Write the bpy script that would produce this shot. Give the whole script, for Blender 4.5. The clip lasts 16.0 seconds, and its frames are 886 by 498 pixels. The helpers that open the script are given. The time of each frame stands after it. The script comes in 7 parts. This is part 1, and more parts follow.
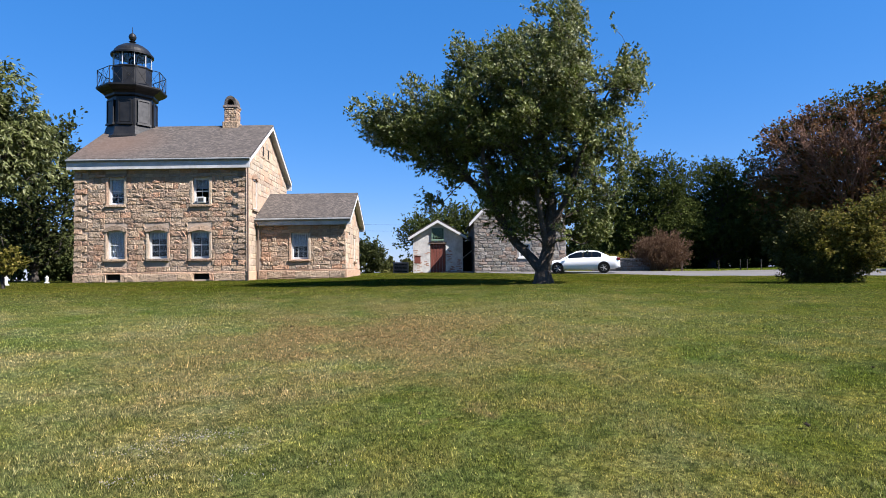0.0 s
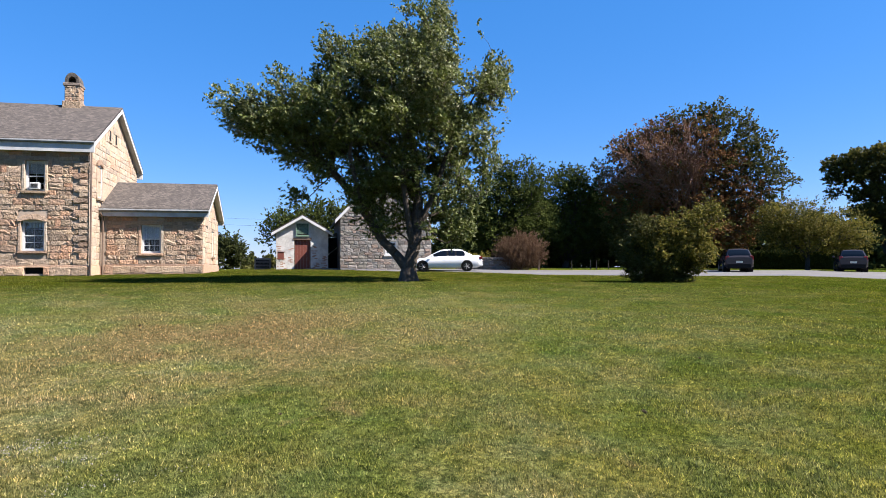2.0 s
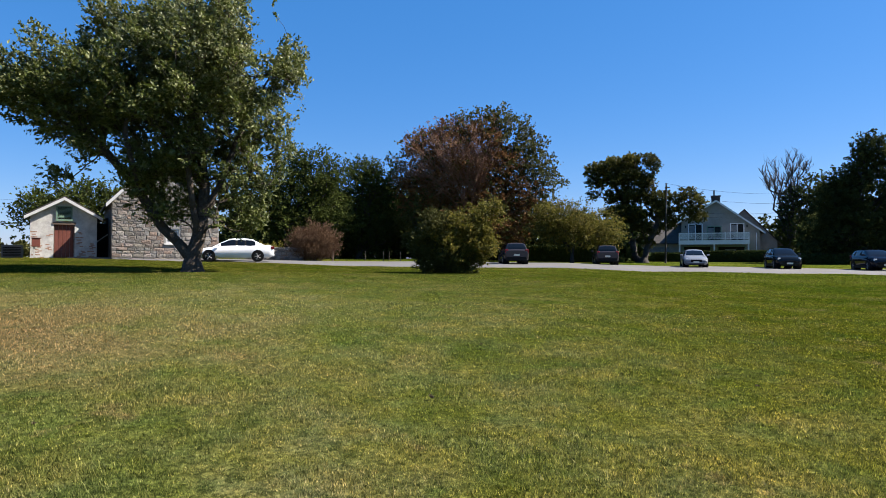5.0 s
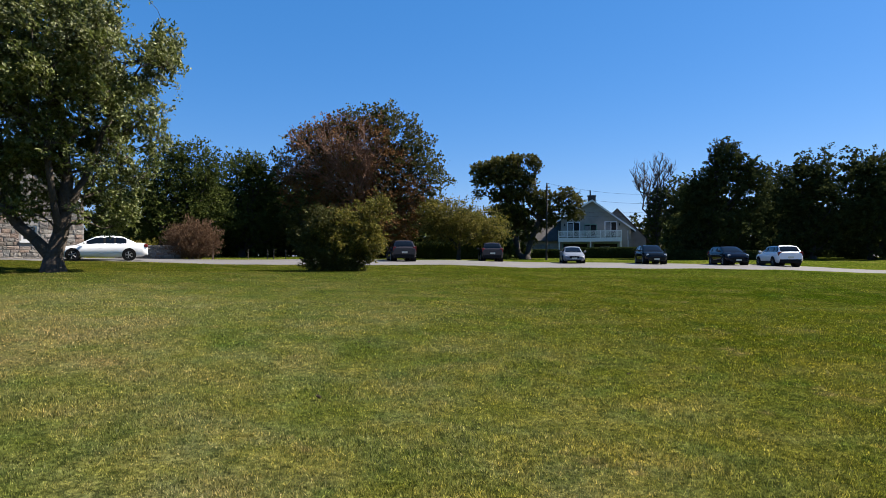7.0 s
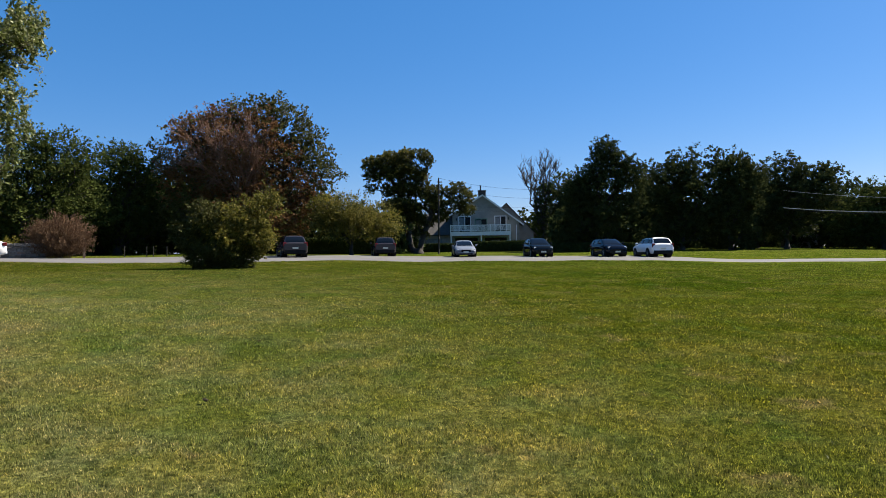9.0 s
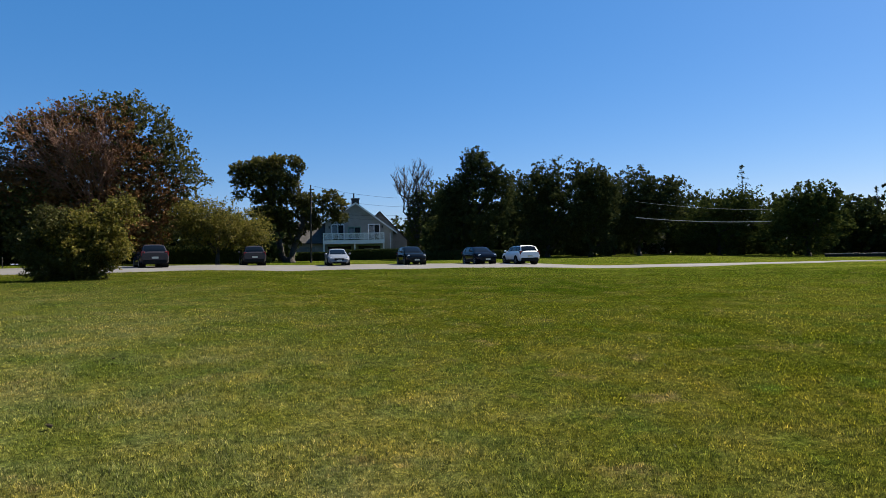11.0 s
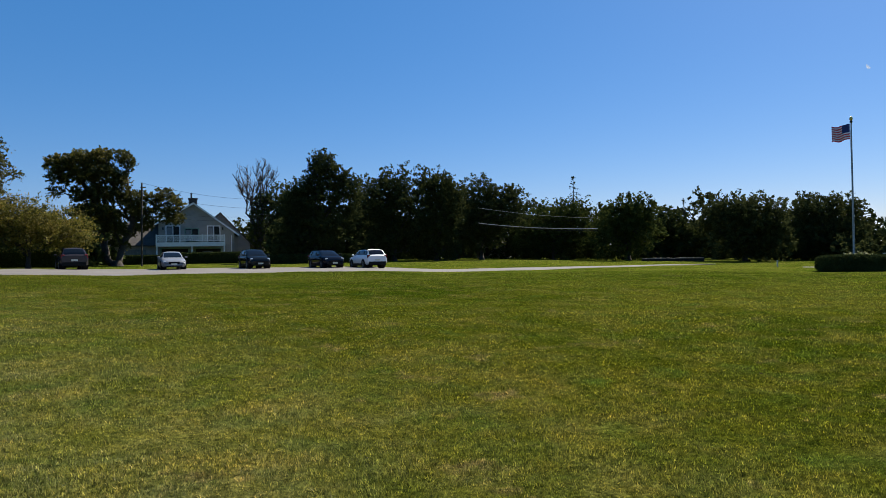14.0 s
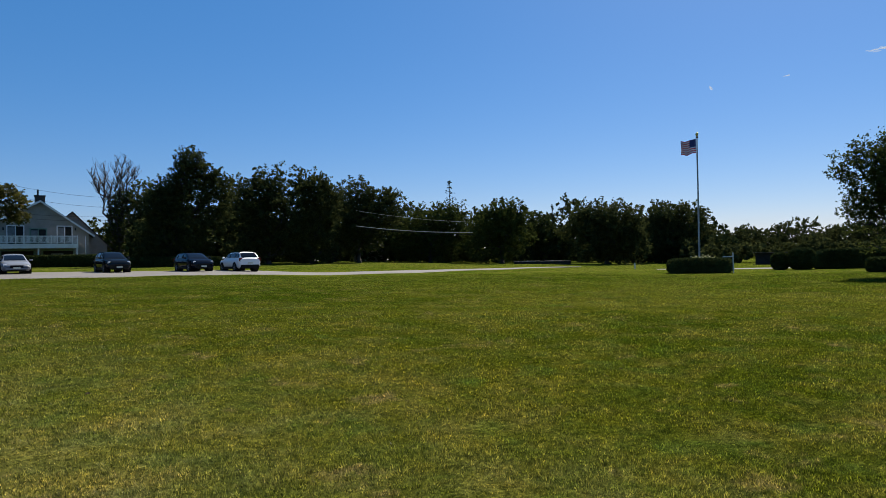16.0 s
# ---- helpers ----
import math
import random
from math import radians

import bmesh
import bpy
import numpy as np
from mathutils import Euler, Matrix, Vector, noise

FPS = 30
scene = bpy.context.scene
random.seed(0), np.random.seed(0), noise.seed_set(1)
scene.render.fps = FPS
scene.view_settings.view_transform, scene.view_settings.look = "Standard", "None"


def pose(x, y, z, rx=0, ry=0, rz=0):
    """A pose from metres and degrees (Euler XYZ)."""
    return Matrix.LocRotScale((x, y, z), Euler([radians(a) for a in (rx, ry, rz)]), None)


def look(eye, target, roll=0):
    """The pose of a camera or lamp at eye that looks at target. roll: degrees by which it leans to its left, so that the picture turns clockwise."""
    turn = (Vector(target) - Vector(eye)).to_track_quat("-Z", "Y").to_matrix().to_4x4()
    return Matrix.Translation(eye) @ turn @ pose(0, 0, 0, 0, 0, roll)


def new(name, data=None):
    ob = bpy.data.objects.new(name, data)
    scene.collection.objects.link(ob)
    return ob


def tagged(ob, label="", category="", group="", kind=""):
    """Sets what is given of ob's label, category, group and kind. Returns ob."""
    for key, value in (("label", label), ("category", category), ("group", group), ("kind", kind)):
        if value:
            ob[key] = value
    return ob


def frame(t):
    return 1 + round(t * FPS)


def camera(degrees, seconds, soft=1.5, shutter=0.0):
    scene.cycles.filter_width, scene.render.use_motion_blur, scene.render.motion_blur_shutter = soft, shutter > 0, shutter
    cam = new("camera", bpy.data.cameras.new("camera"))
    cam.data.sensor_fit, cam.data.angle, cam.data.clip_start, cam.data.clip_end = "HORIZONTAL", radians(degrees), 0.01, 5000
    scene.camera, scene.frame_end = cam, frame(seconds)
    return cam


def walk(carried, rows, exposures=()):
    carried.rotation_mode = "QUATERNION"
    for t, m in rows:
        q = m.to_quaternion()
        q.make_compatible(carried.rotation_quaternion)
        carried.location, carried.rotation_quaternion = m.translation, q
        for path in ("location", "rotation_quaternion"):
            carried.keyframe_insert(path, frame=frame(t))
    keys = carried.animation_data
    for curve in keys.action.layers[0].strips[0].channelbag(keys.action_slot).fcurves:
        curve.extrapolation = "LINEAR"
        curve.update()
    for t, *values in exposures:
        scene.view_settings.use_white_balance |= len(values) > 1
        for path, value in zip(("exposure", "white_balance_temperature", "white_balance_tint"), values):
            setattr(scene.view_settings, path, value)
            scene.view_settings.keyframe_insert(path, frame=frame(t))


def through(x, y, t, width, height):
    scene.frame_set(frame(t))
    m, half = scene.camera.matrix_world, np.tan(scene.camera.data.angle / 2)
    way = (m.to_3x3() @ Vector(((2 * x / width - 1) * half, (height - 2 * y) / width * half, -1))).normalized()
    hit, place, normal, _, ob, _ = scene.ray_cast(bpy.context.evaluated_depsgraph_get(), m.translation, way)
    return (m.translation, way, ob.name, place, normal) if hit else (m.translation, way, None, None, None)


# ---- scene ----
cam = camera(68.82, 16.0, soft=0.72)
EYE = 1.6
PATH = [
    (0.0, pose(0, 0, EYE, 92.223, 0.871, -0.214)),
    (0.5, pose(0, 0, EYE, 92.014, 0.755, -3.503)),
    (1.0, pose(0, 0, EYE, 91.896, 0.813, -6.809)),
    (1.5, pose(0, 0, EYE, 91.863, 0.548, -9.620)),
    (2.0, pose(0, 0, EYE, 91.873, 0.284, -12.058)),
    (2.5, pose(0, 0, EYE, 91.700, 0.401, -14.755)),
    (3.0, pose(0, 0, EYE, 91.549, -0.023, -18.282)),
    (5.5, pose(0, 0, EYE, 90.950, -0.029, -33.041)),
    (6.0, pose(0, 0, EYE, 90.891, 0.093, -35.895)),
    (6.5, pose(0, 0, EYE, 90.868, 0.339, -38.041)),
    (7.0, pose(0, 0, EYE, 90.830, 0.162, -40.073)),
    (7.5, pose(0, 0, EYE, 90.865, 0.346, -41.381)),
    (8.0, pose(0, 0, EYE, 90.707, 1.039, -43.175)),
    (8.5, pose(0, 0, EYE, 90.498, 1.194, -45.286)),
    (9.0, pose(0, 0, EYE, 90.268, 0.893, -49.525)),
    (9.5, pose(0, 0, EYE, 90.282, 0.942, -52.645)),
    (12.0, pose(0, 0, EYE, 90.983, 1.463, -65.801)),
    (12.5, pose(0, 0, EYE, 90.917, 1.533, -68.163)),
    (13.0, pose(0, 0, EYE, 90.779, 1.625, -69.990)),
    (13.5, pose(0, 0, EYE, 90.807, 1.546, -71.280)),
    (14.0, pose(0, 0, EYE, 90.832, 1.157, -74.124)),
    (14.5, pose(0, 0, EYE, 90.716, 0.971, -78.515)),
    (15.0, pose(0, 0, EYE, 90.763, 0.893, -81.166)),
    (15.5, pose(0, 0, EYE, 90.872, 1.058, -83.121)),
    (16.0, pose(0, 0, EYE, 90.882, 1.161, -84.943)),
]
walk(cam, PATH, exposures=[(0, 1.57, 6150, 15), (2, 1.74, 6300, 15), (3, 1.82, 6450, 13), (5.5, 1.48, 6550, 12), (7, 1.46, 6620, 11.5), (9, 1.4, 6750, 10), (12, 1.29, 6900, 9.5), (13.5, 1.27, 6900, 9.5), (14.5, 1.13, 6850, 9.5), (16, 1.12, 6880, 9)])

# ---- light ----
SUN_AZ, SUN_EL = 115.0, 46.0
world = bpy.data.worlds.new("sky")
scene.world = world
world.use_nodes = True
wn = world.node_tree.nodes
sky = wn.new("ShaderNodeTexSky")
sky.sky_type, sky.sun_disc = "NISHITA", False
sky.sun_elevation, sky.sun_rotation = radians(SUN_EL), radians(SUN_AZ)
sky.altitude, sky.air_density, sky.dust_density, sky.ozone_density = 600, 1.0, 0.5, 4.0
hue = wn.new("ShaderNodeHueSaturation")
hue.inputs["Saturation"].default_value = 1.3
world.node_tree.links.new(sky.outputs[0], hue.inputs["Color"])
tint = wn.new("ShaderNodeMix")
tint.data_type, tint.blend_type = "RGBA", "MULTIPLY"
tint.inputs[0].default_value, tint.inputs[7].default_value = 1.0, (1.08, 0.945, 0.985, 1)
world.node_tree.links.new(hue.outputs[0], tint.inputs[6])
haze = wn.new("ShaderNodeMix")
haze.data_type = "RGBA"
haze.inputs[0].default_value, haze.inputs[7].default_value = 0.38, (0.48, 2.42, 6.4, 1)
world.node_tree.links.new(tint.outputs[2], haze.inputs[6])
world.node_tree.links.new(haze.outputs[2], wn["Background"].inputs["Color"])
wn["Background"].inputs["Strength"].default_value = 0.052
sun = new("sun", bpy.data.lights.new("sun", "SUN"))
sun.data.energy, sun.data.angle, sun.data.color = 5.0, radians(0.53), (1.0, 0.94, 0.85)
S = Vector((math.sin(radians(SUN_AZ)) * math.cos(radians(SUN_EL)), math.cos(radians(SUN_AZ)) * math.cos(radians(SUN_EL)), math.sin(radians(SUN_EL))))
sun.matrix_world = look(S * 200, (0, 0, 0))


# ---- materials ----
def shader(name):
    m = bpy.data.materials.new(name)
    m.use_nodes = True
    return m, m.node_tree.nodes, m.node_tree.links, m.node_tree.nodes["Principled BSDF"]


def noise_node(n, l, scale, detail=5, rough=0.6, vec=None):
    t = n.new("ShaderNodeTexNoise")
    t.inputs["Scale"].default_value, t.inputs["Detail"].default_value, t.inputs["Roughness"].default_value = scale, detail, rough
    if vec is not None:
        mp = n.new("ShaderNodeMapping")
        mp.inputs["Location"].default_value, mp.inputs["Rotation"].default_value = (37.31, 91.77, 13.53), (0.61, 0.37, 0.83)
        l.new(vec, mp.inputs["Vector"])
        l.new(mp.outputs[0], t.inputs["Vector"])
    return t.outputs["Fac"]


def ramp(n, l, fac, stops):
    r = n.new("ShaderNodeValToRGB")
    while len(r.color_ramp.elements) < len(stops):
        r.color_ramp.elements.new(0.5)
    for e, (p, c) in zip(r.color_ramp.elements, stops):
        e.position, e.color = p, (*c, 1)
    l.new(fac, r.inputs["Fac"])
    return r.outputs["Color"]


def mixc(n, l, fac, a, b, mode="MIX"):
    m = n.new("ShaderNodeMix")
    m.data_type, m.blend_type = "RGBA", mode
    for i, v in ((0, fac), (6, a), (7, b)):
        if isinstance(v, (int, float)):
            m.inputs[i].default_value = v
        elif isinstance(v, tuple):
            m.inputs[i].default_value = (*v, 1)
        else:
            l.new(v, m.inputs[i])
    return m.outputs[2]


def bumped(n, l, b, height, strength, dist):
    k = n.new("ShaderNodeBump")
    k.inputs["Strength"].default_value, k.inputs["Distance"].default_value = strength, dist
    l.new(height, k.inputs["Height"])
    l.new(k.outputs[0], b.inputs["Normal"])


def surf(name, c1, c2, scale=3.0, rough=0.7, metal=0.0, bump=0.3, bscale=25.0, dist=0.01, per_object=0.0, grain=0.35):
    """A plain surface of two mixed tones, with stains, grain and fine relief."""
    m, n, l, b = shader(name)
    pos = n.new("ShaderNodeNewGeometry").outputs["Position"]
    big = ramp(n, l, noise_node(n, l, scale, 4, 0.6, pos), [(0.35, c1), (0.65, c2)])
    fine = noise_node(n, l, bscale, 6, 0.7, pos)
    col = mixc(n, l, grain, big, mixc(n, l, fine, tuple(x * 0.55 for x in c1), tuple(min(1, x * 1.3) for x in c2)))
    if per_object:
        info = n.new("ShaderNodeObjectInfo").outputs["Random"]
        h = n.new("ShaderNodeHueSaturation")
        mr = n.new("ShaderNodeMapRange")
        mr.inputs["To Min"].default_value, mr.inputs["To Max"].default_value = 1 - per_object, 1 + per_object
        l.new(info, mr.inputs["Value"])
        l.new(mr.outputs[0], h.inputs["Value"])
        l.new(col, h.inputs["Color"])
        w = n.new("ShaderNodeTexWhiteNoise")
        w.noise_dimensions = "1D"
        l.new(info, w.inputs["W"])
        col = mixc(n, l, 0.85, h.outputs[0], ramp(n, l, w.outputs["Value"], [(0.0, (0.82, 0.66, 0.56)), (0.2, (0.95, 0.93, 0.88)), (0.45, (1.12, 1.0, 0.82)), (0.65, (1.12, 1.06, 1.0)), (0.82, (1.18, 0.82, 0.62)), (1.0, (0.85, 0.88, 0.86))]), "MULTIPLY")
    l.new(col, b.inputs["Base Color"])
    b.inputs["Roughness"].default_value, b.inputs["Metallic"].default_value = rough, metal
    if bump:
        bumped(n, l, b, fine, bump, dist)
    return m


def leaf_mat(name, tones, rough=0.5, through=0.3, gloss=0.12):
    """Leaves: each one takes its own tone; a part of the light passes through."""
    m, n, l, b = shader(name)
    geo = n.new("ShaderNodeNewGeometry")
    col = ramp(n, l, geo.outputs["Random Per Island"], [(i / (len(tones) - 1), c) for i, c in enumerate(tones)])
    big = noise_node(n, l, 0.7, 3, 0.5, geo.outputs["Position"])
    col = mixc(n, l, 0.6, col, ramp(n, l, big, [(0.3, (0.6, 0.62, 0.6)), (0.7, (1.1, 1.08, 1.05))]), "MULTIPLY")
    l.new(col, b.inputs["Base Color"])
    b.inputs["Roughness"].default_value, b.inputs["Specular IOR Level"].default_value = rough, gloss
    t = n.new("ShaderNodeBsdfTranslucent")
    l.new(col, t.inputs["Color"])
    mx = n.new("ShaderNodeMixShader")
    mx.inputs[0].default_value = through
    l.new(b.outputs[0], mx.inputs[1])
    l.new(t.outputs[0], mx.inputs[2])
    l.new(mx.outputs[0], n["Material Output"].inputs["Surface"])
    return m


def n_shift(n, l, vec, by):
    v = n.new("ShaderNodeVectorMath")
    v.inputs[1].default_value = by
    l.new(vec, v.inputs[0])
    return v.outputs[0]


def lawn_tone(n, l):
    """Green turf with straw-coloured and bare patches, the same for soil and blades."""
    pos = n.new("ShaderNodeNewGeometry").outputs["Position"]
    a = noise_node(n, l, 0.13, 5, 0.6, pos)
    c = noise_node(n, l, 0.9, 5, 0.65, pos)
    d = noise_node(n, l, 9.0, 4, 0.7, pos)
    g = ramp(n, l, a, [(0.36, (0.028, 0.036, 0.004)), (0.5, (0.041, 0.044, 0.006)), (0.64, (0.06, 0.056, 0.011))])
    g = mixc(n, l, ramp(n, l, c, [(0.45, (0, 0, 0)), (0.68, (0.8, 0.8, 0.8))]), g, (0.08, 0.066, 0.019))
    # the lawn is drier towards the house
    side = n.new("ShaderNodeSeparateXYZ")
    l.new(pos, side.inputs[0])
    across = n.new("ShaderNodeVectorMath")
    across.operation = "DOT_PRODUCT"
    across.inputs[1].default_value = (0.866, -0.5, 0.0)
    l.new(pos, across.inputs[0])
    dry = n.new("ShaderNodeMapRange")
    dry.inputs["From Min"].default_value, dry.inputs["From Max"].default_value = 6.0, -7.5
    dry.inputs["To Max"].default_value = 0.95
    l.new(across.outputs["Value"], dry.inputs["Value"])
    upto = n.new("ShaderNodeMapRange")
    upto.inputs["From Min"].default_value, upto.inputs["From Max"].default_value = 26.0, 12.0
    l.new(side.outputs["Y"], upto.inputs["Value"])
    both = n.new("ShaderNodeMath")
    both.operation = "MULTIPLY"
    l.new(dry.outputs[0], both.inputs[0])
    l.new(upto.outputs[0], both.inputs[1])
    g = mixc(n, l, both.outputs[0], g, ramp(n, l, noise_node(n, l, 0.45, 5, 0.65, pos), [(0.36, (0.08, 0.093, 0.03)), (0.52, (0.122, 0.113, 0.054)), (0.66, (0.17, 0.138, 0.08))]))
    # bluish tufts, yellow-green spots and small bare brown ones
    hue = noise_node(n, l, 2.1, 3, 0.6, n_shift(n, l, pos, (7.0, 3.0, 0.0)))
    g = mixc(n, l, 1.0, g, ramp(n, l, hue, [(0.36, (1.07, 1.03, 0.85)), (0.5, (1.0, 1.0, 1.0)), (0.64, (0.88, 0.96, 1.08))]), "MULTIPLY")
    spot_n = noise_node(n, l, 1.1, 5, 0.7, n_shift(n, l, pos, (-4.0, 11.0, 0.0)))
    g = mixc(n, l, ramp(n, l, spot_n, [(0.6, (0, 0, 0)), (0.7, (0.75, 0.75, 0.75))]), g, (0.115, 0.08, 0.045))
    # fresher green towards the drive and the flagpole
    fresh = n.new("ShaderNodeMapRange")
    fresh.inputs["From Min"].default_value, fresh.inputs["From Max"].default_value = 8.0, 34.0
    l.new(side.outputs["X"], fresh.inputs["Value"])
    g = mixc(n, l, fresh.outputs[0], g, mixc(n, l, 1.0, g, (0.9, 1.05, 1.04), "MULTIPLY"))
    # clumps of deeper green
    g = mixc(n, l, ramp(n, l, noise_node(n, l, 1.5, 4, 0.6, pos), [(0.55, (0, 0, 0)), (0.7, (0.6, 0.6, 0.6))]), g, (0.034, 0.054, 0.012))
    # worn brownish stretch of lawn in front of the house
    sep = n.new("ShaderNodeVectorMath")
    sep.operation = "DISTANCE"
    sc = n.new("ShaderNodeVectorMath")
    sc.operation = "MULTIPLY"
    sc.inputs[1].default_value = (1.0, 0.75, 0.0)
    l.new(pos, sc.inputs[0])
    l.new(sc.outputs[0], sep.inputs[0])
    sep.inputs[1].default_value = (-1.3, 8.6, 0.0)
    near = n.new("ShaderNodeMapRange")
    near.inputs["From Min"].default_value, near.inputs["From Max"].default_value = 6.0, 1.0
    l.new(sep.outputs["Value"], near.inputs["Value"])
    e = n.new("ShaderNodeMath")
    e.operation = "MULTIPLY"
    l.new(near.outputs[0], e.inputs[0])
    l.new(ramp(n, l, noise_node(n, l, 0.55, 5, 0.65, pos), [(0.36, (0, 0, 0)), (0.56, (1, 1, 1))]), e.inputs[1])
    g = mixc(n, l, e.outputs[0], g, (0.125, 0.085, 0.048))
    return pos, g, d


def ground_mat(name, tone):
    m, n, l, b = shader(name)
    pos, g, d = lawn_tone(n, l)
    f = noise_node(n, l, 30.0, 6, 0.85, pos)
    col = mixc(n, l, 0.95, g, ramp(n, l, f, [(0.39, (0.16, 0.17, 0.14)), (0.5, (0.62, 0.62, 0.6)), (0.61, (1.6, 1.5, 1.4))]), "MULTIPLY")
    col = mixc(n, l, 0.92, col, ramp(n, l, d, [(0.37, (0.45, 0.5, 0.43)), (0.63, (1.55, 1.48, 1.4))]), "MULTIPLY")
    mot = noise_node(n, l, 2.6, 4, 0.7, pos)
    col = mixc(n, l, 0.8, col, ramp(n, l, mot, [(0.37, (0.7, 0.76, 0.68)), (0.63, (1.25, 1.2, 1.18))]), "MULTIPLY")
    col = mixc(n, l, 1.0, col, tone, "MULTIPLY")
    l.new(col, b.inputs["Base Color"])
    b.inputs["Roughness"].default_value, b.inputs["Specular IOR Level"].default_value = 0.95, 0.0
    bumped(n, l, b, f, 0.25, 0.03)
    return m


def blade_mat(name, tones, grain, gloss):
    m, n, l, b = shader(name)
    pos, g, d = lawn_tone(n, l)
    r = n.new("ShaderNodeNewGeometry").outputs["Random Per Island"]
    col = mixc(n, l, 1.0, g, ramp(n, l, r, tones), "MULTIPLY")
    col = mixc(n, l, 1.0, col, ramp(n, l, noise_node(n, l, 14.0, 4, 0.7, pos), [(0.37, (1 - .58 * grain, 1 - .54 * grain, 1 - .6 * grain)), (0.5, (0.97, 0.97, 0.97)), (0.62, (1 + .7 * grain, 1 + .65 * grain, 1 + .57 * grain))]), "MULTIPLY")
    col = mixc(n, l, 1.0, col, (1.86, 1.82, 1.8), "MULTIPLY")
    l.new(col, b.inputs["Base Color"])
    b.inputs["Roughness"].default_value, b.inputs["Specular IOR Level"].default_value = 0.45, gloss
    t = n.new("ShaderNodeBsdfTranslucent")
    l.new(mixc(n, l, 1.0, col, (1.1, 1.16, 0.82), "MULTIPLY"), t.inputs["Color"])
    mx = n.new("ShaderNodeMixShader")
    mx.inputs[0].default_value = 0.5
    l.new(b.outputs[0], mx.inputs[1])
    l.new(t.outputs[0], mx.inputs[2])
    l.new(mx.outputs[0], n["Material Output"].inputs["Surface"])
    return m


def plain(name, c, rough=0.5, metal=0.0):
    m, n, l, b = shader(name)
    b.inputs["Base Color"].default_value, b.inputs["Roughness"].default_value, b.inputs["Metallic"].default_value = (*c, 1), rough, metal
    return m


def glass(name, tint, rough=0.03):
    """Window glass: dark, see-through, with a mirror-like surface."""
    m, n, l, b = shader(name)
    b.inputs["Base Color"].default_value, b.inputs["Roughness"].default_value = (*tint, 1), rough
    b.inputs["Transmission Weight"].default_value, b.inputs["IOR"].default_value = 1.0, 1.45
    return m


# soil is darkened further for the shade between blades; far turf leaves that out
LAWN, TURF = ground_mat("shaded_lawn_soil", (0.8, 0.95, 0.8)), ground_mat("far_turf", (1.45, 1.6, 1.35))
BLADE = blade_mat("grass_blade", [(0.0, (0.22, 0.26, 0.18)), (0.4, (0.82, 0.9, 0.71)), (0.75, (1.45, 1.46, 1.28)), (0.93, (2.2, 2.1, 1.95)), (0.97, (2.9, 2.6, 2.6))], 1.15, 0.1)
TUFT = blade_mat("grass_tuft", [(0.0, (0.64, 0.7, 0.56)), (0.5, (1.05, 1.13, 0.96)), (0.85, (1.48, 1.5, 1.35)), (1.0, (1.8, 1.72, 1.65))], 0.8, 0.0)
STONE = surf("sandstone", (0.19, 0.14, 0.1), (0.375, 0.295, 0.22), 2.6, 0.9, bump=1.0, bscale=9, dist=0.12, per_object=0.26, grain=0.7)
MORTAR = surf("mortar", (0.26, 0.2, 0.148), (0.35, 0.28, 0.215), 4, 0.95, bump=0.5, bscale=20, dist=0.02)
SMOOTH = surf("dressed_stone", (0.25, 0.2, 0.15), (0.40, 0.345, 0.275), 1.8, 0.9, bump=1.0, bscale=8, dist=0.06, per_object=0.14, grain=0.6)
GREY = surf("grey_stone", (0.12, 0.117, 0.112), (0.19, 0.186, 0.178), 1.5, 0.92, bump=0.9, bscale=12, dist=0.04, per_object=0.3)
GREYMORTAR = surf("grey_mortar", (0.17, 0.165, 0.155), (0.24, 0.235, 0.22), 3, 0.95)
WHITEWASH = surf("whitewash", (0.30, 0.29, 0.27), (0.52, 0.51, 0.48), 2.2, 0.85, bump=0.7, bscale=9, dist=0.03)
TWIG = surf("brown_twig", (0.055, 0.038, 0.028), (0.105, 0.074, 0.055), 4, 0.95, bump=0.5, bscale=16, dist=0.03)
TRIM = surf("white_paint", (0.42, 0.42, 0.41), (0.52, 0.52, 0.51), 3, 0.55, bump=0.1)
TRIMWORN = surf("worn_white_paint", (0.26, 0.265, 0.265), (0.46, 0.46, 0.45), 2, 0.6, bump=0.2)
TRIMGREY = surf("grey_trim", (0.10, 0.105, 0.105), (0.20, 0.205, 0.20), 3, 0.6, bump=0.1)
IRON = surf("black_iron", (0.005, 0.005, 0.0055), (0.016, 0.0155, 0.015), 2.5, 0.4, bump=0.3, bscale=10, dist=0.01)
IRON.node_tree.nodes["Principled BSDF"].inputs["Specular IOR Level"].default_value = 0.3
RUST = surf("rusty_flashing", (0.16, 0.055, 0.03), (0.24, 0.10, 0.06), 2, 0.8)
REDDOOR = surf("red_door_paint", (0.10, 0.024, 0.014), (0.15, 0.04, 0.024), 3, 0.6, bump=0.2)
GREENPAINT = surf("green_paint", (0.10, 0.17, 0.12), (0.16, 0.25, 0.18), 4, 0.6)
ASPHALT = surf("pale_asphalt", (0.075, 0.071, 0.067), (0.118, 0.111, 0.105), 0.5, 0.9, bump=0.4, bscale=30, dist=0.01)
BARK = surf("bark", (0.016, 0.013, 0.01), (0.046, 0.037, 0.029), 4, 0.95, bump=1.0, bscale=16, dist=0.04)
LAWNBARK = surf("grey_brown_bark", (0.022, 0.016, 0.011), (0.085, 0.064, 0.045), 7, 0.95, bump=1.0, bscale=11, dist=0.09, grain=0.6)
GLASS = glass("window_glass", (0.75, 0.8, 0.85))
CURTAIN = surf("curtain", (0.5, 0.5, 0.51), (0.66, 0.66, 0.68), 5, 0.9, bump=0.2)
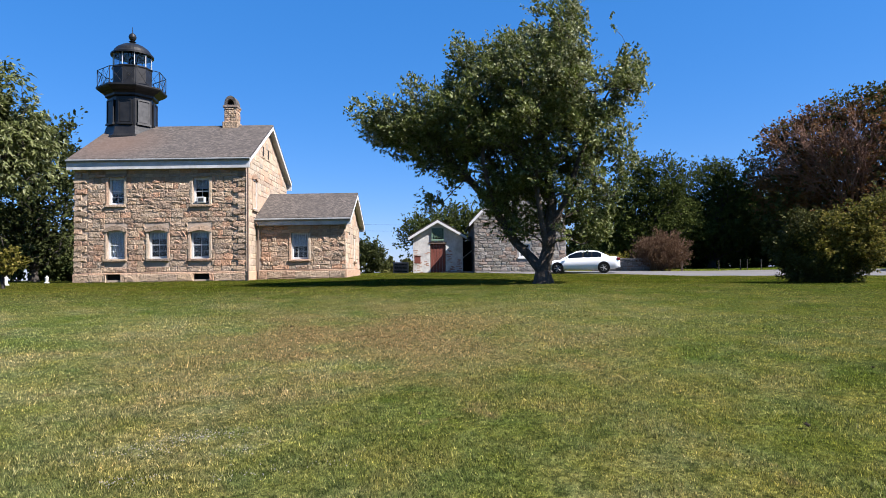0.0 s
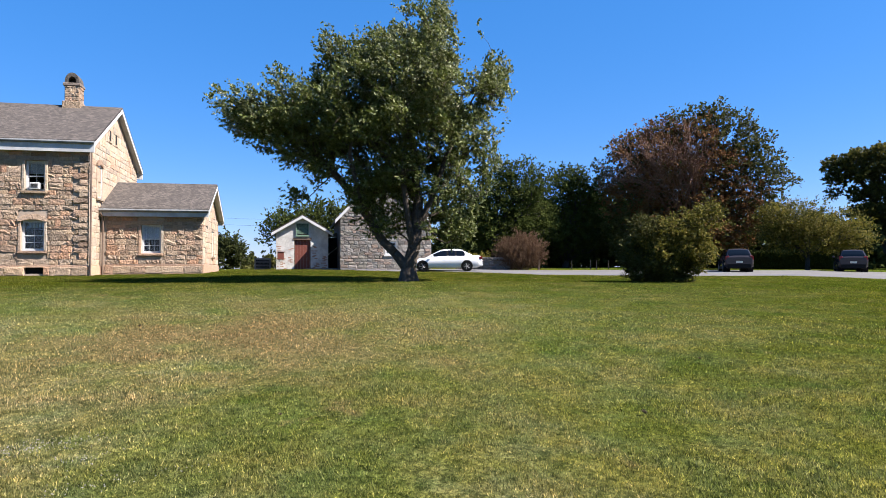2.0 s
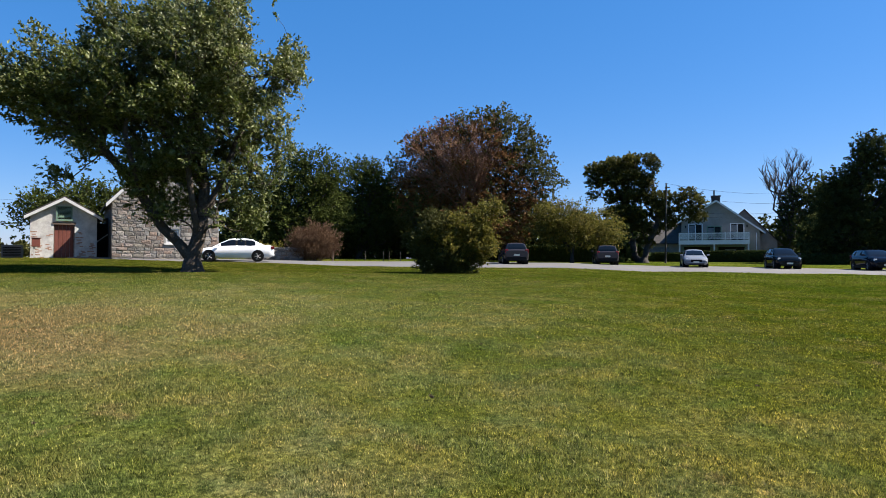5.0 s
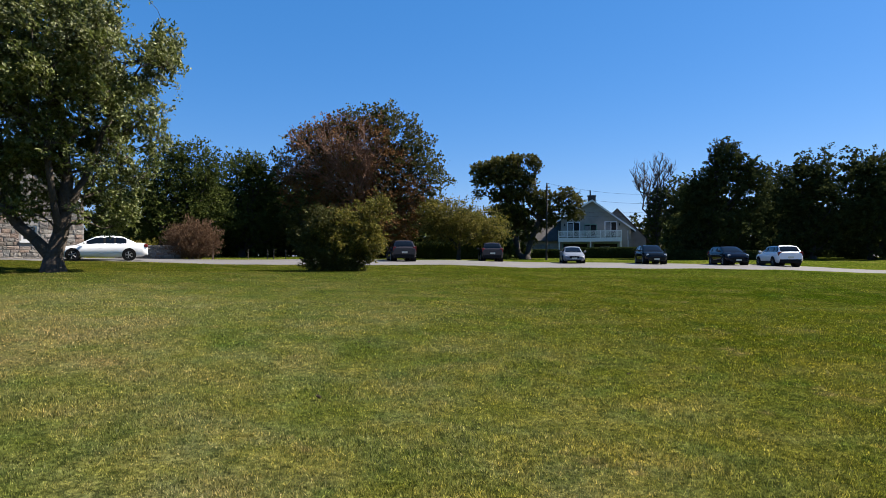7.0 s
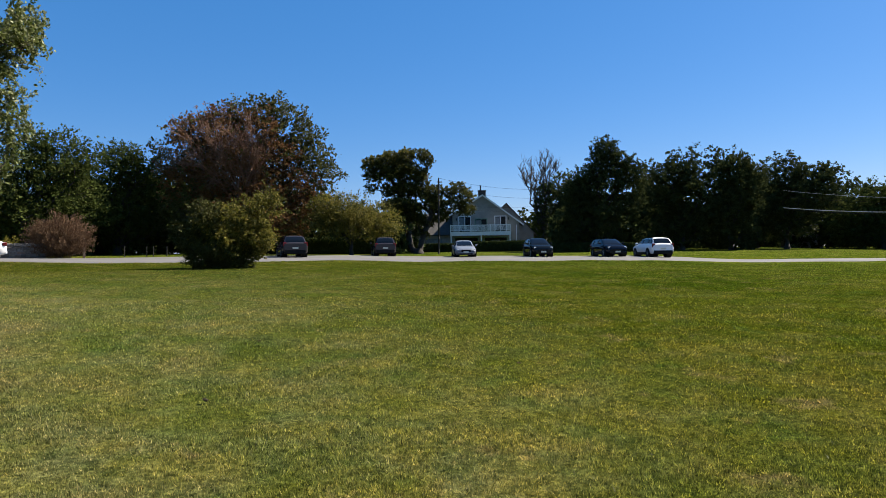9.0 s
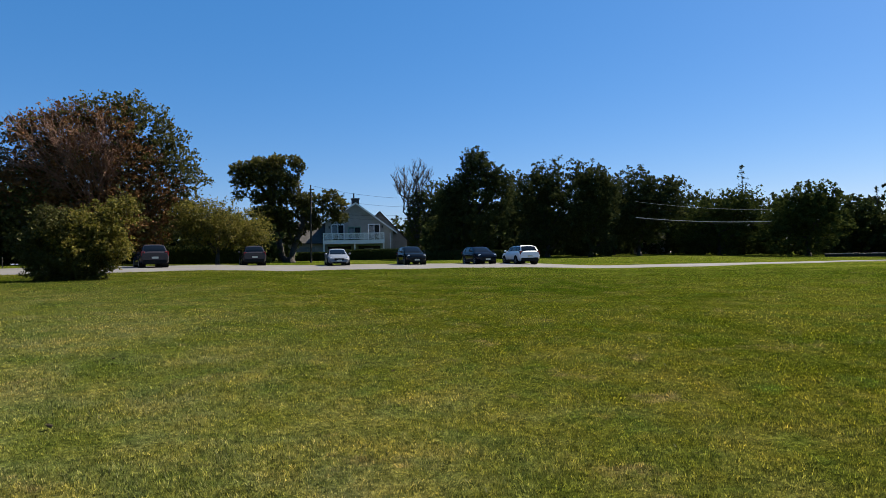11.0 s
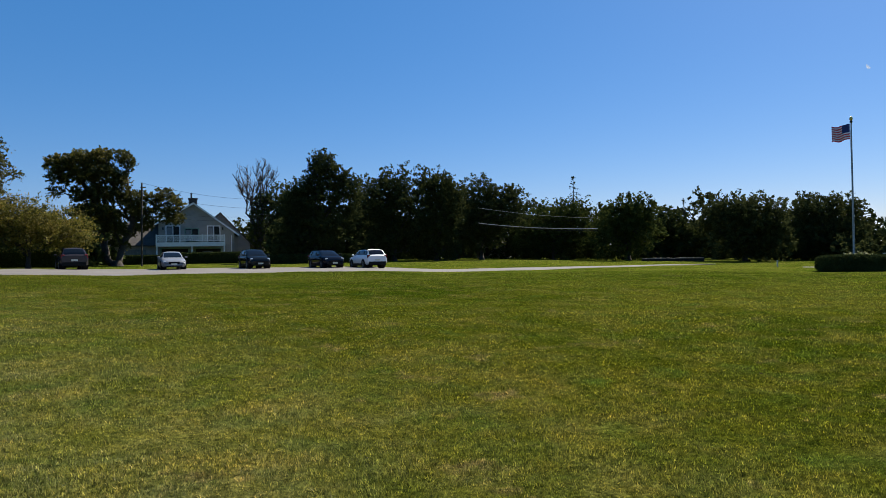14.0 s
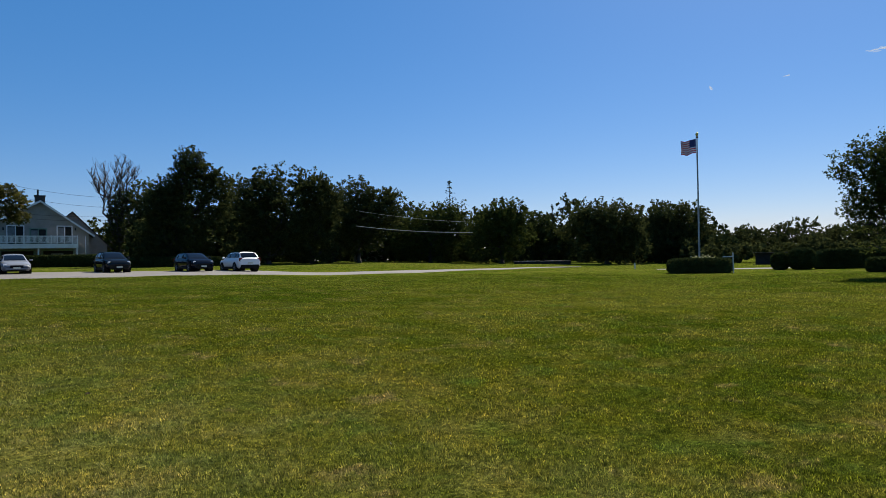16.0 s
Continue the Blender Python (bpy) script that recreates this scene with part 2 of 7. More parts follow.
DARK = surf("dark_interior", (0.015, 0.014, 0.013), (0.03, 0.028, 0.026), 2, 0.9, bump=0)
WOODPOST = surf("weathered_wood", (0.12, 0.08, 0.05), (0.2, 0.14, 0.09), 5, 0.85)
DARK.node_tree.nodes["Principled BSDF"].inputs["Specular IOR Level"].default_value = 0.1
WIRE = plain("cable", (0.012, 0.012, 0.012), 0.9)
WIRE.node_tree.nodes["Principled BSDF"].inputs["Specular IOR Level"].default_value = 0.05
PALEWIRE = plain("pale_cable", (0.3, 0.3, 0.3), 0.5)
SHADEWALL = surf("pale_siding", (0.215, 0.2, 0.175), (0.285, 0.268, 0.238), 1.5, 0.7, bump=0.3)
WHITE = surf("fresh_white_paint", (0.66, 0.66, 0.65), (0.78, 0.78, 0.77), 3, 0.5, bump=0.1)
DARKROOF = surf("dark_shingle", (0.03, 0.026, 0.023), (0.062, 0.055, 0.048), 1.5, 0.9, bump=0.6, bscale=8, dist=0.03)


def shingle_mat():
    m, n, l, b = shader("roof_shingle")
    pos = n.new("ShaderNodeNewGeometry").outputs["Position"]
    br = n.new("ShaderNodeTexBrick")
    mp = n.new("ShaderNodeMapping")
    mp.inputs["Rotation"].default_value = (radians(90), 0, 0)
    l.new(pos, mp.inputs["Vector"])
    l.new(mp.outputs[0], br.inputs["Vector"])
    for k, v in (("Scale", 1.0), ("Brick Width", 0.17), ("Row Height", 0.075), ("Mortar Size", 0.005), ("Bias", 0.0)):
        br.inputs[k].default_value = v
    br.inputs["Color1"].default_value, br.inputs["Color2"].default_value, br.inputs["Mortar"].default_value = (0.042, 0.036, 0.031, 1), (0.09, 0.078, 0.068, 1), (0.026, 0.022, 0.02, 1)
    col = mixc(n, l, 0.7, br.outputs["Color"], ramp(n, l, noise_node(n, l, 1.0, 5, 0.7, pos), [(0.3, (0.75, 0.72, 0.7)), (0.7, (1.1, 1.06, 1.02))]), "MULTIPLY")
    col = mixc(n, l, 0.75, col, ramp(n, l, noise_node(n, l, 9.0, 4, 0.8, pos), [(0.36, (0.5, 0.5, 0.5)), (0.64, (1.5, 1.45, 1.4))]), "MULTIPLY")
    # rust washed down the slates below the iron tower
    far = n.new("ShaderNodeVectorMath")
    far.operation = "DISTANCE"
    far.inputs[1].default_value = (-18.6, 36.8, 9.4)
    l.new(pos, far.inputs[0])
    wash = n.new("ShaderNodeMapRange")
    wash.inputs["From Min"].default_value, wash.inputs["From Max"].default_value, wash.inputs["To Max"].default_value = 3.4, 0.8, 0.55
    l.new(far.outputs["Value"], wash.inputs["Value"])
    col = mixc(n, l, wash.outputs[0], col, (0.095, 0.055, 0.035))
    l.new(col, b.inputs["Base Color"])
    b.inputs["Roughness"].default_value = 0.92
    bumped(n, l, b, br.outputs["Fac"], -0.6, 0.02)
    return m


SHINGLE = shingle_mat()
L_MAIN = leaf_mat("maple_leaf", [(0.054, 0.074, 0.014), (0.078, 0.1, 0.019), (0.112, 0.132, 0.029), (0.155, 0.17, 0.052), (0.225, 0.235, 0.11)], through=0.3, gloss=0.25)
L_TURNED = leaf_mat("turned_leaf", [(0.08, 0.1, 0.025), (0.14, 0.155, 0.055), (0.22, 0.23, 0.11), (0.34, 0.35, 0.21)], through=0.35, gloss=0.3)
L_DARK = leaf_mat("dark_leaf", [(0.034, 0.043, 0.017), (0.05, 0.06, 0.021), (0.075, 0.083, 0.03)], through=0.24, gloss=0.0)
L_MID = leaf_mat("green_leaf", [(0.04, 0.055, 0.014), (0.056, 0.072, 0.018), (0.085, 0.1, 0.03)], through=0.25, gloss=0.0)
L_BROWN = leaf_mat("brown_leaf", [(0.12, 0.055, 0.022), (0.18, 0.088, 0.038), (0.12, 0.085, 0.034)], through=0.25, gloss=0.03)
L_OLIVE = leaf_mat("olive_leaf", [(0.05, 0.052, 0.013), (0.075, 0.074, 0.019), (0.098, 0.1, 0.034)], through=0.3, gloss=0.06)
L_YELLOW = leaf_mat("yellow_leaf", [(0.085, 0.09, 0.014), (0.15, 0.135, 0.022), (0.25, 0.2, 0.06)], through=0.35, gloss=0.06)
L_PALE = leaf_mat("pale_leaf", [(0.07, 0.085, 0.02), (0.12, 0.14, 0.045), (0.26, 0.27, 0.14)], through=0.35, gloss=0.2)
L_HEDGE = leaf_mat("hedge_leaf", [(0.027, 0.037, 0.014), (0.04, 0.053, 0.018), (0.058, 0.072, 0.024)], through=0.12, gloss=0.0)
L_DEAD = leaf_mat("dead_twig_leaf", [(0.08, 0.045, 0.024), (0.13, 0.076, 0.042), (0.18, 0.115, 0.068)], through=0.15)


# ---- tools ----
def part(name, bm, material, parent=None, label=""):
    """Links a bmesh as one mesh object under a thing or under a part."""
    me = bpy.data.meshes.new(name)
    bm.to_mesh(me)
    bm.free()
    for m in material if isinstance(material, (list, tuple)) else [material]:
        me.materials.append(m)
    ob = new(name, me)
    ob.parent = parent
    return tagged(ob, label)


def raw(name, verts, faces, material, parent=None, label="", smooth=False):
    me = bpy.data.meshes.new(name)
    me.from_pydata(verts, [], faces)
    for m in material if isinstance(material, (list, tuple)) else [material]:
        me.materials.append(m)
    if smooth:
        me.polygons.foreach_set("use_smooth", [True] * len(me.polygons))
    ob = new(name, me)
    ob.parent = parent
    return tagged(ob, label)


def thing(name, label, category, m, group="", kind=""):
    ob = new(name)
    ob.matrix_basis = m
    ob.empty_display_size = 0.2
    return tagged(ob, label, category, group, kind)


def box(bm, x0, x1, y0, y1, z0, z1, bevel=0.0):
    r = bmesh.ops.create_cube(bm, size=1, matrix=Matrix.LocRotScale(((x0 + x1) / 2, (y0 + y1) / 2, (z0 + z1) / 2), None, (abs(x1 - x0), abs(y1 - y0), abs(z1 - z0))))
    if bevel:
        es = {e for v in r["verts"] for e in v.link_edges}
        bmesh.ops.bevel(bm, geom=list(es), offset=bevel, segments=1, affect="EDGES")
    return bm


def boxes(*rows, bevel=0.0):
    bm = bmesh.new()
    for r in rows:
        box(bm, *r, bevel=bevel)
    return bm


def rod(bm, a, b, r0, r1=None, seg=8, caps=True):
    a, b = Vector(a), Vector(b)
    d = b - a
    m = Matrix.Translation((a + b) / 2) @ d.to_track_quat("Z", "Y").to_matrix().to_4x4()
    bmesh.ops.create_cone(bm, cap_ends=caps, segments=seg, radius1=r0, radius2=r0 if r1 is None else r1, depth=d.length, matrix=m)
    return bm


def lathe(bm, profile, seg=8, at=(0, 0, 0), turn=0.0, close=True):
    """Rings of (radius, height) round a vertical axis."""
    rings = []
    for r, z in profile:
        rings.append([bm.verts.new((at[0] + r * math.cos(turn + k * 2 * math.pi / seg), at[1] + r * math.sin(turn + k * 2 * math.pi / seg), at[2] + z)) for k in range(seg)])
    for a, b in zip(rings, rings[1:]):
        for k in range(seg):
            bm.faces.new((a[k], a[(k + 1) % seg], b[(k + 1) % seg], b[k]))
    if close:
        bm.faces.new(rings[0][::-1])
        bm.faces.new(rings[-1])
    return bm


def prism(bm, pts, depth):
    """A flat outline given as 3D points, thickened by the vector depth."""
    d = Vector(depth)
    a = [bm.verts.new(p) for p in pts]
    b = [bm.verts.new(Vector(p) + d) for p in pts]
    bm.faces.new(a)
    bm.faces.new(b[::-1])
    for k in range(len(a)):
        j = (k + 1) % len(a)
        bm.faces.new((a[j], a[k], b[k], b[j]))
    bmesh.ops.recalc_face_normals(bm, faces=bm.faces[:])
    return bm


def pierced(bm, x0, x1, z0, z1, y0, y1, holes):
    """A wall in the x-z plane from y0 to y1, with rectangular openings right through it."""
    xs = sorted({x0, x1, *[h[0] for h in holes], *[h[1] for h in holes]})
    zs = sorted({z0, z1, *[h[2] for h in holes], *[h[3] for h in holes]})

    def solid(i, k):
        if not (0 <= i < len(xs) - 1 and 0 <= k < len(zs) - 1):
            return False
        cx, cz = (xs[i] + xs[i + 1]) / 2, (zs[k] + zs[k + 1]) / 2
        return not any(h[0] < cx < h[1] and h[2] < cz < h[3] for h in holes)

    def quad(*p):
        bm.faces.new([bm.verts.new(q) for q in p])

    for i in range(len(xs) - 1):
        for k in range(len(zs) - 1):
            if not solid(i, k):
                continue
            a, b, c, d = xs[i], xs[i + 1], zs[k], zs[k + 1]
            quad((a, y0, c), (b, y0, c), (b, y0, d), (a, y0, d))
            quad((a, y1, c), (a, y1, d), (b, y1, d), (b, y1, c))
            if not solid(i - 1, k):
                quad((a, y0, c), (a, y0, d), (a, y1, d), (a, y1, c))
            if not solid(i + 1, k):
                quad((b, y0, c), (b, y1, c), (b, y1, d), (b, y0, d))
            if not solid(i, k - 1):
                quad((a, y0, c), (a, y1, c), (b, y1, c), (b, y0, c))
            if not solid(i, k + 1):
                quad((a, y0, d), (b, y0, d), (b, y1, d), (a, y1, d))
    bmesh.ops.remove_doubles(bm, verts=bm.verts[:], dist=1e-4)
    return bm


def at(az, r):
    """The place in azimuth az (degrees, to the left of the y axis) at r metres from the middle of the lawn."""
    return -r * math.sin(radians(az)), r * math.cos(radians(az))


def polar(az, r, turn=0.0, dz=0.0):
    """A pose on the ground, its x axis square to the line of sight from the lawn's middle."""
    x, y = at(az, r)
    return pose(x, y, ground_z(x, y) + dz, 0, 0, az + turn)


RAD = (0, 26, 42, 54, 85, 250)
AZ = (-180, -124, -106, -91, -76, -65, -51, -39, -27, -9, 0, 16, 30, 60, 180)
ZZ = ((.3, .3, .3, .3, .3), (.35, .35, .35, .4, .5), (.36, .29, .26, .36, .5), (.5, .5, .46, .74, 1.0), (.6, .57, .51, 1.28, 1.55),
      (.74, .85, .98, 1.48, 1.8), (.84, .95, 1.13, 1.68, 1.86), (1.0, 1.23, 1.43, 1.74, 1.9), (1.05, 1.3, 1.66, 1.9, 2.0), (1.2, 1.55, 1.75, 1.9, 1.9),
      (1.2, 1.66, 1.8, 1.9, 1.8), (1.1, 1.52, 1.6, 1.6, 1.5), (1.05, 1.44, 1.48, 1.5, 1.5), (1.0, 1.4, 1.45, 1.5, 1.5), (.3, .3, .3, .3, .3))


def ground_z(x, y):
    r = math.hypot(x, y)
    a = math.degrees(math.atan2(-x, y))
    i = max(k for k in range(len(AZ) - 1) if AZ[k] <= a)
    s = (a - AZ[i]) / (AZ[i + 1] - AZ[i])
    s = s * s * (3 - 2 * s)
    col = [0] + [p + (q - p) * s for p, q in zip(ZZ[i], ZZ[i + 1])]
    if r >= RAD[-1]:
        return col[-1]
    j = max(k for k in range(len(RAD) - 1) if RAD[k] <= r)
    w = [(col[k + 1] - col[k]) / (RAD[k + 1] - RAD[k]) for k in range(len(RAD) - 1)]
    m0 = w[0] if j == 0 else (w[j - 1] + w[j]) / 2
    m1 = 0 if j == len(RAD) - 2 else (w[j] + w[j + 1]) / 2
    h = RAD[j + 1] - RAD[j]
    u = (r - RAD[j]) / h
    return ((2*u**3 - 3*u*u + 1) * col[j] + (u**3 - 2*u*u + u) * h * m0 + (3*u*u - 2*u**3) * col[j + 1] + (u**3 - u*u) * h * m1)


# ---- ground ----
def build_ground():
    radii = [0.0, 2.0] + [3 + 0.8 * k for k in range(30)] + [27 + 1.2 * k for k in range(52)] + [90 + 6 * k for k in range(28)] + [270, 320, 400, 520, 700, 1000, 1500, 2500]
    n = 260
    verts, faces = [(0, 0, 0)], []
    for r in radii[1:]:
        for k in range(n):
            a = 2 * math.pi * k / n
            x, y = -r * math.sin(a), r * math.cos(a)
            z = ground_z(x, y) + (0.05 * noise.noise((x * 0.25, y * 0.25, 0)) + 0.012 * noise.noise((x * 1.3, y * 1.3, 4)) if r < 120 else 0)
            verts.append((x, y, z))
    for k in range(n):
        faces.append((0, 1 + k, 1 + (k + 1) % n))
    for j in range(len(radii) - 2):
        for k in range(n):
            a, b = 1 + j * n, 1 + (j + 1) * n
            faces.append((a + k, b + k, b + (k + 1) % n, a + (k + 1) % n))
    ob = raw("ground", verts, faces, [LAWN, TURF], smooth=True)
    # past the modelled blades the turf is one surface, brighter without their shade
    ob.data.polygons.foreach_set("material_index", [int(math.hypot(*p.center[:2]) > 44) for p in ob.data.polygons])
    return tagged(ob, "mown green lawn with straw-coloured dry patches", "lawn", kind="structure")


build_ground()

ROAD_AZ = (0, -8, -15, -21, -27, -39, -51, -59, -65, -71, -76, -83, -91, -97)
ROAD_NEAR = (44.5, 41, 39.5, 38.5, 38, 39.5, 42, 43, 44, 47.5, 51, 55.2, 61.6, 68)
ROAD_FAR = (46, 46, 46.5, 47.5, 49, 54, 57, 57, 57, 57, 58, 60, 64, 68.1)


def build_road():
    verts, faces, steps, across = [], [], 240, 12
    for i in range(steps + 1):
        az = ROAD_AZ[0] + (ROAD_AZ[-1] - ROAD_AZ[0]) * i / steps
        near = float(np.interp(-az, [-a for a in ROAD_AZ], ROAD_NEAR)) + 0.25 * noise.noise((az * 0.6, 0, 0))
        far = float(np.interp(-az, [-a for a in ROAD_AZ], ROAD_FAR)) + 0.25 * noise.noise((az * 0.6, 9, 0))
        for j in range(across + 1):
            x, y = at(az, near + (far - near) * j / across)
            verts.append((x, y, ground_z(x, y) + (0.07 if 0 < j < across else -0.05)))
    for i in range(steps):
        for j in range(across):
            a = i * (across + 1) + j
            faces.append((a, a + 1, a + across + 2, a + across + 1))
    return tagged(raw("road", verts, faces, ASPHALT, smooth=True), "pale sunlit asphalt drive and parking strip beside the lawn", "road", kind="structure")


build_road()


def build_drive():
    verts, faces, n = [], [], 60
    for i in range(n + 1):
        az = -103.2 - 21.3 * i / n
        for r, dz in ((58.8, -.03), (59.1, .05), (60.0, .05), (60.3, -.03)):
            x, y = at(az, r)
            verts.append((x, y, ground_z(x, y) + dz))
    for i in range(n):
        for j in range(3):
            a = i * 4 + j
            faces.append((a, a + 1, a + 5, a + 4))
    return tagged(raw("drive", verts, faces, ASPHALT), "pale drive passing behind the flagpole hedge", "road", kind="structure")


build_drive()


# ---- trees ----
class Tubes:
    """Tapered limbs collected into one mesh."""

    def __init__(self):
        self.v, self.f = [], []

    def add(self, pts, r0, r1, seg=6):
        start = len(self.v)
        n = len(pts)
        for i, p in enumerate(pts):
            d = (Vector(pts[min(i + 1, n - 1)]) - Vector(pts[max(i - 1, 0)])).normalized()
            u = d.orthogonal().normalized()
            w = d.cross(u)
            r = r0 + (r1 - r0) * i / (n - 1)
            for k in range(seg):
                a = 2 * math.pi * k / seg
                self.v.append(tuple(Vector(p) + (u * math.cos(a) + w * math.sin(a)) * r))
        for i in range(n - 1):
            for k in range(seg):
                a, b = start + i * seg + k, start + i * seg + (k + 1) % seg
                self.f.append((a, b, b + seg, a + seg))
        self.f.append(tuple(start + (n - 1) * seg + k for k in range(seg)))


def bend(a, b, sag, rng, n=6):
    """A crooked line from a to b that starts out steep and levels off."""
    a, b = Vector(a), Vector(b)
    d = b - a
    out = []
    for i in range(n + 1):
        s = i / n
        p = a + d * s + Vector((0, 0, sag * d.length * math.sin(math.pi * s)))
        if 0 < i < n:
            p += Vector(rng.normal(0, 0.045 * d.length, 3))
        out.append(p)
    return out


def leaf_mesh(name, c, ax, nor, size, material, parent, rng, slim=0.33, flat=False, label=""):
    """One mesh of leaves at centres c along ax, facing nor: folded blades of four corners, or of three where they are far off."""
    n = len(c)
    side = np.cross(nor, ax)
    side /= np.linalg.norm(side, axis=1)[:, None] + 1e-9
    s = size * rng.uniform(0.6, 1.35, n)[:, None]
    k = 3 if flat else 4
    v = np.empty((n, k, 3))
    v[:, 0] = c - ax * s * 0.5 - (side * s * slim if flat else 0)
    v[:, 1] = c + side * s * slim + (-ax * s * 0.25 if flat else nor * s * 0.1)
    v[:, 2] = c + ax * s * 0.5
    if not flat:
        v[:, 3] = c - side * s * slim + nor * s * 0.1
    idx = (np.arange(n)[:, None] * k + np.array([0, 1, 2] if flat else [0, 1, 2, 0, 2, 3])).ravel()
    m = len(idx)
    me = bpy.data.meshes.new(name)
    me.vertices.add(k * n)
    me.vertices.foreach_set("co", v.ravel())
    me.loops.add(m)
    me.loops.foreach_set("vertex_index", idx.astype(np.int32))
    me.polygons.add(m // 3)
    me.polygons.foreach_set("loop_start", np.arange(0, m, 3, dtype=np.int32))
    me.update(calc_edges=True)
    me.materials.append(material)
    ob = new(name, me)
    ob.parent = parent
    return tagged(ob, label)


def unit(a):
    return a / (np.linalg.norm(a, axis=1)[:, None] + 1e-9)


def leaf_object(name, centres, size, material, parent, rng, droop=0.3, label="", slim=0.33, flat=False):
    """Leaves round the given centres, turned at random."""
    n = len(centres)
    nor = unit(rng.normal(size=(n, 3)))
    ax = rng.normal(size=(n, 3))
    ax[:, 2] -= droop
    ax = unit(np.cross(unit(np.cross(nor, ax)), nor))
    return leaf_mesh(name, np.asarray(centres, float), ax, nor, size, material, parent, rng, slim, flat, label)


def spray_leaves(cl, way, per, length, rng, droop=0.0, spread=1.0):
    """Leaves fanned out round short twigs: the twigs start at cl and go the way given. Returns centres, axes and normals."""
    k = len(cl)
    way = np.repeat(unit(way), per, 0)
    big = np.repeat(rng.uniform(0.5, 1.7, k), per)[:, None] * length
    around = rng.normal(size=(k * per, 3))
    around -= way * (around * way).sum(1)[:, None]
    around = unit(around)
    u = rng.uniform(-0.35, 1.0, k * per)[:, None]
    wide = np.abs(rng.normal(0, 0.6, (k * per, 1))) * (0.22 + 0.5 * np.sin(np.pi * np.clip(u * 0.7 + 0.3, 0, 1)))
    c = np.repeat(cl, per, 0) + way * big * u + around * big * wide * spread * np.array([1, 1, 0.75])
    ax = unit(way * 0.8 + around * 0.6 + rng.normal(size=c.shape) * 0.45 - np.array([0, 0, droop]))
    nor = rng.normal(size=c.shape) * 0.55 + np.array([0, 0, 0.75]) + way * 0.2
    nor = unit(nor - ax * (nor * ax).sum(1)[:, None])
    return c, ax, nor


def crown_points(blobs, n, rng, depth, gaps):
    """About n evenly spaced places in the masses (sideways, height, half width, half height); their masses, ways outwards and spacing."""
    b = np.array(blobs, float)
    w = b[:, 2] ** 2 * depth * b[:, 3]
    m = 5 * n
    i = rng.choice(len(b), m, p=w / w.sum())
    d = unit(rng.normal(size=(m, 3))) * rng.uniform(0, 1, m)[:, None] ** 0.36
    # the outline of every mass is dented and drawn out
    bump = np.array([noise.noise((q[0] * 2.1 + k * 7.3, q[1] * 2.1, q[2] * 2.1 - k * 3.1)) for q, k in zip(d, i)])
    d *= (0.97 + 0.4 * bump)[:, None]
    p = np.stack([b[i, 0] + d[:, 0] * b[i, 2], d[:, 1] * b[i, 2] * depth, b[i, 1] + d[:, 2] * b[i, 3]], 1)
    # gaps between the boughs
    size = 0.16 * (b[:, 1] + b[:, 3]).max()
    hole = np.array([noise.noise(q / size + Vector((0, 3.7, 0))) + 0.5 * noise.noise(q / size * 2.3) for q in map(Vector, p)])
    ok = hole > gaps
    p, i, d, m = p[ok], i[ok], d[ok], int(ok.sum())
    gap = (w.sum() * 4.19 * 0.45 / n) ** (1 / 3)
    near = rng.uniform(0.25, 1.0, m) ** 2
    for tries in range(7):
        kept = np.empty((m, 3))
        pick = []
        for j in range(m):
            if not pick or ((kept[:len(pick)] - p[j]) ** 2).sum(1).min() > gap * gap * near[j]:
                kept[len(pick)] = p[j]
                pick.append(j)
                if len(pick) >= n:
                    break
        if len(pick) >= 0.93 * n:
            break
        gap *= 0.88
    pick = np.array(pick)
    cl = p[pick]
    cl[:, 2] = np.maximum(cl[:, 2], 0.1)
    return cl, i[pick], d[pick], gap


def grow(cl, way, length, seeds, rng, trunk, thin, kink=0.12):
    """A skeleton from the seed limbs to every spray, each joined to the nearest wood, and thicker the more it carries."""
    cap = 40 * len(cl) + 400
    pos, up, far = np.zeros((cap, 3)), np.full(cap, -1), np.zeros(cap)
    n = 0
    for line in seeds:
        last = -1 if n == 0 else int(((pos[:n] - np.array(line[0])) ** 2).sum(1).argmin())
        for q in line if n == 0 else line[1:]:
            pos[n], up[n] = q, last
            far[n] = 0 if last < 0 else far[last] + np.linalg.norm(pos[n] - pos[last])
            last, n = n, n + 1
    step = 0.8 * length
    for j in np.argsort(((cl - pos[min(2, n - 1)]) ** 2).sum(1)):
        dist = np.linalg.norm(pos[:n] - cl[j], axis=1)
        last = int((dist + 0.22 * far[:n]).argmin())
        a, L = pos[last].copy(), dist[last]
        parts = max(1, int(L / step))
        for q in range(1, parts + 1):
            s = q / parts
            pos[n] = a + (cl[j] - a) * s + (rng.normal(0, kink * L / parts, 3) + np.array([0, 0, 0.1 * L * math.sin(math.pi * s)]) if q < parts else 0)
            up[n] = last
            far[n] = far[last] + np.linalg.norm(pos[n] - pos[last])
            last, n = n, n + 1
        pos[n], up[n] = cl[j] + way[j] / np.linalg.norm(way[j]) * length * 0.6, last
        far[n] = far[last] + length
        n += 1
    load = np.ones(n)
    for j in range(n - 1, 0, -1):
        load[up[j]] += load[j]
    rad = np.maximum(trunk * (load / load[0]) ** 0.44, trunk * 0.012)
    tubes = Tubes()
    for j in range(1, n):
        if up[j] >= 0 and rad[j] > thin:
            k = up[j]
            r0 = min(rad[k], rad[j] * 1.35)
            tubes.add([pos[k], pos[j]], r0, rad[j], 3 if rad[j] < 0.03 else 5 if rad[j] < trunk * 0.4 else 9)
    return tubes


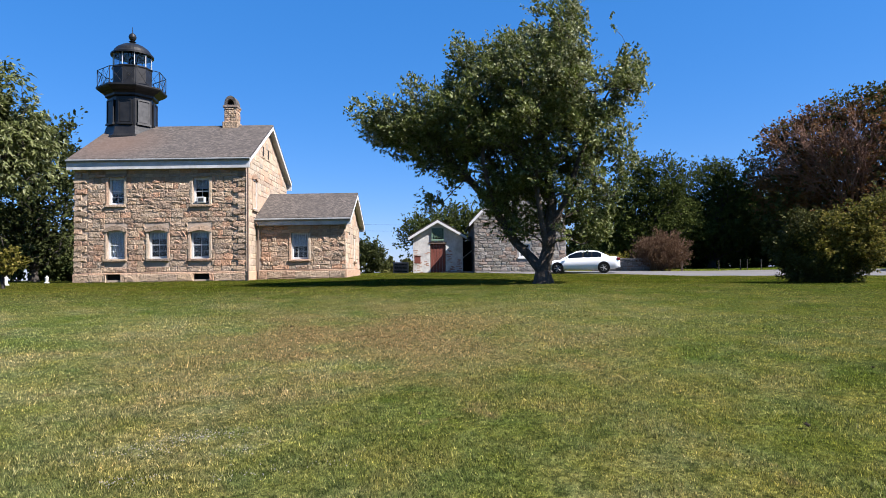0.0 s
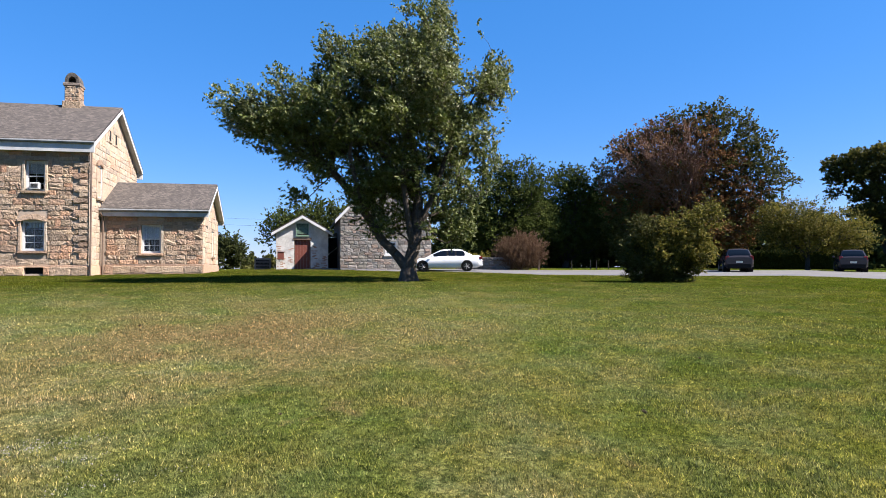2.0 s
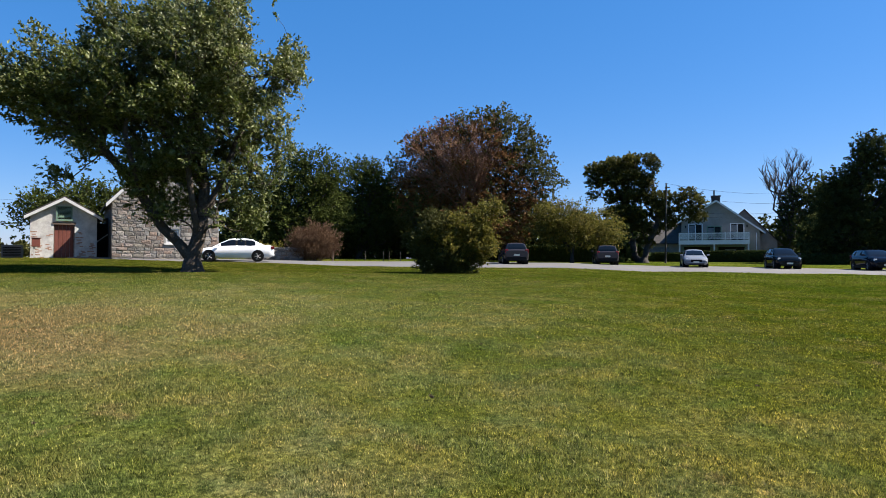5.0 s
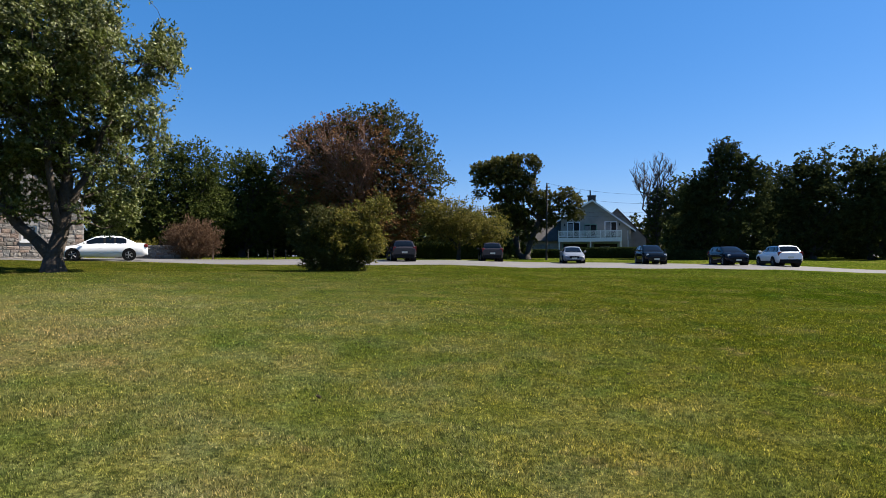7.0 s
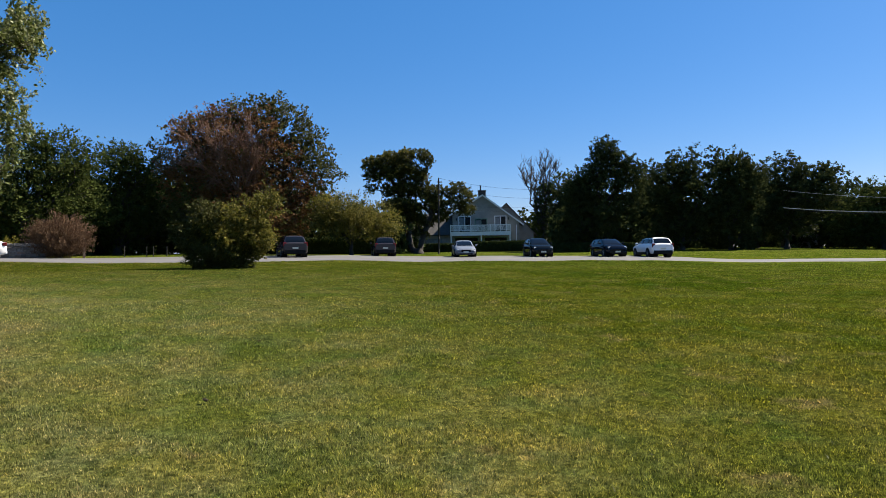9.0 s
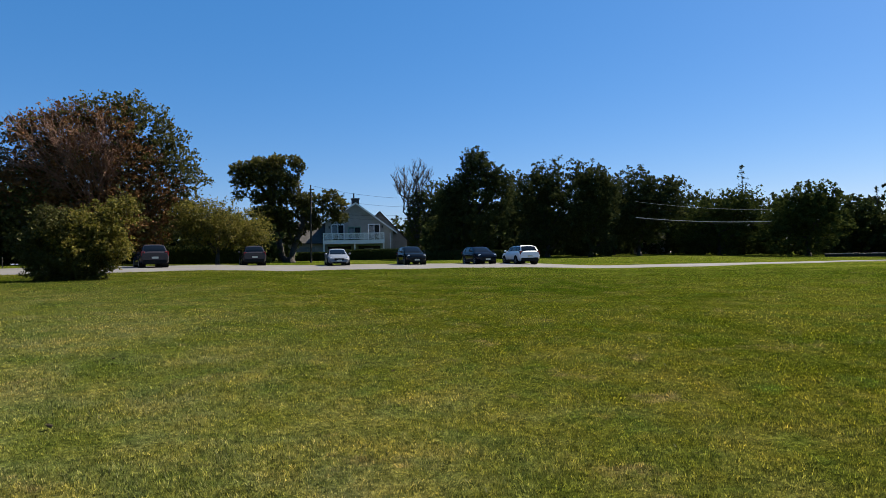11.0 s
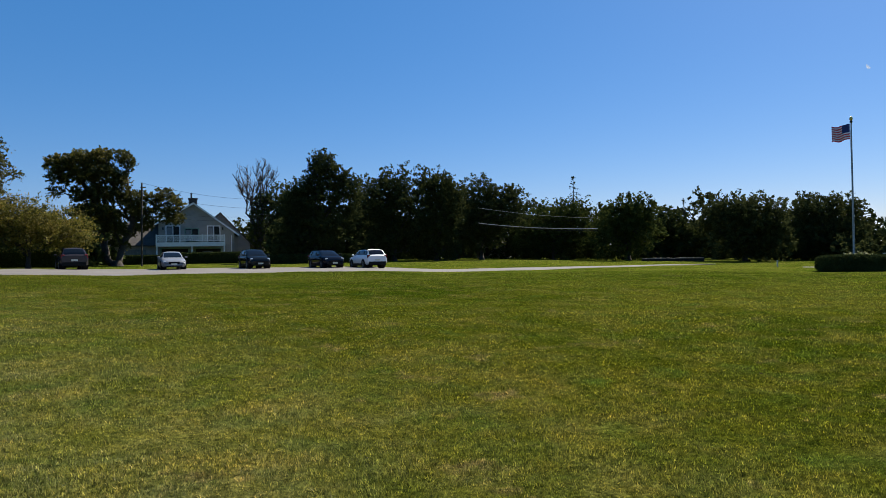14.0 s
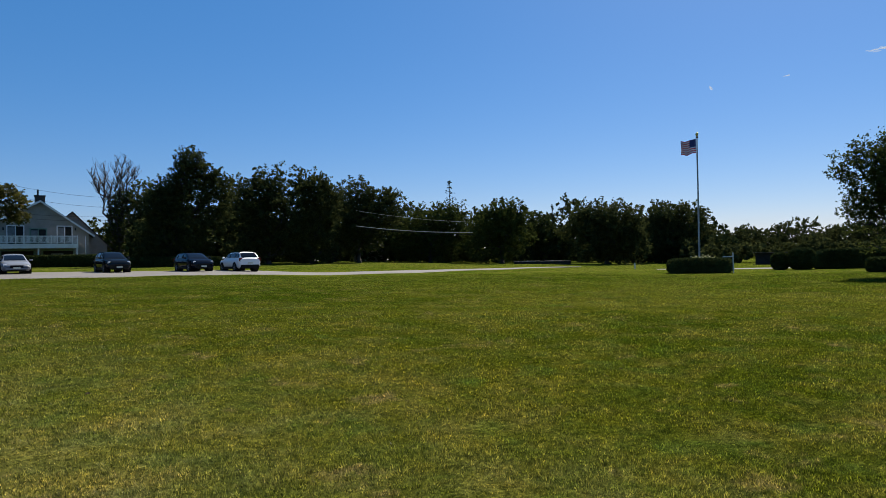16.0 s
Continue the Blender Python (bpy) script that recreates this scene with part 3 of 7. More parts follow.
def tree(name, label, category, az, r, blobs, count, leaf, material, trunk=0.3, fork=0.25, per=18, seed=1, bark=None, depth=0.9, second=None, droop=0.1, bare=(), slim=0.33, fill=True, limbs=(), wind=(0, 0, 0), thin=0.012, flat=False, spread=1.0, upright=0.35, gaps=-0.36, twigs=(), lobes=0, reach=1.05):
    """A tree: trunk and limbs that branch out to every spray of leaves. second: (material, share, mass numbers) of another tone."""
    rng = np.random.default_rng(seed)
    t = thing(name, label, category, polar(az, r, dz=-0.05))
    h = max(b[1] + b[3] for b in blobs)
    masses = list(blobs)
    if fill:
        # smaller masses between neighbours close the crown
        for k, p in enumerate(masses):
            near = sorted((q for q in masses if q is not p), key=lambda q: (p[0] - q[0]) ** 2 + (p[1] - q[1]) ** 2)[:2]
            blobs = blobs + [tuple((u + v) / 2 * (1 if i < 2 else 0.92) for i, (u, v) in enumerate(zip(p, q))) for q in near]
    if lobes:
        # rounded boughs stand out of every mass
        for k, (u, hh, ru, rh) in enumerate(list(blobs)):
            for q in range(lobes):
                a = 2 * math.pi * (q + rng.uniform(0, 1)) / lobes
                s = rng.uniform(.3, .5)
                blobs = blobs + [(u + .74 * ru * math.cos(a), hh + .74 * rh * math.sin(a), ru * s, max(rh, .6 * ru) * s)]
        blobs = [(u, hh, ru * .8, rh * .8) for u, hh, ru, rh in blobs[:len(blobs) // (lobes + 1)]] + blobs[len(blobs) // (lobes + 1):]
    cl, idx, out, gap = crown_points(blobs, max(6, count // per), rng, depth, gaps)
    length = gap * reach
    way = unit(out) * 0.7 + rng.normal(size=cl.shape) * 0.35 + np.array([0, 0, upright]) + np.array(wind)
    top = Vector((0, 0, h * fork))
    seeds = [[(0, 0, -0.25), (0, 0, 0.0), tuple(top * 0.3), tuple(top * 0.65 + Vector((rng.normal(0, .02) * h, 0, 0))), tuple(top)]]
    if limbs:
        seeds = [list(line) for line in limbs]
    else:
        for k, (u, hh, ru, rh) in enumerate(sorted(masses, key=lambda q: -q[2] * q[3])[:6]):
            if hh > top.z:
                seeds.append([tuple(q) for q in bend(top * rng.uniform(0.6, 1.0), (u * 0.8, rng.normal(0, 0.3) * ru, top.z + (hh - top.z) * 0.85), 0.08, rng)])
    tubes = grow(cl, way, length, seeds, rng, trunk, thin)
    # the foot of the trunk spreads into the ground
    x0, y0 = seeds[0][0][:2]
    tubes.add([(x0, y0, -0.3), (x0 + 0.01, y0, 0.02), (x0, y0 + 0.01, 0.25), (x0, y0, 0.6)], trunk * 1.75, trunk * 0.95, 10)
    for u, hh, far in bare:
        start = top * rng.uniform(0.7, 1.0)
        path = bend(start, (u, rng.normal(0, .4), hh), 0.06, rng)
        tubes.add(path, trunk * 0.4, trunk * 0.1, 6)
        for j in range(20):
            s0 = path[rng.integers(2, 7)]
            e = s0 + Vector((rng.normal(0, .5 * far), rng.normal(0, .6 * far), rng.uniform(.6, 1.7) * far))
            tw = bend(s0, e, 0.05, rng, 4)
            tubes.add(tw, trunk * 0.12, trunk * 0.05, 4)
            for i in (0, 1, 2, 2, 3):
                tubes.add([tw[i + 1], tw[i + 1] + Vector((rng.normal(0, .25), rng.normal(0, .25), rng.uniform(.3, .8))) * far], trunk * 0.06, trunk * 0.03, 4)
    raw("trunk", tubes.v, tubes.f, bark or BARK, t, smooth=True)
    if twigs:
        fan = Tubes()
        for u, w, hh, far in twigs:
            path = bend((u * 0.3, w * 0.6, 5.2 + rng.uniform(-.6, .6)), (u, w, hh), 0.05, rng, 6)
            fan.add(path, 0.045, 0.015, 4)
            for j in range(12):
                s0 = path[rng.integers(2, 7)]
                e = s0 + (path[6] - path[2]).normalized() * far * rng.uniform(.5, 1.2) + Vector(rng.normal(0, .35 * far, 3))
                tw = bend(s0, e, 0.03, rng, 3)
                fan.add(tw, 0.02, 0.01, 3)
                for q in tw[1:3]:
                    fan.add([q, q + (e - s0) * rng.uniform(.3, .6) + Vector(rng.normal(0, .2 * far, 3))], 0.018, 0.01, 3)
        raw("bare_branch", fan.v, fan.f, DRYTWIG, t, "fan of bare reddish-brown twigs")
    c, ax, nor = spray_leaves(cl, way, per, length, rng, droop, spread)
    c[:, 2] = np.maximum(c[:, 2], 0.06)
    pick = np.zeros(len(c), bool)
    if second:
        m2, share, which = second
        pick = np.repeat(np.isin(idx, which) & (rng.uniform(0, 1, len(idx)) < share), per)
        leaf_mesh("foliage", c[pick], ax[pick], nor[pick], leaf, m2, t, rng, slim, flat, "patch of foliage of another tone")
    leaf_mesh("crown", c[~pick], ax[~pick], nor[~pick], leaf, material, t, rng, slim, flat)
    return t


DEADBARK = surf("dead_wood", (0.03, 0.026, 0.022), (0.06, 0.053, 0.046), 4, 0.95, bump=0.4, bscale=16, dist=0.03)
WINDWARD_BOUGHS = [(1.0, 10.4, 1.0, 0.7), (0.2, 10.0, 1.2, 0.8), (-0.8, 9.4, 1.2, 0.9), (-7.4, 7.5, 0.8, 0.5), (-6.4, 7.1, 1.1, 0.7), (-5.3, 7.0, 1.2, 0.8), (-6.0, 6.3, 1.1, 0.7), (-4.9, 6.0, 1.2, 0.9), (-4.2, 7.5, 1.1, 0.8), (-4.1, 5.2, 1.1, 0.7), (-3.4, 8.5, 0.9, 0.7), (-2.5, 9.1, 1.0, 0.8), (-3.3, 6.6, 1.5, 1.3), (-3.0, 4.9, 1.3, 0.9), (-1.9, 7.7, 1.5, 1.3), (-1.8, 5.8, 1.6, 1.3)]
MIDDLE_BOUGHS = [(-0.3, 8.0, 1.6, 1.5), (-0.3, 6.2, 1.7, 1.5), (1.4, 9.2, 1.3, 1.1), (2.3, 8.9, 1.1, 0.9), (1.3, 7.3, 1.6, 1.4), (2.8, 7.6, 1.2, 1.1), (3.7, 8.3, 0.6, 0.6), (3.6, 7.2, 0.8, 0.8), (1.4, 5.6, 1.5, 1.3), (2.8, 6.0, 1.1, 0.9), (-1.6, 4.0, 1.2, 0.8), (0.1, 4.4, 1.3, 1.0), (1.5, 4.0, 1.2, 1.0), (2.0, 2.9, 0.8, 0.8), (0.9, 2.7, 0.9, 0.7), (1.5, 1.9, 0.7, 0.5)]
LOW_BOUGHS = [(-1.6, 2.8, 0.9, 0.6), (-2.3, 3.3, 0.8, 0.5), (-0.9, 2.2, 0.7, 0.5), (0.2, 2.7, 0.8, 0.6), (1.2, 2.2, 0.9, 0.7), (2.1, 2.2, 0.7, 0.7), (0.3, 1.7, 0.5, 0.35), (-4.4, 3.4, 0.5, 0.25), (-3.5, 3.8, 0.5, 0.3), (3.4, 6.4, 0.7, 0.7), (3.0, 4.9, 0.9, 0.7), (2.5, 3.7, 0.8, 0.7), (2.2, 9.7, 0.9, 0.6), (3.0, 9.0, 0.7, 0.6)]
tree("lawn_tree", "broad wind-shaped leafy tree standing on the lawn", "tree", -9.0, 26,
     WINDWARD_BOUGHS + MIDDLE_BOUGHS + LOW_BOUGHS,
     165000, 0.14, L_MAIN, trunk=0.3, per=22, seed=3, slim=0.25, fill=False, depth=1.8, wind=(-0.6, 0, 0.25), thin=0.007, gaps=0.0, reach=1.3, spread=0.6, bark=LAWNBARK, second=(L_TURNED, 0.36, [0, 1, 2, 3, 4, 5, 6, 8, 10, 11, 14, 16, 18, 19, 20, 21, 22, 23, 25]),
     limbs=(((0, 0, -0.25), (0, 0, 0.1), (-0.02, 0, 0.5), (0, 0, 0.9)),
            ((0, 0, 0.5), (0.2, -0.05, 1.3), (0.32, -0.1, 2.1), (0.4, -0.1, 3.2), (0.25, 0, 4.6), (0.1, 0, 6.3), (0.35, 0.1, 8.4)),
            ((0, 0, 0.5), (-0.55, 0, 1.15), (-1.05, 0.1, 1.65), (-1.5, 0.1, 2.4), (-2.1, 0.15, 3.3), (-2.9, 0.2, 4.3), (-3.7, 0.2, 5.2), (-5.0, 0.1, 6.2)),
            ((0.32, -0.1, 2.1), (0.95, -0.3, 3.3), (1.4, -0.4, 4.6), (1.9, -0.3, 6.0), (2.2, 0, 7.6)),
            ((0.4, -0.1, 3.2), (-0.5, 0.3, 4.3), (-1.2, 0.4, 5.5), (-1.6, 0.4, 7.2)),
            ((-1.5, 0.1, 2.4), (-1.9, -0.8, 3.4), (-2.2, -1.3, 4.8)),
            ((0.2, -0.05, 1.3), (0.0, -0.7, 2.4), (-0.2, -1.2, 4.0), (-0.1, -1.4, 5.6))))
tree("shade_tree", "leafy tree with long pale-green leaves beside the house", "tree", 37.6, 30,
     [(1.7, 5.7, 1.5, 1.2), (2.6, 5.1, 1.0, 1.0), (1.5, 4.5, 1.2, 0.9), (0.3, 6.8, 2.4, 2.3), (2.3, 6.3, 1.2, 0.8), (3.0, 6.0, 0.6, 0.6)],
     26000, 0.24, L_PALE, trunk=0.25, per=16, seed=4, droop=0.55, slim=0.17, wind=(0.35, 0, -0.1))
tree("backdrop_tree", "dark dense tree behind the stone house", "tree", 32.1, 56,
     [(-0.1, 9.6, 3.9, 2.7), (1.2, 8.0, 2.0, 3.4), (-0.7, 5.0, 3.9, 2.9), (0.9, 3.0, 2.7, 2.2), (-1.4, 2.1, 2.4, 2.0)], 16000, 0.3, L_DARK, seed=5)
tree("round_shrub", "small rounded green shrub near the house", "shrub", 34.0, 34, [(0.0, 1.2, 0.8, 0.6)], 3000, 0.12, L_YELLOW, trunk=0.06, seed=6)
tree("round_shrub", "dark green rounded tree behind the low wing", "shrub", 6.2, 75,
     [(-0.3, 2.0, 2.0, 2.0), (1.1, 1.3, 1.0, 1.3), (-0.9, 3.0, 1.0, 0.9)], 9000, 0.22, L_DARK, trunk=0.15, seed=7)
tree("backdrop_tree", "low spreading green tree behind the white shed", "tree", -0.5, 64,
     [(-2.7, 4.6, 1.8, 1.6), (0.7, 5.3, 2.8, 1.2), (3.4, 4.7, 2.1, 1.7), (-3.3, 2.9, 1.5, 1.6), (-0.5, 3.5, 2.7, 1.7), (4.4, 2.3, 1.7, 1.7)], 15000, 0.24, L_MID, trunk=0.2, seed=8)
tree("woodland_tree", "tall green tree in the woodland edge", "tree", -16.6, 58,
     [(-0.3, 6.2, 2.4, 2.5), (2.0, 7.2, 2.8, 2.1), (3.8, 6.0, 2.1, 2.5), (1.5, 3.2, 4.1, 2.8), (-1.6, 3.8, 1.9, 2.8), (0.5, 8.5, 1.6, 1.0), (2.8, 8.8, 1.5, 1.0)], 34000, 0.2, L_MID, seed=9, lobes=6, thin=0.02, upright=0.2, reach=0.95)
tree("woodland_tree", "tall green tree in the woodland edge", "tree", -22.8, 62,
     [(0.6, 7.3, 2.2, 2.1), (-0.8, 4.3, 3.0, 3.0), (2.0, 6.1, 2.1, 2.4), (1.5, 2.7, 3.3, 2.4), (0.2, 9.0, 1.5, 1.0), (2.2, 8.3, 1.3, 0.9)], 32000, 0.2, L_MID, seed=10, lobes=6, thin=0.02, upright=0.2, reach=0.95)
for az, r, blobs in ((-19.9, 66, [(0, 7.2, 2.0, 1.5), (0, 4.5, 2.4, 2.2), (0.3, 2.2, 2.4, 2.0)]), (-26.3, 70, [(0, 6.6, 2.2, 1.7), (0.4, 3.8, 3.0, 2.4), (-1.0, 2.2, 2.6, 2.0)])):
    tree("woodland_tree", "green leafy tree filling the woodland edge", "tree", az, r, blobs, 15000, 0.21, L_MID, seed=int(90 - az), lobes=6, thin=0.03, flat=True, slim=0.42)
DRYTWIG = surf("reddish_twig", (0.095, 0.046, 0.026), (0.18, 0.092, 0.052), 3, 0.9, bump=0)
fan_rng = np.random.default_rng(77)
FAN = [(-5.2 + 6.8 * k / 33 + fan_rng.normal(0, .3), -3.7 + 1.3 * abs(k / 33 - .5) + fan_rng.normal(0, .35), 9.9 - 1.6 * abs(k / 33 - .5) * 2 + fan_rng.normal(0, .7), 1.25) for k in range(34)]
MAPLE_LEFT = [(-7.2, 9.3, 1.0, 0.9), (-6.0, 10.6, 1.1, 1.0), (-6.6, 7.6, 1.4, 1.3), (-4.4, 11.2, 1.6, 1.2), (-4.6, 9.2, 2.0, 1.8), (-5.2, 6.2, 2.2, 2.0), (-2.4, 12.1, 1.6, 1.1), (-2.2, 10.2, 2.4, 1.9), (-0.4, 12.9, 1.3, 1.0), (0.9, 13.2, 1.3, 1.0), (2.4, 13.4, 1.3, 0.9), (3.8, 12.8, 1.2, 0.9), (0.8, 11.2, 2.4, 1.9), (3.4, 11.2, 2.0, 1.6), (5.1, 11.6, 1.0, 1.0), (5.9, 10.4, 1.1, 1.0)]
MAPLE_RIGHT = [(6.9, 9.3, 1.0, 0.8), (7.6, 8.4, 0.9, 0.7), (7.9, 7.2, 0.7, 0.6), (6.6, 7.2, 1.2, 1.2), (5.0, 8.8, 1.9, 1.7), (6.4, 5.4, 1.2, 1.0), (2.6, 8.6, 2.5, 2.0), (-0.2, 8.2, 2.8, 2.1), (-2.8, 7.2, 2.6, 2.0), (4.4, 6.2, 2.0, 1.6), (1.4, 5.8, 2.6, 1.8), (-2.2, 4.6, 2.8, 2.0), (-4.9, 3.4, 2.4, 2.0), (0.6, 3.0, 3.2, 2.0), (3.6, 3.4, 2.2, 1.8)]
tree("autumn_maple", "large rounded tree turning brown on one side", "tree", -32.85, 60,
     MAPLE_LEFT + MAPLE_RIGHT,
     84000, 0.22, L_OLIVE, trunk=0.4, per=16, seed=11, second=(L_BROWN, 0.82, [1, 2, 3, 4, 5, 6, 7, 12, 22, 23, 24, 25, 26, 27, 29, 30]), bark=TWIG, depth=1.35, fill=False, thin=0.016, gaps=-0.5, twigs=FAN)
tree("lawn_bush", "dense evergreen bush with yellowing tips on the lawn", "bush", -30.65, 28,
     [(0.9, 2.0, 1.1, 0.9), (-0.4, 1.8, 0.9, 0.8), (-1.0, 1.2, 0.7, 0.7), (0.0, 0.8, 1.2, 0.8), (1.2, 1.3, 0.9, 0.8), (1.9, 2.7, 0.65, 0.55), (-0.8, 2.4, 0.5, 0.4), (-1.4, 1.4, 0.5, 0.5), (-.6, .5, .9, .5), (.6, .5, .9, .5), (.3, 1.4, 1.4, .9)],
     54000, 0.09, L_OLIVE, trunk=0.12, fork=0.1, reach=1.35, per=14, seed=12, second=(L_YELLOW, 0.75, [0, 4, 5, 10]), fill=False, gaps=-0.16, depth=1.0, upright=0.5, thin=0.006)
tree("orchard_tree", "small spreading yellow-green tree beside parked cars", "tree", -41.45, 58,
     [(-0.1, 4.1, 2.6, 1.4), (2.4, 3.2, 2.1, 1.3), (-2.1, 4.2, 1.6, 1.4), (0.9, 2.0, 2.4, 0.8), (-2.1, 2.5, 2.0, 1.0), (3.7, 2.5, 1.0, 0.8)], 30000, 0.14, L_YELLOW, trunk=0.16, seed=13, second=(L_OLIVE, 0.4, [0, 2, 4, 6, 8, 10, 12, 14, 16]))
OAK_UPPER = [(-4.4, 9.7, 1.2, 0.8), (-2.7, 10.2, 1.3, 0.9), (-0.9, 10.5, 1.3, 0.8), (0.7, 10.8, 1.0, 0.6), (1.5, 10.0, 0.7, 0.8), (-4.4, 8.4, 1.0, 0.8), (-2.5, 8.8, 1.4, 0.9), (-0.7, 8.9, 1.4, 1.0), (0.8, 8.6, 0.8, 0.8), (-4.5, 7.2, 0.8, 0.5), (-2.9, 6.9, 1.1, 0.7), (-1.0, 7.0, 1.3, 0.9), (0.8, 6.9, 1.1, 1.0), (-2.2, 5.2, 1.6, 0.8), (-0.3, 5.2, 1.4, 0.9)]
OAK_LOWER = [(1.5, 5.3, 1.2, 0.9), (2.6, 5.5, 1.0, 0.8), (3.2, 4.5, 0.9, 0.5), (3.6, 6.5, 0.9, 0.7), (4.8, 7.1, 1.1, 0.6), (5.7, 6.2, 0.9, 0.7), (4.5, 5.5, 1.0, 0.7), (5.6, 4.7, 0.9, 0.5), (1.4, 3.6, 0.8, 0.8), (1.0, 2.2, 0.5, 0.8), (-1.8, 3.8, 1.4, 0.9), (0.3, 4.0, 1.0, 0.8), (2.2, 6.6, 1.0, 0.8), (2.6, 3.9, 1.0, 0.6)]
tree("roadside_oak", "leaning oak with open spreading crown beside the drive", "tree", -47.05, 70,
     OAK_UPPER + OAK_LOWER,
     66000, 0.2, L_OLIVE, trunk=0.42, gaps=-0.36, seed=14, fill=False, second=(L_YELLOW, 0.3, [0, 1, 2, 5, 6, 9, 13, 14, 16, 20]), thin=0.02, flat=True, slim=0.4, depth=1.1,
     limbs=(((0.4, 0, -0.25), (0.5, 0, 0.3), (0.8, 0, 1.6), (1.3, 0, 2.9), (1.8, 0, 4.1), (1.8, 0, 5.6), (1.5, 0, 7.4), (1.3, 0, 9.2)),
            ((0.4, 0, -0.25), (-0.4, 0.3, 0.6), (-0.7, 0.4, 2.2), (-0.6, 0.4, 4.0), (-1.5, 0.3, 6.3), (-2.6, 0.2, 8.4)),
            ((1.8, 0, 4.1), (2.7, -0.2, 5.0), (3.8, -0.2, 5.8), (5.0, 0, 6.3)),
            ((1.8, 0, 5.6), (0.6, 0, 7.2), (-0.6, 0, 8.8))))
tree("bare_tree", "half-dead tree with bare upper branches", "tree", -58.35, 102,
     [(0.6, 9.4, 1.8, 1.0), (0.3, 7.1, 1.8, 2.0), (3.0, 10.1, 1.8, 2.2), (0.2, 4.3, 2.0, 3.4)], 8000, 0.26, L_MID, trunk=0.46, fork=0.35, seed=16, bark=DEADBARK, fill=False, bare=[(-3.2, 12.2, 1.0), (-2.6, 13.0, 1.0), (-1.6, 12.4, 1.1), (-0.4, 13.0, 1.1), (0.5, 13.6, 1.1), (1.3, 13.4, 1.0), (2.1, 12.2, 1.0), (-2.6, 10.6, 1.1), (0.2, 11.4, 1.2)])
tree("tall_evergreen", "tall dark evergreen at the woodland edge", "tree", -62.75, 78,
     [(1.2, 12.9, 1.4, 0.9), (1.6, 11.6, 2.1, 1.1), (1.3, 10.0, 2.2, 1.5), (0.6, 7.1, 3.6, 2.4), (0.1, 3.3, 4.8, 3.2), (2.9, 10.4, 1.6, 1.5), (4.2, 7.6, 2.0, 3.1), (-0.8, 9.0, 1.4, 1.5), (-2.0, 6.8, 1.8, 2.0), (3.8, 9.2, 1.7, 1.8)], 72000, 0.2, L_DARK, trunk=0.4, seed=17, flat=True, slim=0.5, thin=0.03, lobes=6, reach=0.72, per=24, upright=0.15)
EDGE_NEAR_HOUSE = [
    (-69.85, 84, [(0.5, 11.1, 2.2, 1.4), (-1.3, 8.0, 3.3, 2.6), (2.2, 5.5, 3.3, 4.6), (-2.1, 3.0, 3.3, 2.9)], 20000, L_DARK),
    (-60.9, 96, [(0, 8.8, 2.0, 2.0), (-0.5, 6, 3, 3), (0, 3, 3.5, 3)], 12000, L_DARK),
    (-67.3, 95, [(-0.5, 10.3, 2.4, 1.9), (0.8, 7, 3.2, 3), (0, 3.5, 3.5, 3)], 14000, L_DARK),
    (-75.4, 100, [(0, 10.2, 2.6, 1.8), (0.5, 7, 3.2, 3), (0, 3.5, 3.5, 3)], 14000, L_DARK)]
EDGE_MIDDLE = [
    (-73.55, 86, [(-0.8, 11.1, 2.0, 1.3), (0.5, 8.3, 3.0, 2.4), (0.4, 4.2, 3.6, 3.9), (2.9, 9.8, 1.2, 1.0)], 18000, L_DARK),
    (-77.55, 92, [(-0.2, 10.5, 2.3, 1.4), (3.0, 9.1, 2.9, 1.4), (5.8, 8.7, 1.8, 1.4), (1.3, 6.3, 4.4, 2.9), (-0.3, 3.1, 2.9, 2.1)], 18000, L_DARK),
    (-83.85, 98, [(-0.7, 6.8, 3.3, 1.9), (3.5, 7.1, 2.7, 1.9), (-3.3, 3.4, 3.9, 2.7), (0.9, 3.4, 3.9, 3.1), (6.0, 4.8, 3.1, 2.6)], 18000, L_MID),
    (-90.15, 92, [(-1.4, 6.1, 2.9, 1.8), (0.9, 8.0, 1.6, 1.0), (1.6, 4.7, 2.9, 3.7), (-2.7, 3.0, 2.9, 2.9)], 16000, L_MID)]
EDGE_FAR = [
    (-93.75, 105, [(-0.7, 5.7, 2.6, 1.8), (0.9, 2.6, 3.5, 2.9)], 9000, L_MID),
    (-99.15, 85, [(1.0, 6.3, 3.3, 1.8), (-2.8, 6.6, 2.5, 1.3), (-0.9, 3.8, 4.8, 3.1), (2.3, 3.0, 2.7, 3.1)], 20000, L_DARK),
    (-104.85, 95, [(-0.2, 6.9, 3.2, 1.6), (-2.6, 6.3, 1.7, 1.3), (2.8, 6.4, 1.7, 1.5), (-0.6, 3.2, 4.6, 3.2), (-3.3, 2.5, 2.3, 2.3)], 18000, L_DARK)]
for k, (az, r, blobs, count, m) in enumerate(EDGE_NEAR_HOUSE + EDGE_MIDDLE + EDGE_FAR):
    tagged(tree("woodland_tree", "dark leafy tree in the far woodland edge", "tree", az, r, blobs, int(count * 1.6), 0.25, m, trunk=0.28, seed=30 + k, flat=True, slim=0.5, thin=0.045, depth=1.1, upright=0.1, gaps=-0.36, lobes=7, reach=0.72, per=24), group="woodland edge")
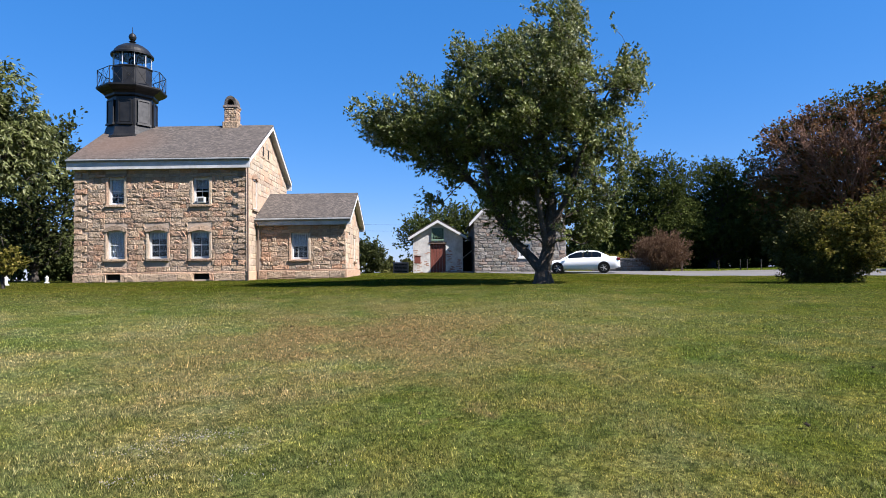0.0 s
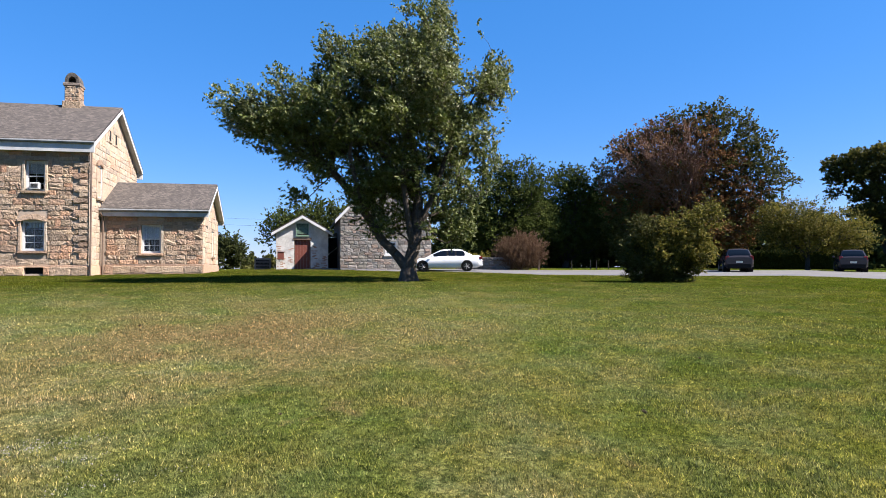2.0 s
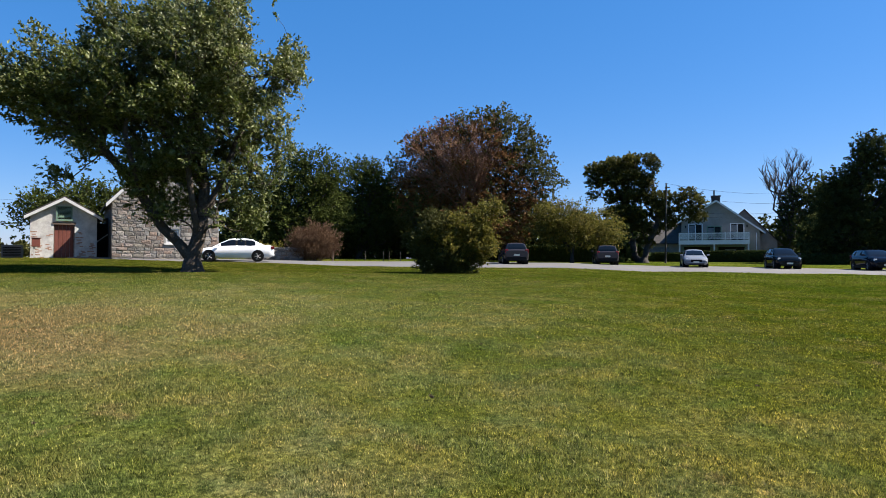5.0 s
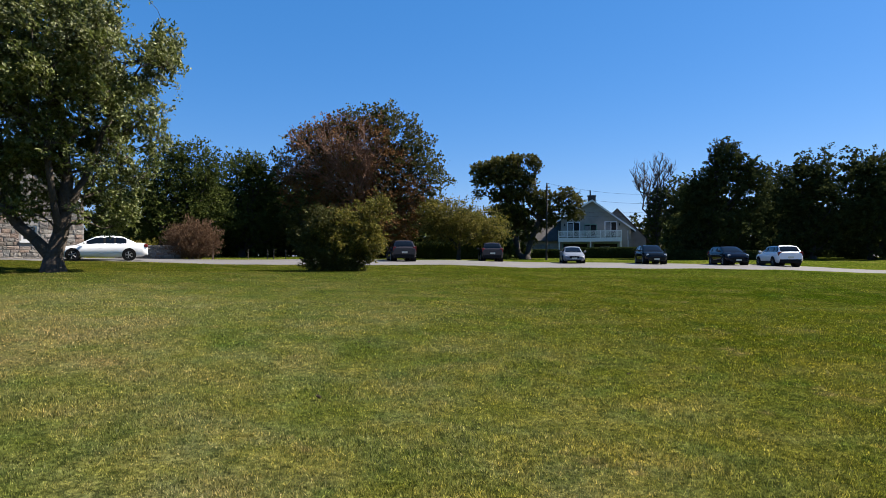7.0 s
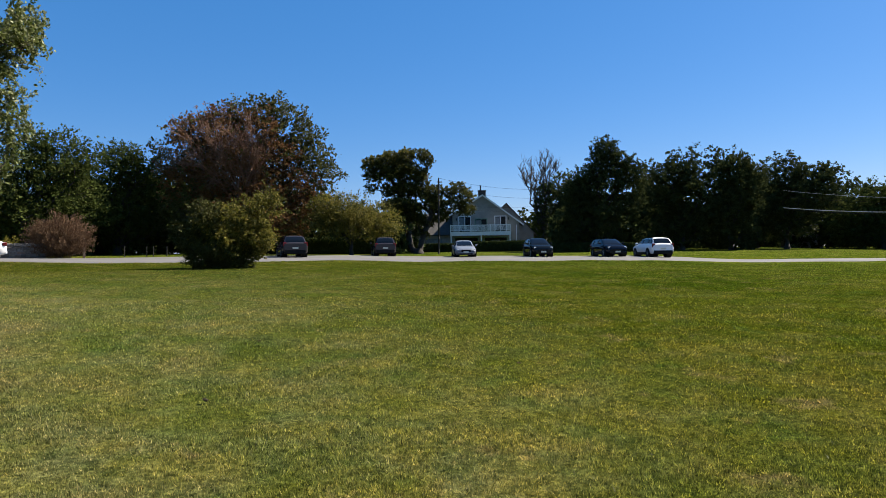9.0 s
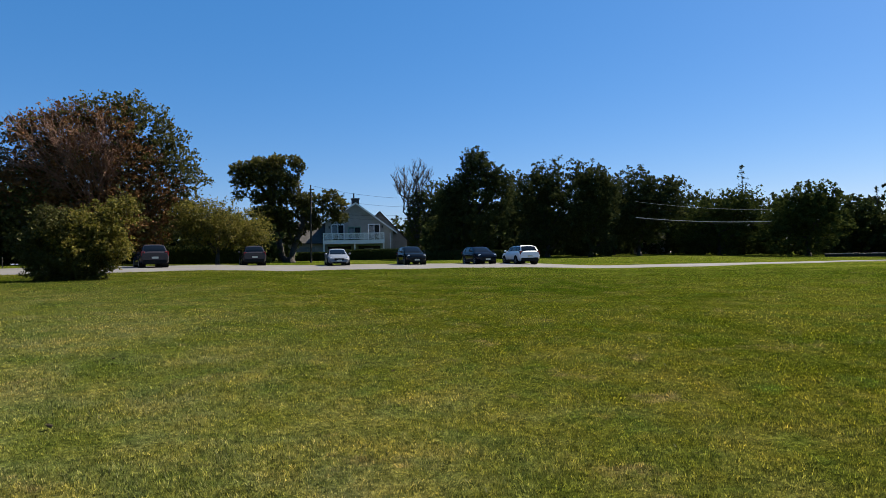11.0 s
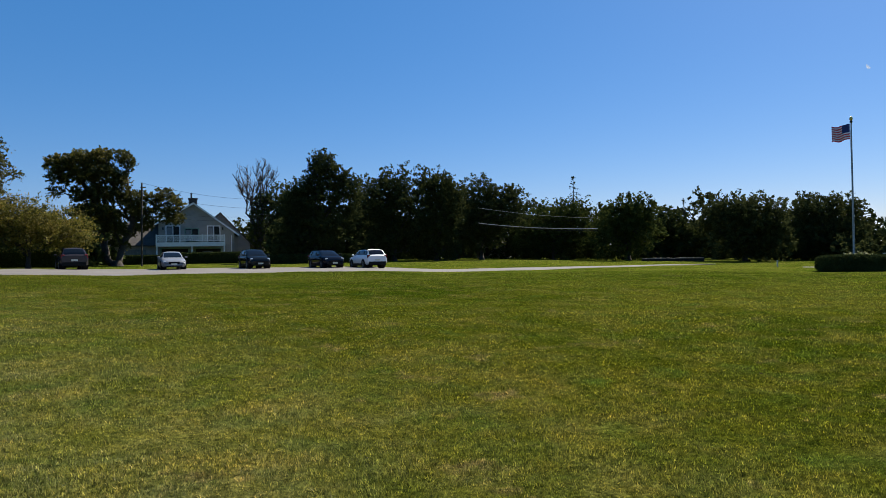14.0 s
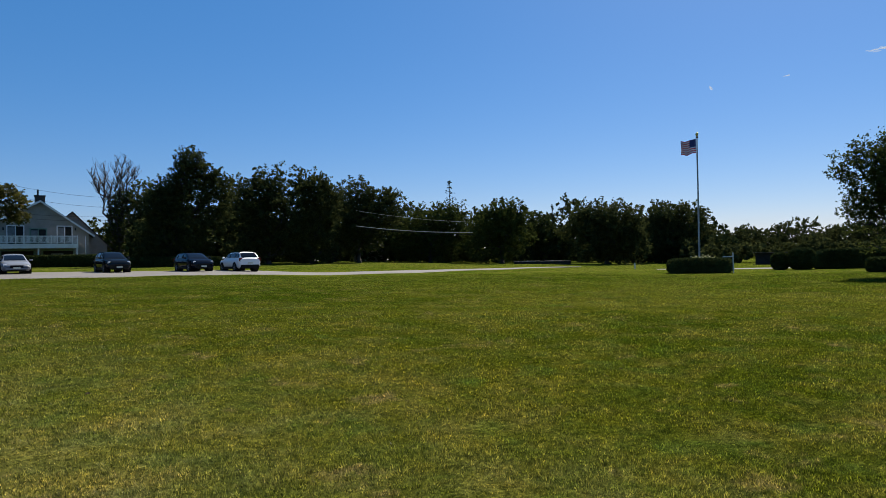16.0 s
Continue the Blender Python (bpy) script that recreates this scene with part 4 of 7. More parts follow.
tree("lawn_tree", "spreading tree reaching over the lawn and hedges", "tree", -122.05, 36,
     [(-2.2, 5.5, 1.2, 0.9), (-3.1, 5.4, 0.9, 0.5), (-3.7, 5.0, 0.6, 0.35), (-3.0, 4.6, 0.7, 0.5), (-2.0, 4.1, 1.3, 1.0), (-2.7, 3.1, 0.9, 0.8), (-0.2, 4.6, 2.5, 2.6), (-1.6, 2.1, 1.2, 1.0)], 40000, 0.11, L_MID, trunk=0.25, per=18, seed=50, lobes=5)


def spruce(az, r, H, W, seed):
    """A thin spire of drooping branches."""
    rng = np.random.default_rng(seed)
    t = thing("spruce", "slender dark conifer rising over the woodland", "tree", polar(az, r))
    tb = Tubes()
    tb.add([(0, 0, -.2), (0, 0, H * .5), (0, 0, H)], .16, .03, 6)
    pts = []
    for k in range(70):
        s = rng.uniform(.3, .99)
        L = W * (1.03 - s) * rng.uniform(.6, 1.2)
        a = rng.uniform(0, 2 * np.pi)
        e = Vector((math.cos(a) * L, math.sin(a) * L, H * s - L * .1))
        tb.add([(0, 0, H * s), e], .03, .012, 4)
        for i in range(5):
            pts.append(Vector((0, 0, H * s)).lerp(e, rng.uniform(.35, 1)) + Vector(rng.normal(0, .12, 3)))
    raw("trunk", tb.v, tb.f, BARK, t)
    leaf_object("crown", [tuple(p) for p in pts], .26, L_HEDGE, t, rng, 0.5)
    return t


spruce(-85.65, 104, 13.2, 4.6, 3)
spruce(-94.65, 110, 9.6, 3.2, 4)
tree("dry_bush", "dry brown rounded bush beside the stone wall", "bush", -18.9, 47, [(0, 1.6, 1.75, 1.15), (-0.85, 1.2, 1.0, 1.0), (.85, 1.3, 1.0, 1.0), (0, .8, 1.6, .75)], 30000, 0.14, L_DEAD, trunk=0.1, fork=0.05, seed=51, bark=TWIG, slim=0.1, droop=-1.6)


# ---- stonework ----
def stone_meshes(name, material, seed, bulge=0.6, n=8):
    """A few rough-faced blocks of unit size: x along the wall, z up, the face towards -y."""
    rng = np.random.default_rng(seed)
    out = []
    for k in range(n):
        j = lambda s: rng.uniform(-s, s)
        g = (-.5, -.455, -.17, .15, .455, .5)
        v, fs = [], []
        for iz, z in enumerate(g):
            for ix, x in enumerate(g):
                rim = ix in (0, 5) or iz in (0, 5)
                y = 0.0 if rim else -0.7 - bulge * (rng.uniform(0, 1.0) if ix in (2, 3) and iz in (2, 3) else rng.uniform(-.3, .6))
                v.append((x + (0 if rim else j(.07)), y, z + (0 if rim else j(.08))))
        for iz in range(5):
            for ix in range(5):
                a = iz * 6 + ix
                fs.append((a, a + 1, a + 7, a + 6))
        me = bpy.data.meshes.new(name)
        me.from_pydata(v, [], fs)
        me.materials.append(material)
        out.append(me)
    return out


ROUGH = stone_meshes("stone", STONE, 1)
ASHLAR = stone_meshes("stone", SMOOTH, 2, 0.5)
FIELD = stone_meshes("stone", GREY, 3)
QUOIN = stone_meshes("quoin", STONE, 9, 0.35)


def lay(parent, meshes, u0, u1, z0, z1, place, holes=(), course=(0.2, 0.32), length=(0.3, 0.8), depth=0.05, gap=0.018, seed=1, keep=None):
    """Courses of stones, each an object of its own. place(u, z): a pose on the wall. keep(u, z): whether the wall is there."""
    rng = random.Random(seed)
    z = z0
    while z < z1 - 0.06:
        h = min(rng.uniform(*course), z1 - z)
        if z1 - z - h < 0.1:
            h = z1 - z
        u = u0 - rng.uniform(0, 0.25)
        while u < u1 - 0.03:
            w = rng.uniform(*length)
            a, b = max(u, u0), min(u + w, u1)
            u += w
            pieces = [(a, b)]
            for hu0, hu1, hz0, hz1 in holes:
                if z + h > hz0 + 0.03 and z < hz1 - 0.03:
                    nxt = []
                    for p, q in pieces:
                        if p < hu0:
                            nxt.append((p, min(q, hu0)))
                        if q > hu1:
                            nxt.append((max(p, hu1), q))
                    pieces = [(p, q) for p, q in nxt if q > p]
            for p, q in pieces:
                if q - p < 0.09 or (keep and not keep((p + q) / 2, z + h / 2, (q - p) / 2, h / 2)):
                    continue
                ob = new("stone", meshes[rng.randrange(len(meshes))])
                ob.parent = parent
                ob.matrix_basis = place((p + q) / 2, z + h / 2) @ Matrix.Diagonal((q - p - gap, depth * rng.uniform(0.5, 1.4), h - gap, 1))
        z += h


def sash_window(parent, x0, x1, z0, z1, y, curtain=0.0, turn=None, arch=False, panes=3, deep=0.16):
    """A white double-hung window set back in the wall: casing, two sashes with glazing bars, panes, stone sill and lintel."""
    m = turn or Matrix.Identity(4)
    w = part("window", boxes((x0, x0 + .07, y + deep, y + deep + .1, z0, z1), (x1 - .07, x1, y + deep, y + deep + .1, z0, z1), (x0 + .07, x1 - .07, y + deep, y + deep + .1, z1 - .08, z1), (x0 + .07, x1 - .07, y + deep, y + deep + .1, z0, z0 + .07)), TRIM, parent, "white painted sash window")
    w.matrix_basis = m
    a, b, c, d = x0 + .07, x1 - .07, z0 + .07, z1 - .08
    mid = (c + d) / 2
    for lo, hi, yy in ((c, mid + .02, y + deep + .05), (mid - .02, d, y + deep + .02)):
        bars = [(a, a + .04, yy, yy + .035, lo, hi), (b - .04, b, yy, yy + .035, lo, hi), (a + .04, b - .04, yy, yy + .035, lo, lo + .05), (a + .04, b - .04, yy, yy + .035, hi - .04, hi)]
        for k in range(1, panes):
            x = a + (b - a) * k / panes
            bars.append((x - .008, x + .008, yy + .005, yy + .03, lo + .05, hi - .04))
        bars.append((a + .04, b - .04, yy + .008, yy + .028, (lo + hi) / 2 - .01, (lo + hi) / 2 + .01))
        part("sash", boxes(*bars), TRIM, w)
        part("pane", boxes((a + .04, b - .04, yy + .014, yy + .02, lo + .05, hi - .04)), GLASS, w)
    part("sill", boxes((x0 - .13, x1 + .13, y - .13, y + deep, z0 - .14, z0), bevel=.025), STONE, w, "rough stone sill")
    if arch:
        bm = bmesh.new()
        pts = [(x0 - .14, y - .09, z1 - .06)]
        for k in range(9):
            s = k / 8
            pts.append((x0 - .14 + (x1 - x0 + .28) * s, y - .09, z1 + .1 + .2 * math.sin(math.pi * s)))
        pts.append((x1 + .14, y - .09, z1 - .06))
        for k in range(8, -1, -1):
            s = k / 8
            pts.append((x0 + (x1 - x0) * s, y - .09, z1 - .06 + .1 * math.sin(math.pi * s)))
        prism(bm, pts, (0, .1, 0))
        part("lintel", bm, STONE, w, "arched stone lintel")
    else:
        part("lintel", boxes((x0 - .14, x1 + .14, y - .06, y + .04, z1, z1 + .2), bevel=.02), STONE, w)
    for j0 in (x0 - .13, x1):
        part("jamb", boxes((j0, j0 + .13, y - .05, y + .04, z0, z1 - .06), bevel=.015), SMOOTH, w, "dressed stone jamb")
    if curtain:
        bm = bmesh.new()
        n = 24
        zc = d - (d - c) * curtain
        vs = [[bm.verts.new((a + (b - a) * k / n, y + deep + .16 + .02 * math.sin(k * 1.9), zz)) for k in range(n + 1)] for zz in (zc, d)]
        for k in range(n):
            bm.faces.new((vs[0][k], vs[0][k + 1], vs[1][k + 1], vs[1][k]))
        part("curtain", bm, CURTAIN, w, "pale drawn curtain")
    return w


def gable_keep(dep, top, ridge):
    def keep(u, z, hu, hz):
        lim = ridge - 0.25 - abs(abs(u - dep / 2) + hu) * (ridge - top) / (dep / 2)
        return z + hz < max(lim, 0) or z + hz < top
    return keep


def gable_roof(parent, x0, x1, y0, y1, zeave, zridge, over, material, thick=0.1, trim=TRIM, drop=.22):
    """Two slopes with eaves boards, gutters' fascia and raking boards at the right-hand gable."""
    ym = (y0 + y1) / 2
    rise = (zridge - zeave) / (ym - y0)
    bm = bmesh.new()
    for s in (-1, 1):
        ye = y0 - over if s < 0 else y1 + over
        ze = zeave - over * rise
        prism(bm, [(x0, ye, ze), (x1, ye, ze), (x1, ym, zridge), (x0, ym, zridge)], (0, 0, thick))
    roof = part("roof", bm, material, parent, "weathered grey shingles")
    ze = zeave - over * rise
    for ye, s in ((y0 - over, 1), (y1 + over, -1)):
        part("fascia", boxes((x0 + .02, x1 - .02, ye - .03 * s, ye + .05 * s, ze - drop, ze + .02)), TRIMWORN, roof)
        part("frieze", boxes((x0 + .3, x1 - .3, ye + .05 * s, ye + (over + .03) * s, ze - drop, ze - drop + .06)), TRIMWORN, roof)
    bm = bmesh.new()
    rod(bm, (x0, y0 - over - .09, ze - .02), (x1, y0 - over - .09, ze - .02), .075, seg=8)
    part("gutter", bm, TRIMGREY, roof)
    for xe, s in ((x1, -1), (x0, 1)):
        for ya, yb in ((y0 - over, ym), (y1 + over, ym)):
            bm = bmesh.new()
            prism(bm, [(xe, ya, ze + .06), (xe, yb, zridge + .06), (xe, yb, zridge - .24), (xe, ya, ze - .22)], (.06 * s, 0, 0))
            prism(bm, [(xe + .07 * s, ya, ze - .04), (xe + .07 * s, yb, zridge - .06), (xe + .07 * s, yb, zridge - .14), (xe + .07 * s, ya, ze - .12)], (.26 * s, 0, 0))
            part("bargeboard", bm, trim, roof, "white raking board")
    return roof


# ---- stone house ----
def keepers_house():
    """The two-storey stone house with its lower wing; local x along the front, y away, z up from the lawn."""
    h = thing("stone_house", "two-storey tan stone house with grey shingle roof and low wing", "house", pose(-10.5, 35.0, 1.42))
    W, Dp, top, ridge = 9.27, 9.2, 6.6, 9.43
    holes = [(-7.5, -6.55, 1.25, 2.78), (-5.27, -4.25, 1.25, 2.75), (-3.0, -1.98, 1.22, 2.72), (-7.45, -6.6, 4.2, 5.7), (-2.87, -1.98, 4.15, 5.65), (-7.55, -6.76, 0.12, 0.42), (-2.83, -1.98, 0.10, 0.40)]
    front = part("wall", pierced(bmesh.new(), -W, 0, -0.5, top + .15, 0.0, 0.5, holes), MORTAR, h, "coursed rough sandstone front wall")
    side = part("wall", prism(bmesh.new(), [(0, 0.5, -0.5), (0, Dp, -0.5), (0, Dp, top), (0, Dp / 2, ridge - 0.1), (0, 0.5, top)], (-0.5, 0, 0)), SMOOTH, h, "sunlit dressed stone gable wall")
    part("wall", prism(bmesh.new(), [(-W, 0.5, -0.5), (-W, Dp, -0.5), (-W, Dp, top), (-W, Dp / 2, ridge - 0.1), (-W, 0.5, top)], (0.5, 0, 0)), MORTAR, h)
    part("wall", boxes((-W + .5, -.5, Dp - 0.5, Dp, -0.5, top)), MORTAR, h)
    part("floor_slab", boxes((-W + .5, -.5, .5, Dp - .5, 3.3, 3.5), (-W + .5, -.5, .5, Dp - .5, -.3, -.2)), DARK, h)
    part("partition", boxes((-W + .5, -.5, 3.4, 3.5, -.2, top)), DARK, h)
    gable_roof(h, -W - .3, .32, 0, Dp, 6.75, ridge, .28, SHINGLE, drop=.5)
    # base course, quoins and coursed stones of the front
    base = part("plinth", boxes((-W - .06, -7.55, -.07, 0, -.5, .5), (-6.76, -2.83, -.07, 0, -.5, .5), (-1.98, .07, -.07, 0, -.5, .5), (-7.55, -6.76, -.07, 0, .42, .5), (-2.83, -1.98, -.07, 0, .40, .5), (0, .07, 0, 1.85, -.5, .5), bevel=.015), SMOOTH, h, "dressed stone base course")
    place = lambda u, z: pose(u, 0, z)
    clear = [(a - .14, b + .14, c - .15, d + (.3 if c < 3 and a > -6 else .22)) for a, b, c, d in holes[:5]]
    qs = random.Random(4)
    z, k = .52, 0
    while z < top - .2:
        hh = qs.uniform(.26, .36)
        for side_x, s in ((-W, 1), (0, -1)):
            w = .72 if k % 2 == 0 else .45
            ob = new("quoin", QUOIN[qs.randrange(8)])
            ob.parent = front
            ob.matrix_basis = pose(side_x + s * w / 2 - s * .03, .0, z + hh / 2) @ Matrix.Diagonal((w, .1, hh - .02, 1))
            clear.append((min(side_x, side_x + s * w), max(side_x, side_x + s * w), z + .03, z + hh - .03))
        z, k = z + hh, k + 1
    lay(front, ROUGH, -W + .46, -.46, .52, top + .1, place, clear, seed=5, length=(.2, .74), course=(.15, .37), depth=.045, gap=.012)
    low = [(holes[5][0], holes[5][1], -1, .5), (holes[6][0], holes[6][1], -1, .5)]
    lay(base, ROUGH, -W, 0, 0.0, .42, lambda u, z: pose(u, -.07, z), low, seed=6, course=(.42, .43), length=(.7, 1.3), depth=.03)
    gk = gable_keep(Dp, top, ridge)
    sideholes = [(1.2, 1.95, 3.95, 5.75), (3.3, 3.6, 7.35, 7.95), (4.45, 4.75, 7.35, 7.95), (1.84, 8, -1, 4.9)]
    lay(side, ASHLAR, .5, Dp, .5, ridge - .3, lambda u, z: pose(0, u, z, 0, 0, 90), sideholes, course=(.26, .42), length=(.35, .95), depth=.03, gap=.01, seed=7, keep=gk)
    for (a, b, c, d), cur, ar in zip(holes[:5], (1.0, 0.25, 0.2, 0.6, 0.4), (True, True, True, False, False)):
        sash_window(h, a, b, c, d, 0.0, cur, arch=ar, panes=2)
    for a, b, c, d in holes[5:]:
        part("cellar_window", boxes((a, a + .05, .15, .2, c, d), (b - .05, b, .15, .2, c, d), (a + .05, b - .05, .15, .2, d - .04, d), (a, b, .3, .34, c, d)), DARK, h, "dark cellar opening")
    # window and slits of the gable wall
    q = pose(0, 0, 0, 0, 0, 90)
    sash_window(h, 1.2, 1.95, 4.0, 5.7, -.02, 0.6, q, True, 2, deep=.0)
    for y in (3.3, 4.45):
        part("slit", boxes((.003, .02, y, y + .3, 7.35, 7.95)), DARK, h, "dark narrow gable opening")
        part("slit_sill", boxes((0, .07, y - .08, y + .38, 7.25, 7.35), bevel=.01), SMOOTH, h)
    ac = part("air_conditioner", boxes((-2.62, -2.2, -.12, .2, 4.24, 4.56), bevel=.012), TRIM, h, "white window air conditioner")
    part("vent_panel", boxes((-2.56, -2.26, -.126, -.118, 4.3, 4.5)), DARK, ac)
    part("vent_grille", boxes(*[(-2.56, -2.26, -.135, -.126, 4.31 + k * .05, 4.325 + k * .05) for k in range(4)]), TRIMGREY, ac)
    # rain pipes
    for x, y, zt in ((.13, -.1, top), (.18, 1.7, 3.25)):
        bm = bmesh.new()
        rod(bm, (x, y, .0), (x, y, zt - .25), .045)
        rod(bm, (x, y, zt - .25), (x - .05, y - .28, zt - .02), .045)
        part("downpipe", bm, surf_pipe, h, "dark brown rain pipe")
    # chimney
    c = part("chimney", boxes((-2.85, -1.85, 4.15, 5.15, ridge - .6, 10.5), bevel=.02), MORTAR, h, "tan stone chimney with arched hood")
    for side_i, (rz, ox, oy) in enumerate(((0, -2.35, 4.15), (90, -1.85, 4.65))):
        lay(c, ROUGH, -.5, .5, ridge - .3, 10.5, lambda u, z, rz=rz, ox=ox, oy=oy: pose(ox, oy, z, 0, 0, rz) @ pose(u, 0, 0), course=(.22, .3), length=(.3, .7), depth=.05, seed=20 + side_i)
    part("chimney_cap", boxes((-2.95, -1.75, 4.05, 5.25, 10.5, 10.66), bevel=.03), GREY, c)
    bm = bmesh.new()
    arc = [(-2.85 + .5 - .5 * math.cos(math.pi * k / 12), 4.15, 10.66 + .08 + .5 * math.sin(math.pi * k / 12)) for k in range(13)]
    inn = [(-2.85 + .5 - .3 * math.cos(math.pi * k / 12), 4.15, 10.66 + .06 + .3 * math.sin(math.pi * k / 12)) for k in range(13)]
    prism(bm, [(-2.85, 4.15, 10.66)] + arc + [(-1.85, 4.15, 10.66), (-2.05, 4.15, 10.66)] + inn[::-1] + [(-2.65, 4.15, 10.66)], (0, 1.0, 0))
    part("chimney_hood", bm, surf("sooty_stone", (0.025, 0.022, 0.02), (0.1, 0.085, 0.07), 3, 0.95, bump=0.8, bscale=8, dist=0.05), c, "soot-darkened arched hood")
    part("chimney_base", boxes((-2.98, -1.72, 4.02, 5.28, ridge - .6, ridge + .22), bevel=.03), STONE, c, "wider stone foot of the chimney")
    # upright near-black sheet that stands for the shade under the arch
    part("hood_shade", boxes((-2.62, -2.08, 4.6, 4.7, 10.6, 10.98)), DARK, c, "near-black sheet for the shaded inside of the hood")
    c.matrix_basis = Matrix.Translation((-2.22, 4.65, 0)) @ Matrix.Diagonal((.74, .74, 1.02, 1)) @ Matrix.Translation((0, 0, -.15)) @ Matrix.Translation((2.35, -4.65, 0))
    # low wing
    X0, X1, Y0, Y1, wt, wr = 0.0, 5.1, 1.9, 8.0, 3.5, 5.2
    wh = [(2.0, 2.98, 1.15, 2.68)]
    wf = part("wing_wall", pierced(bmesh.new(), X0 + .02, X1, -.5, wt + .1, Y0, Y0 + .45, wh), MORTAR, h, "rough sandstone wall of the low wing")
    wg = part("wing_wall", prism(bmesh.new(), [(X1, Y0 + .45, -.5), (X1, Y1, -.5), (X1, Y1, wt), (X1, (Y0 + Y1) / 2, wr - .1), (X1, Y0 + .45, wt)], (-.45, 0, 0)), SMOOTH, h)
    part("wing_wall", boxes((X0, X1 - .45, Y1 - .45, Y1, -.5, wt), (X0 + .02, X1 - .45, 4.2, 4.3, -.5, wt)), DARK, h)
    gable_roof(h, .03, X1 + .35, Y0, Y1, 3.58, wr, .3, SHINGLE, drop=.33)
    wp = part("plinth", boxes((.1, X1 + .07, Y0 - .07, Y0, -.5, .55), (X1, X1 + .07, Y0, Y1 + .05, -.5, .55), bevel=.015), SMOOTH, h, "pale dressed base course")
    lay(wp, ROUGH, .1, X1, .1, .47, lambda u, z: pose(u, Y0 - .07, z), course=(.42, .43), length=(.7, 1.3), depth=.03, seed=8)
    lay(wf, ROUGH, .3, X1, .58, wt, lambda u, z: pose(u, Y0, z), [(1.86, 3.12, 1.0, 2.9)], course=(.15, .35), length=(.2, .7), depth=.045, gap=.012, seed=9)
    lay(wg, ASHLAR, Y0 + .05, Y1, .58, wr - .2, lambda u, z: pose(X1, u, z, 0, 0, 90), [(5.2, 5.8, 1.0, 2.6)], course=(.24, .4), length=(.35, .9), depth=.03, gap=.01, seed=10, keep=lambda u, z, a, b: z + b < wt or z + b < wr - .25 - (abs(u - (Y0 + Y1) / 2) + a) * (wr - wt) / ((Y1 - Y0) / 2))
    sash_window(h, 2.0, 2.98, 1.15, 2.68, Y0, 0.5)
    part("iron_anchor", rod(bmesh.new(), (X1, Y0 + 1.3, 2.65), (X1 + .06, Y0 + 1.3, 2.65), .09, seg=10), IRON, h)
    sash_window(h, 5.25, 5.75, 1.05, 2.5, -X1 - .02, 0.6, q, False, 2, deep=.0)
    return h


surf_pipe = surf("brown_pipe", (0.07, 0.045, 0.03), (0.12, 0.08, 0.055), 4, 0.6, bump=0.1)
keepers_house()


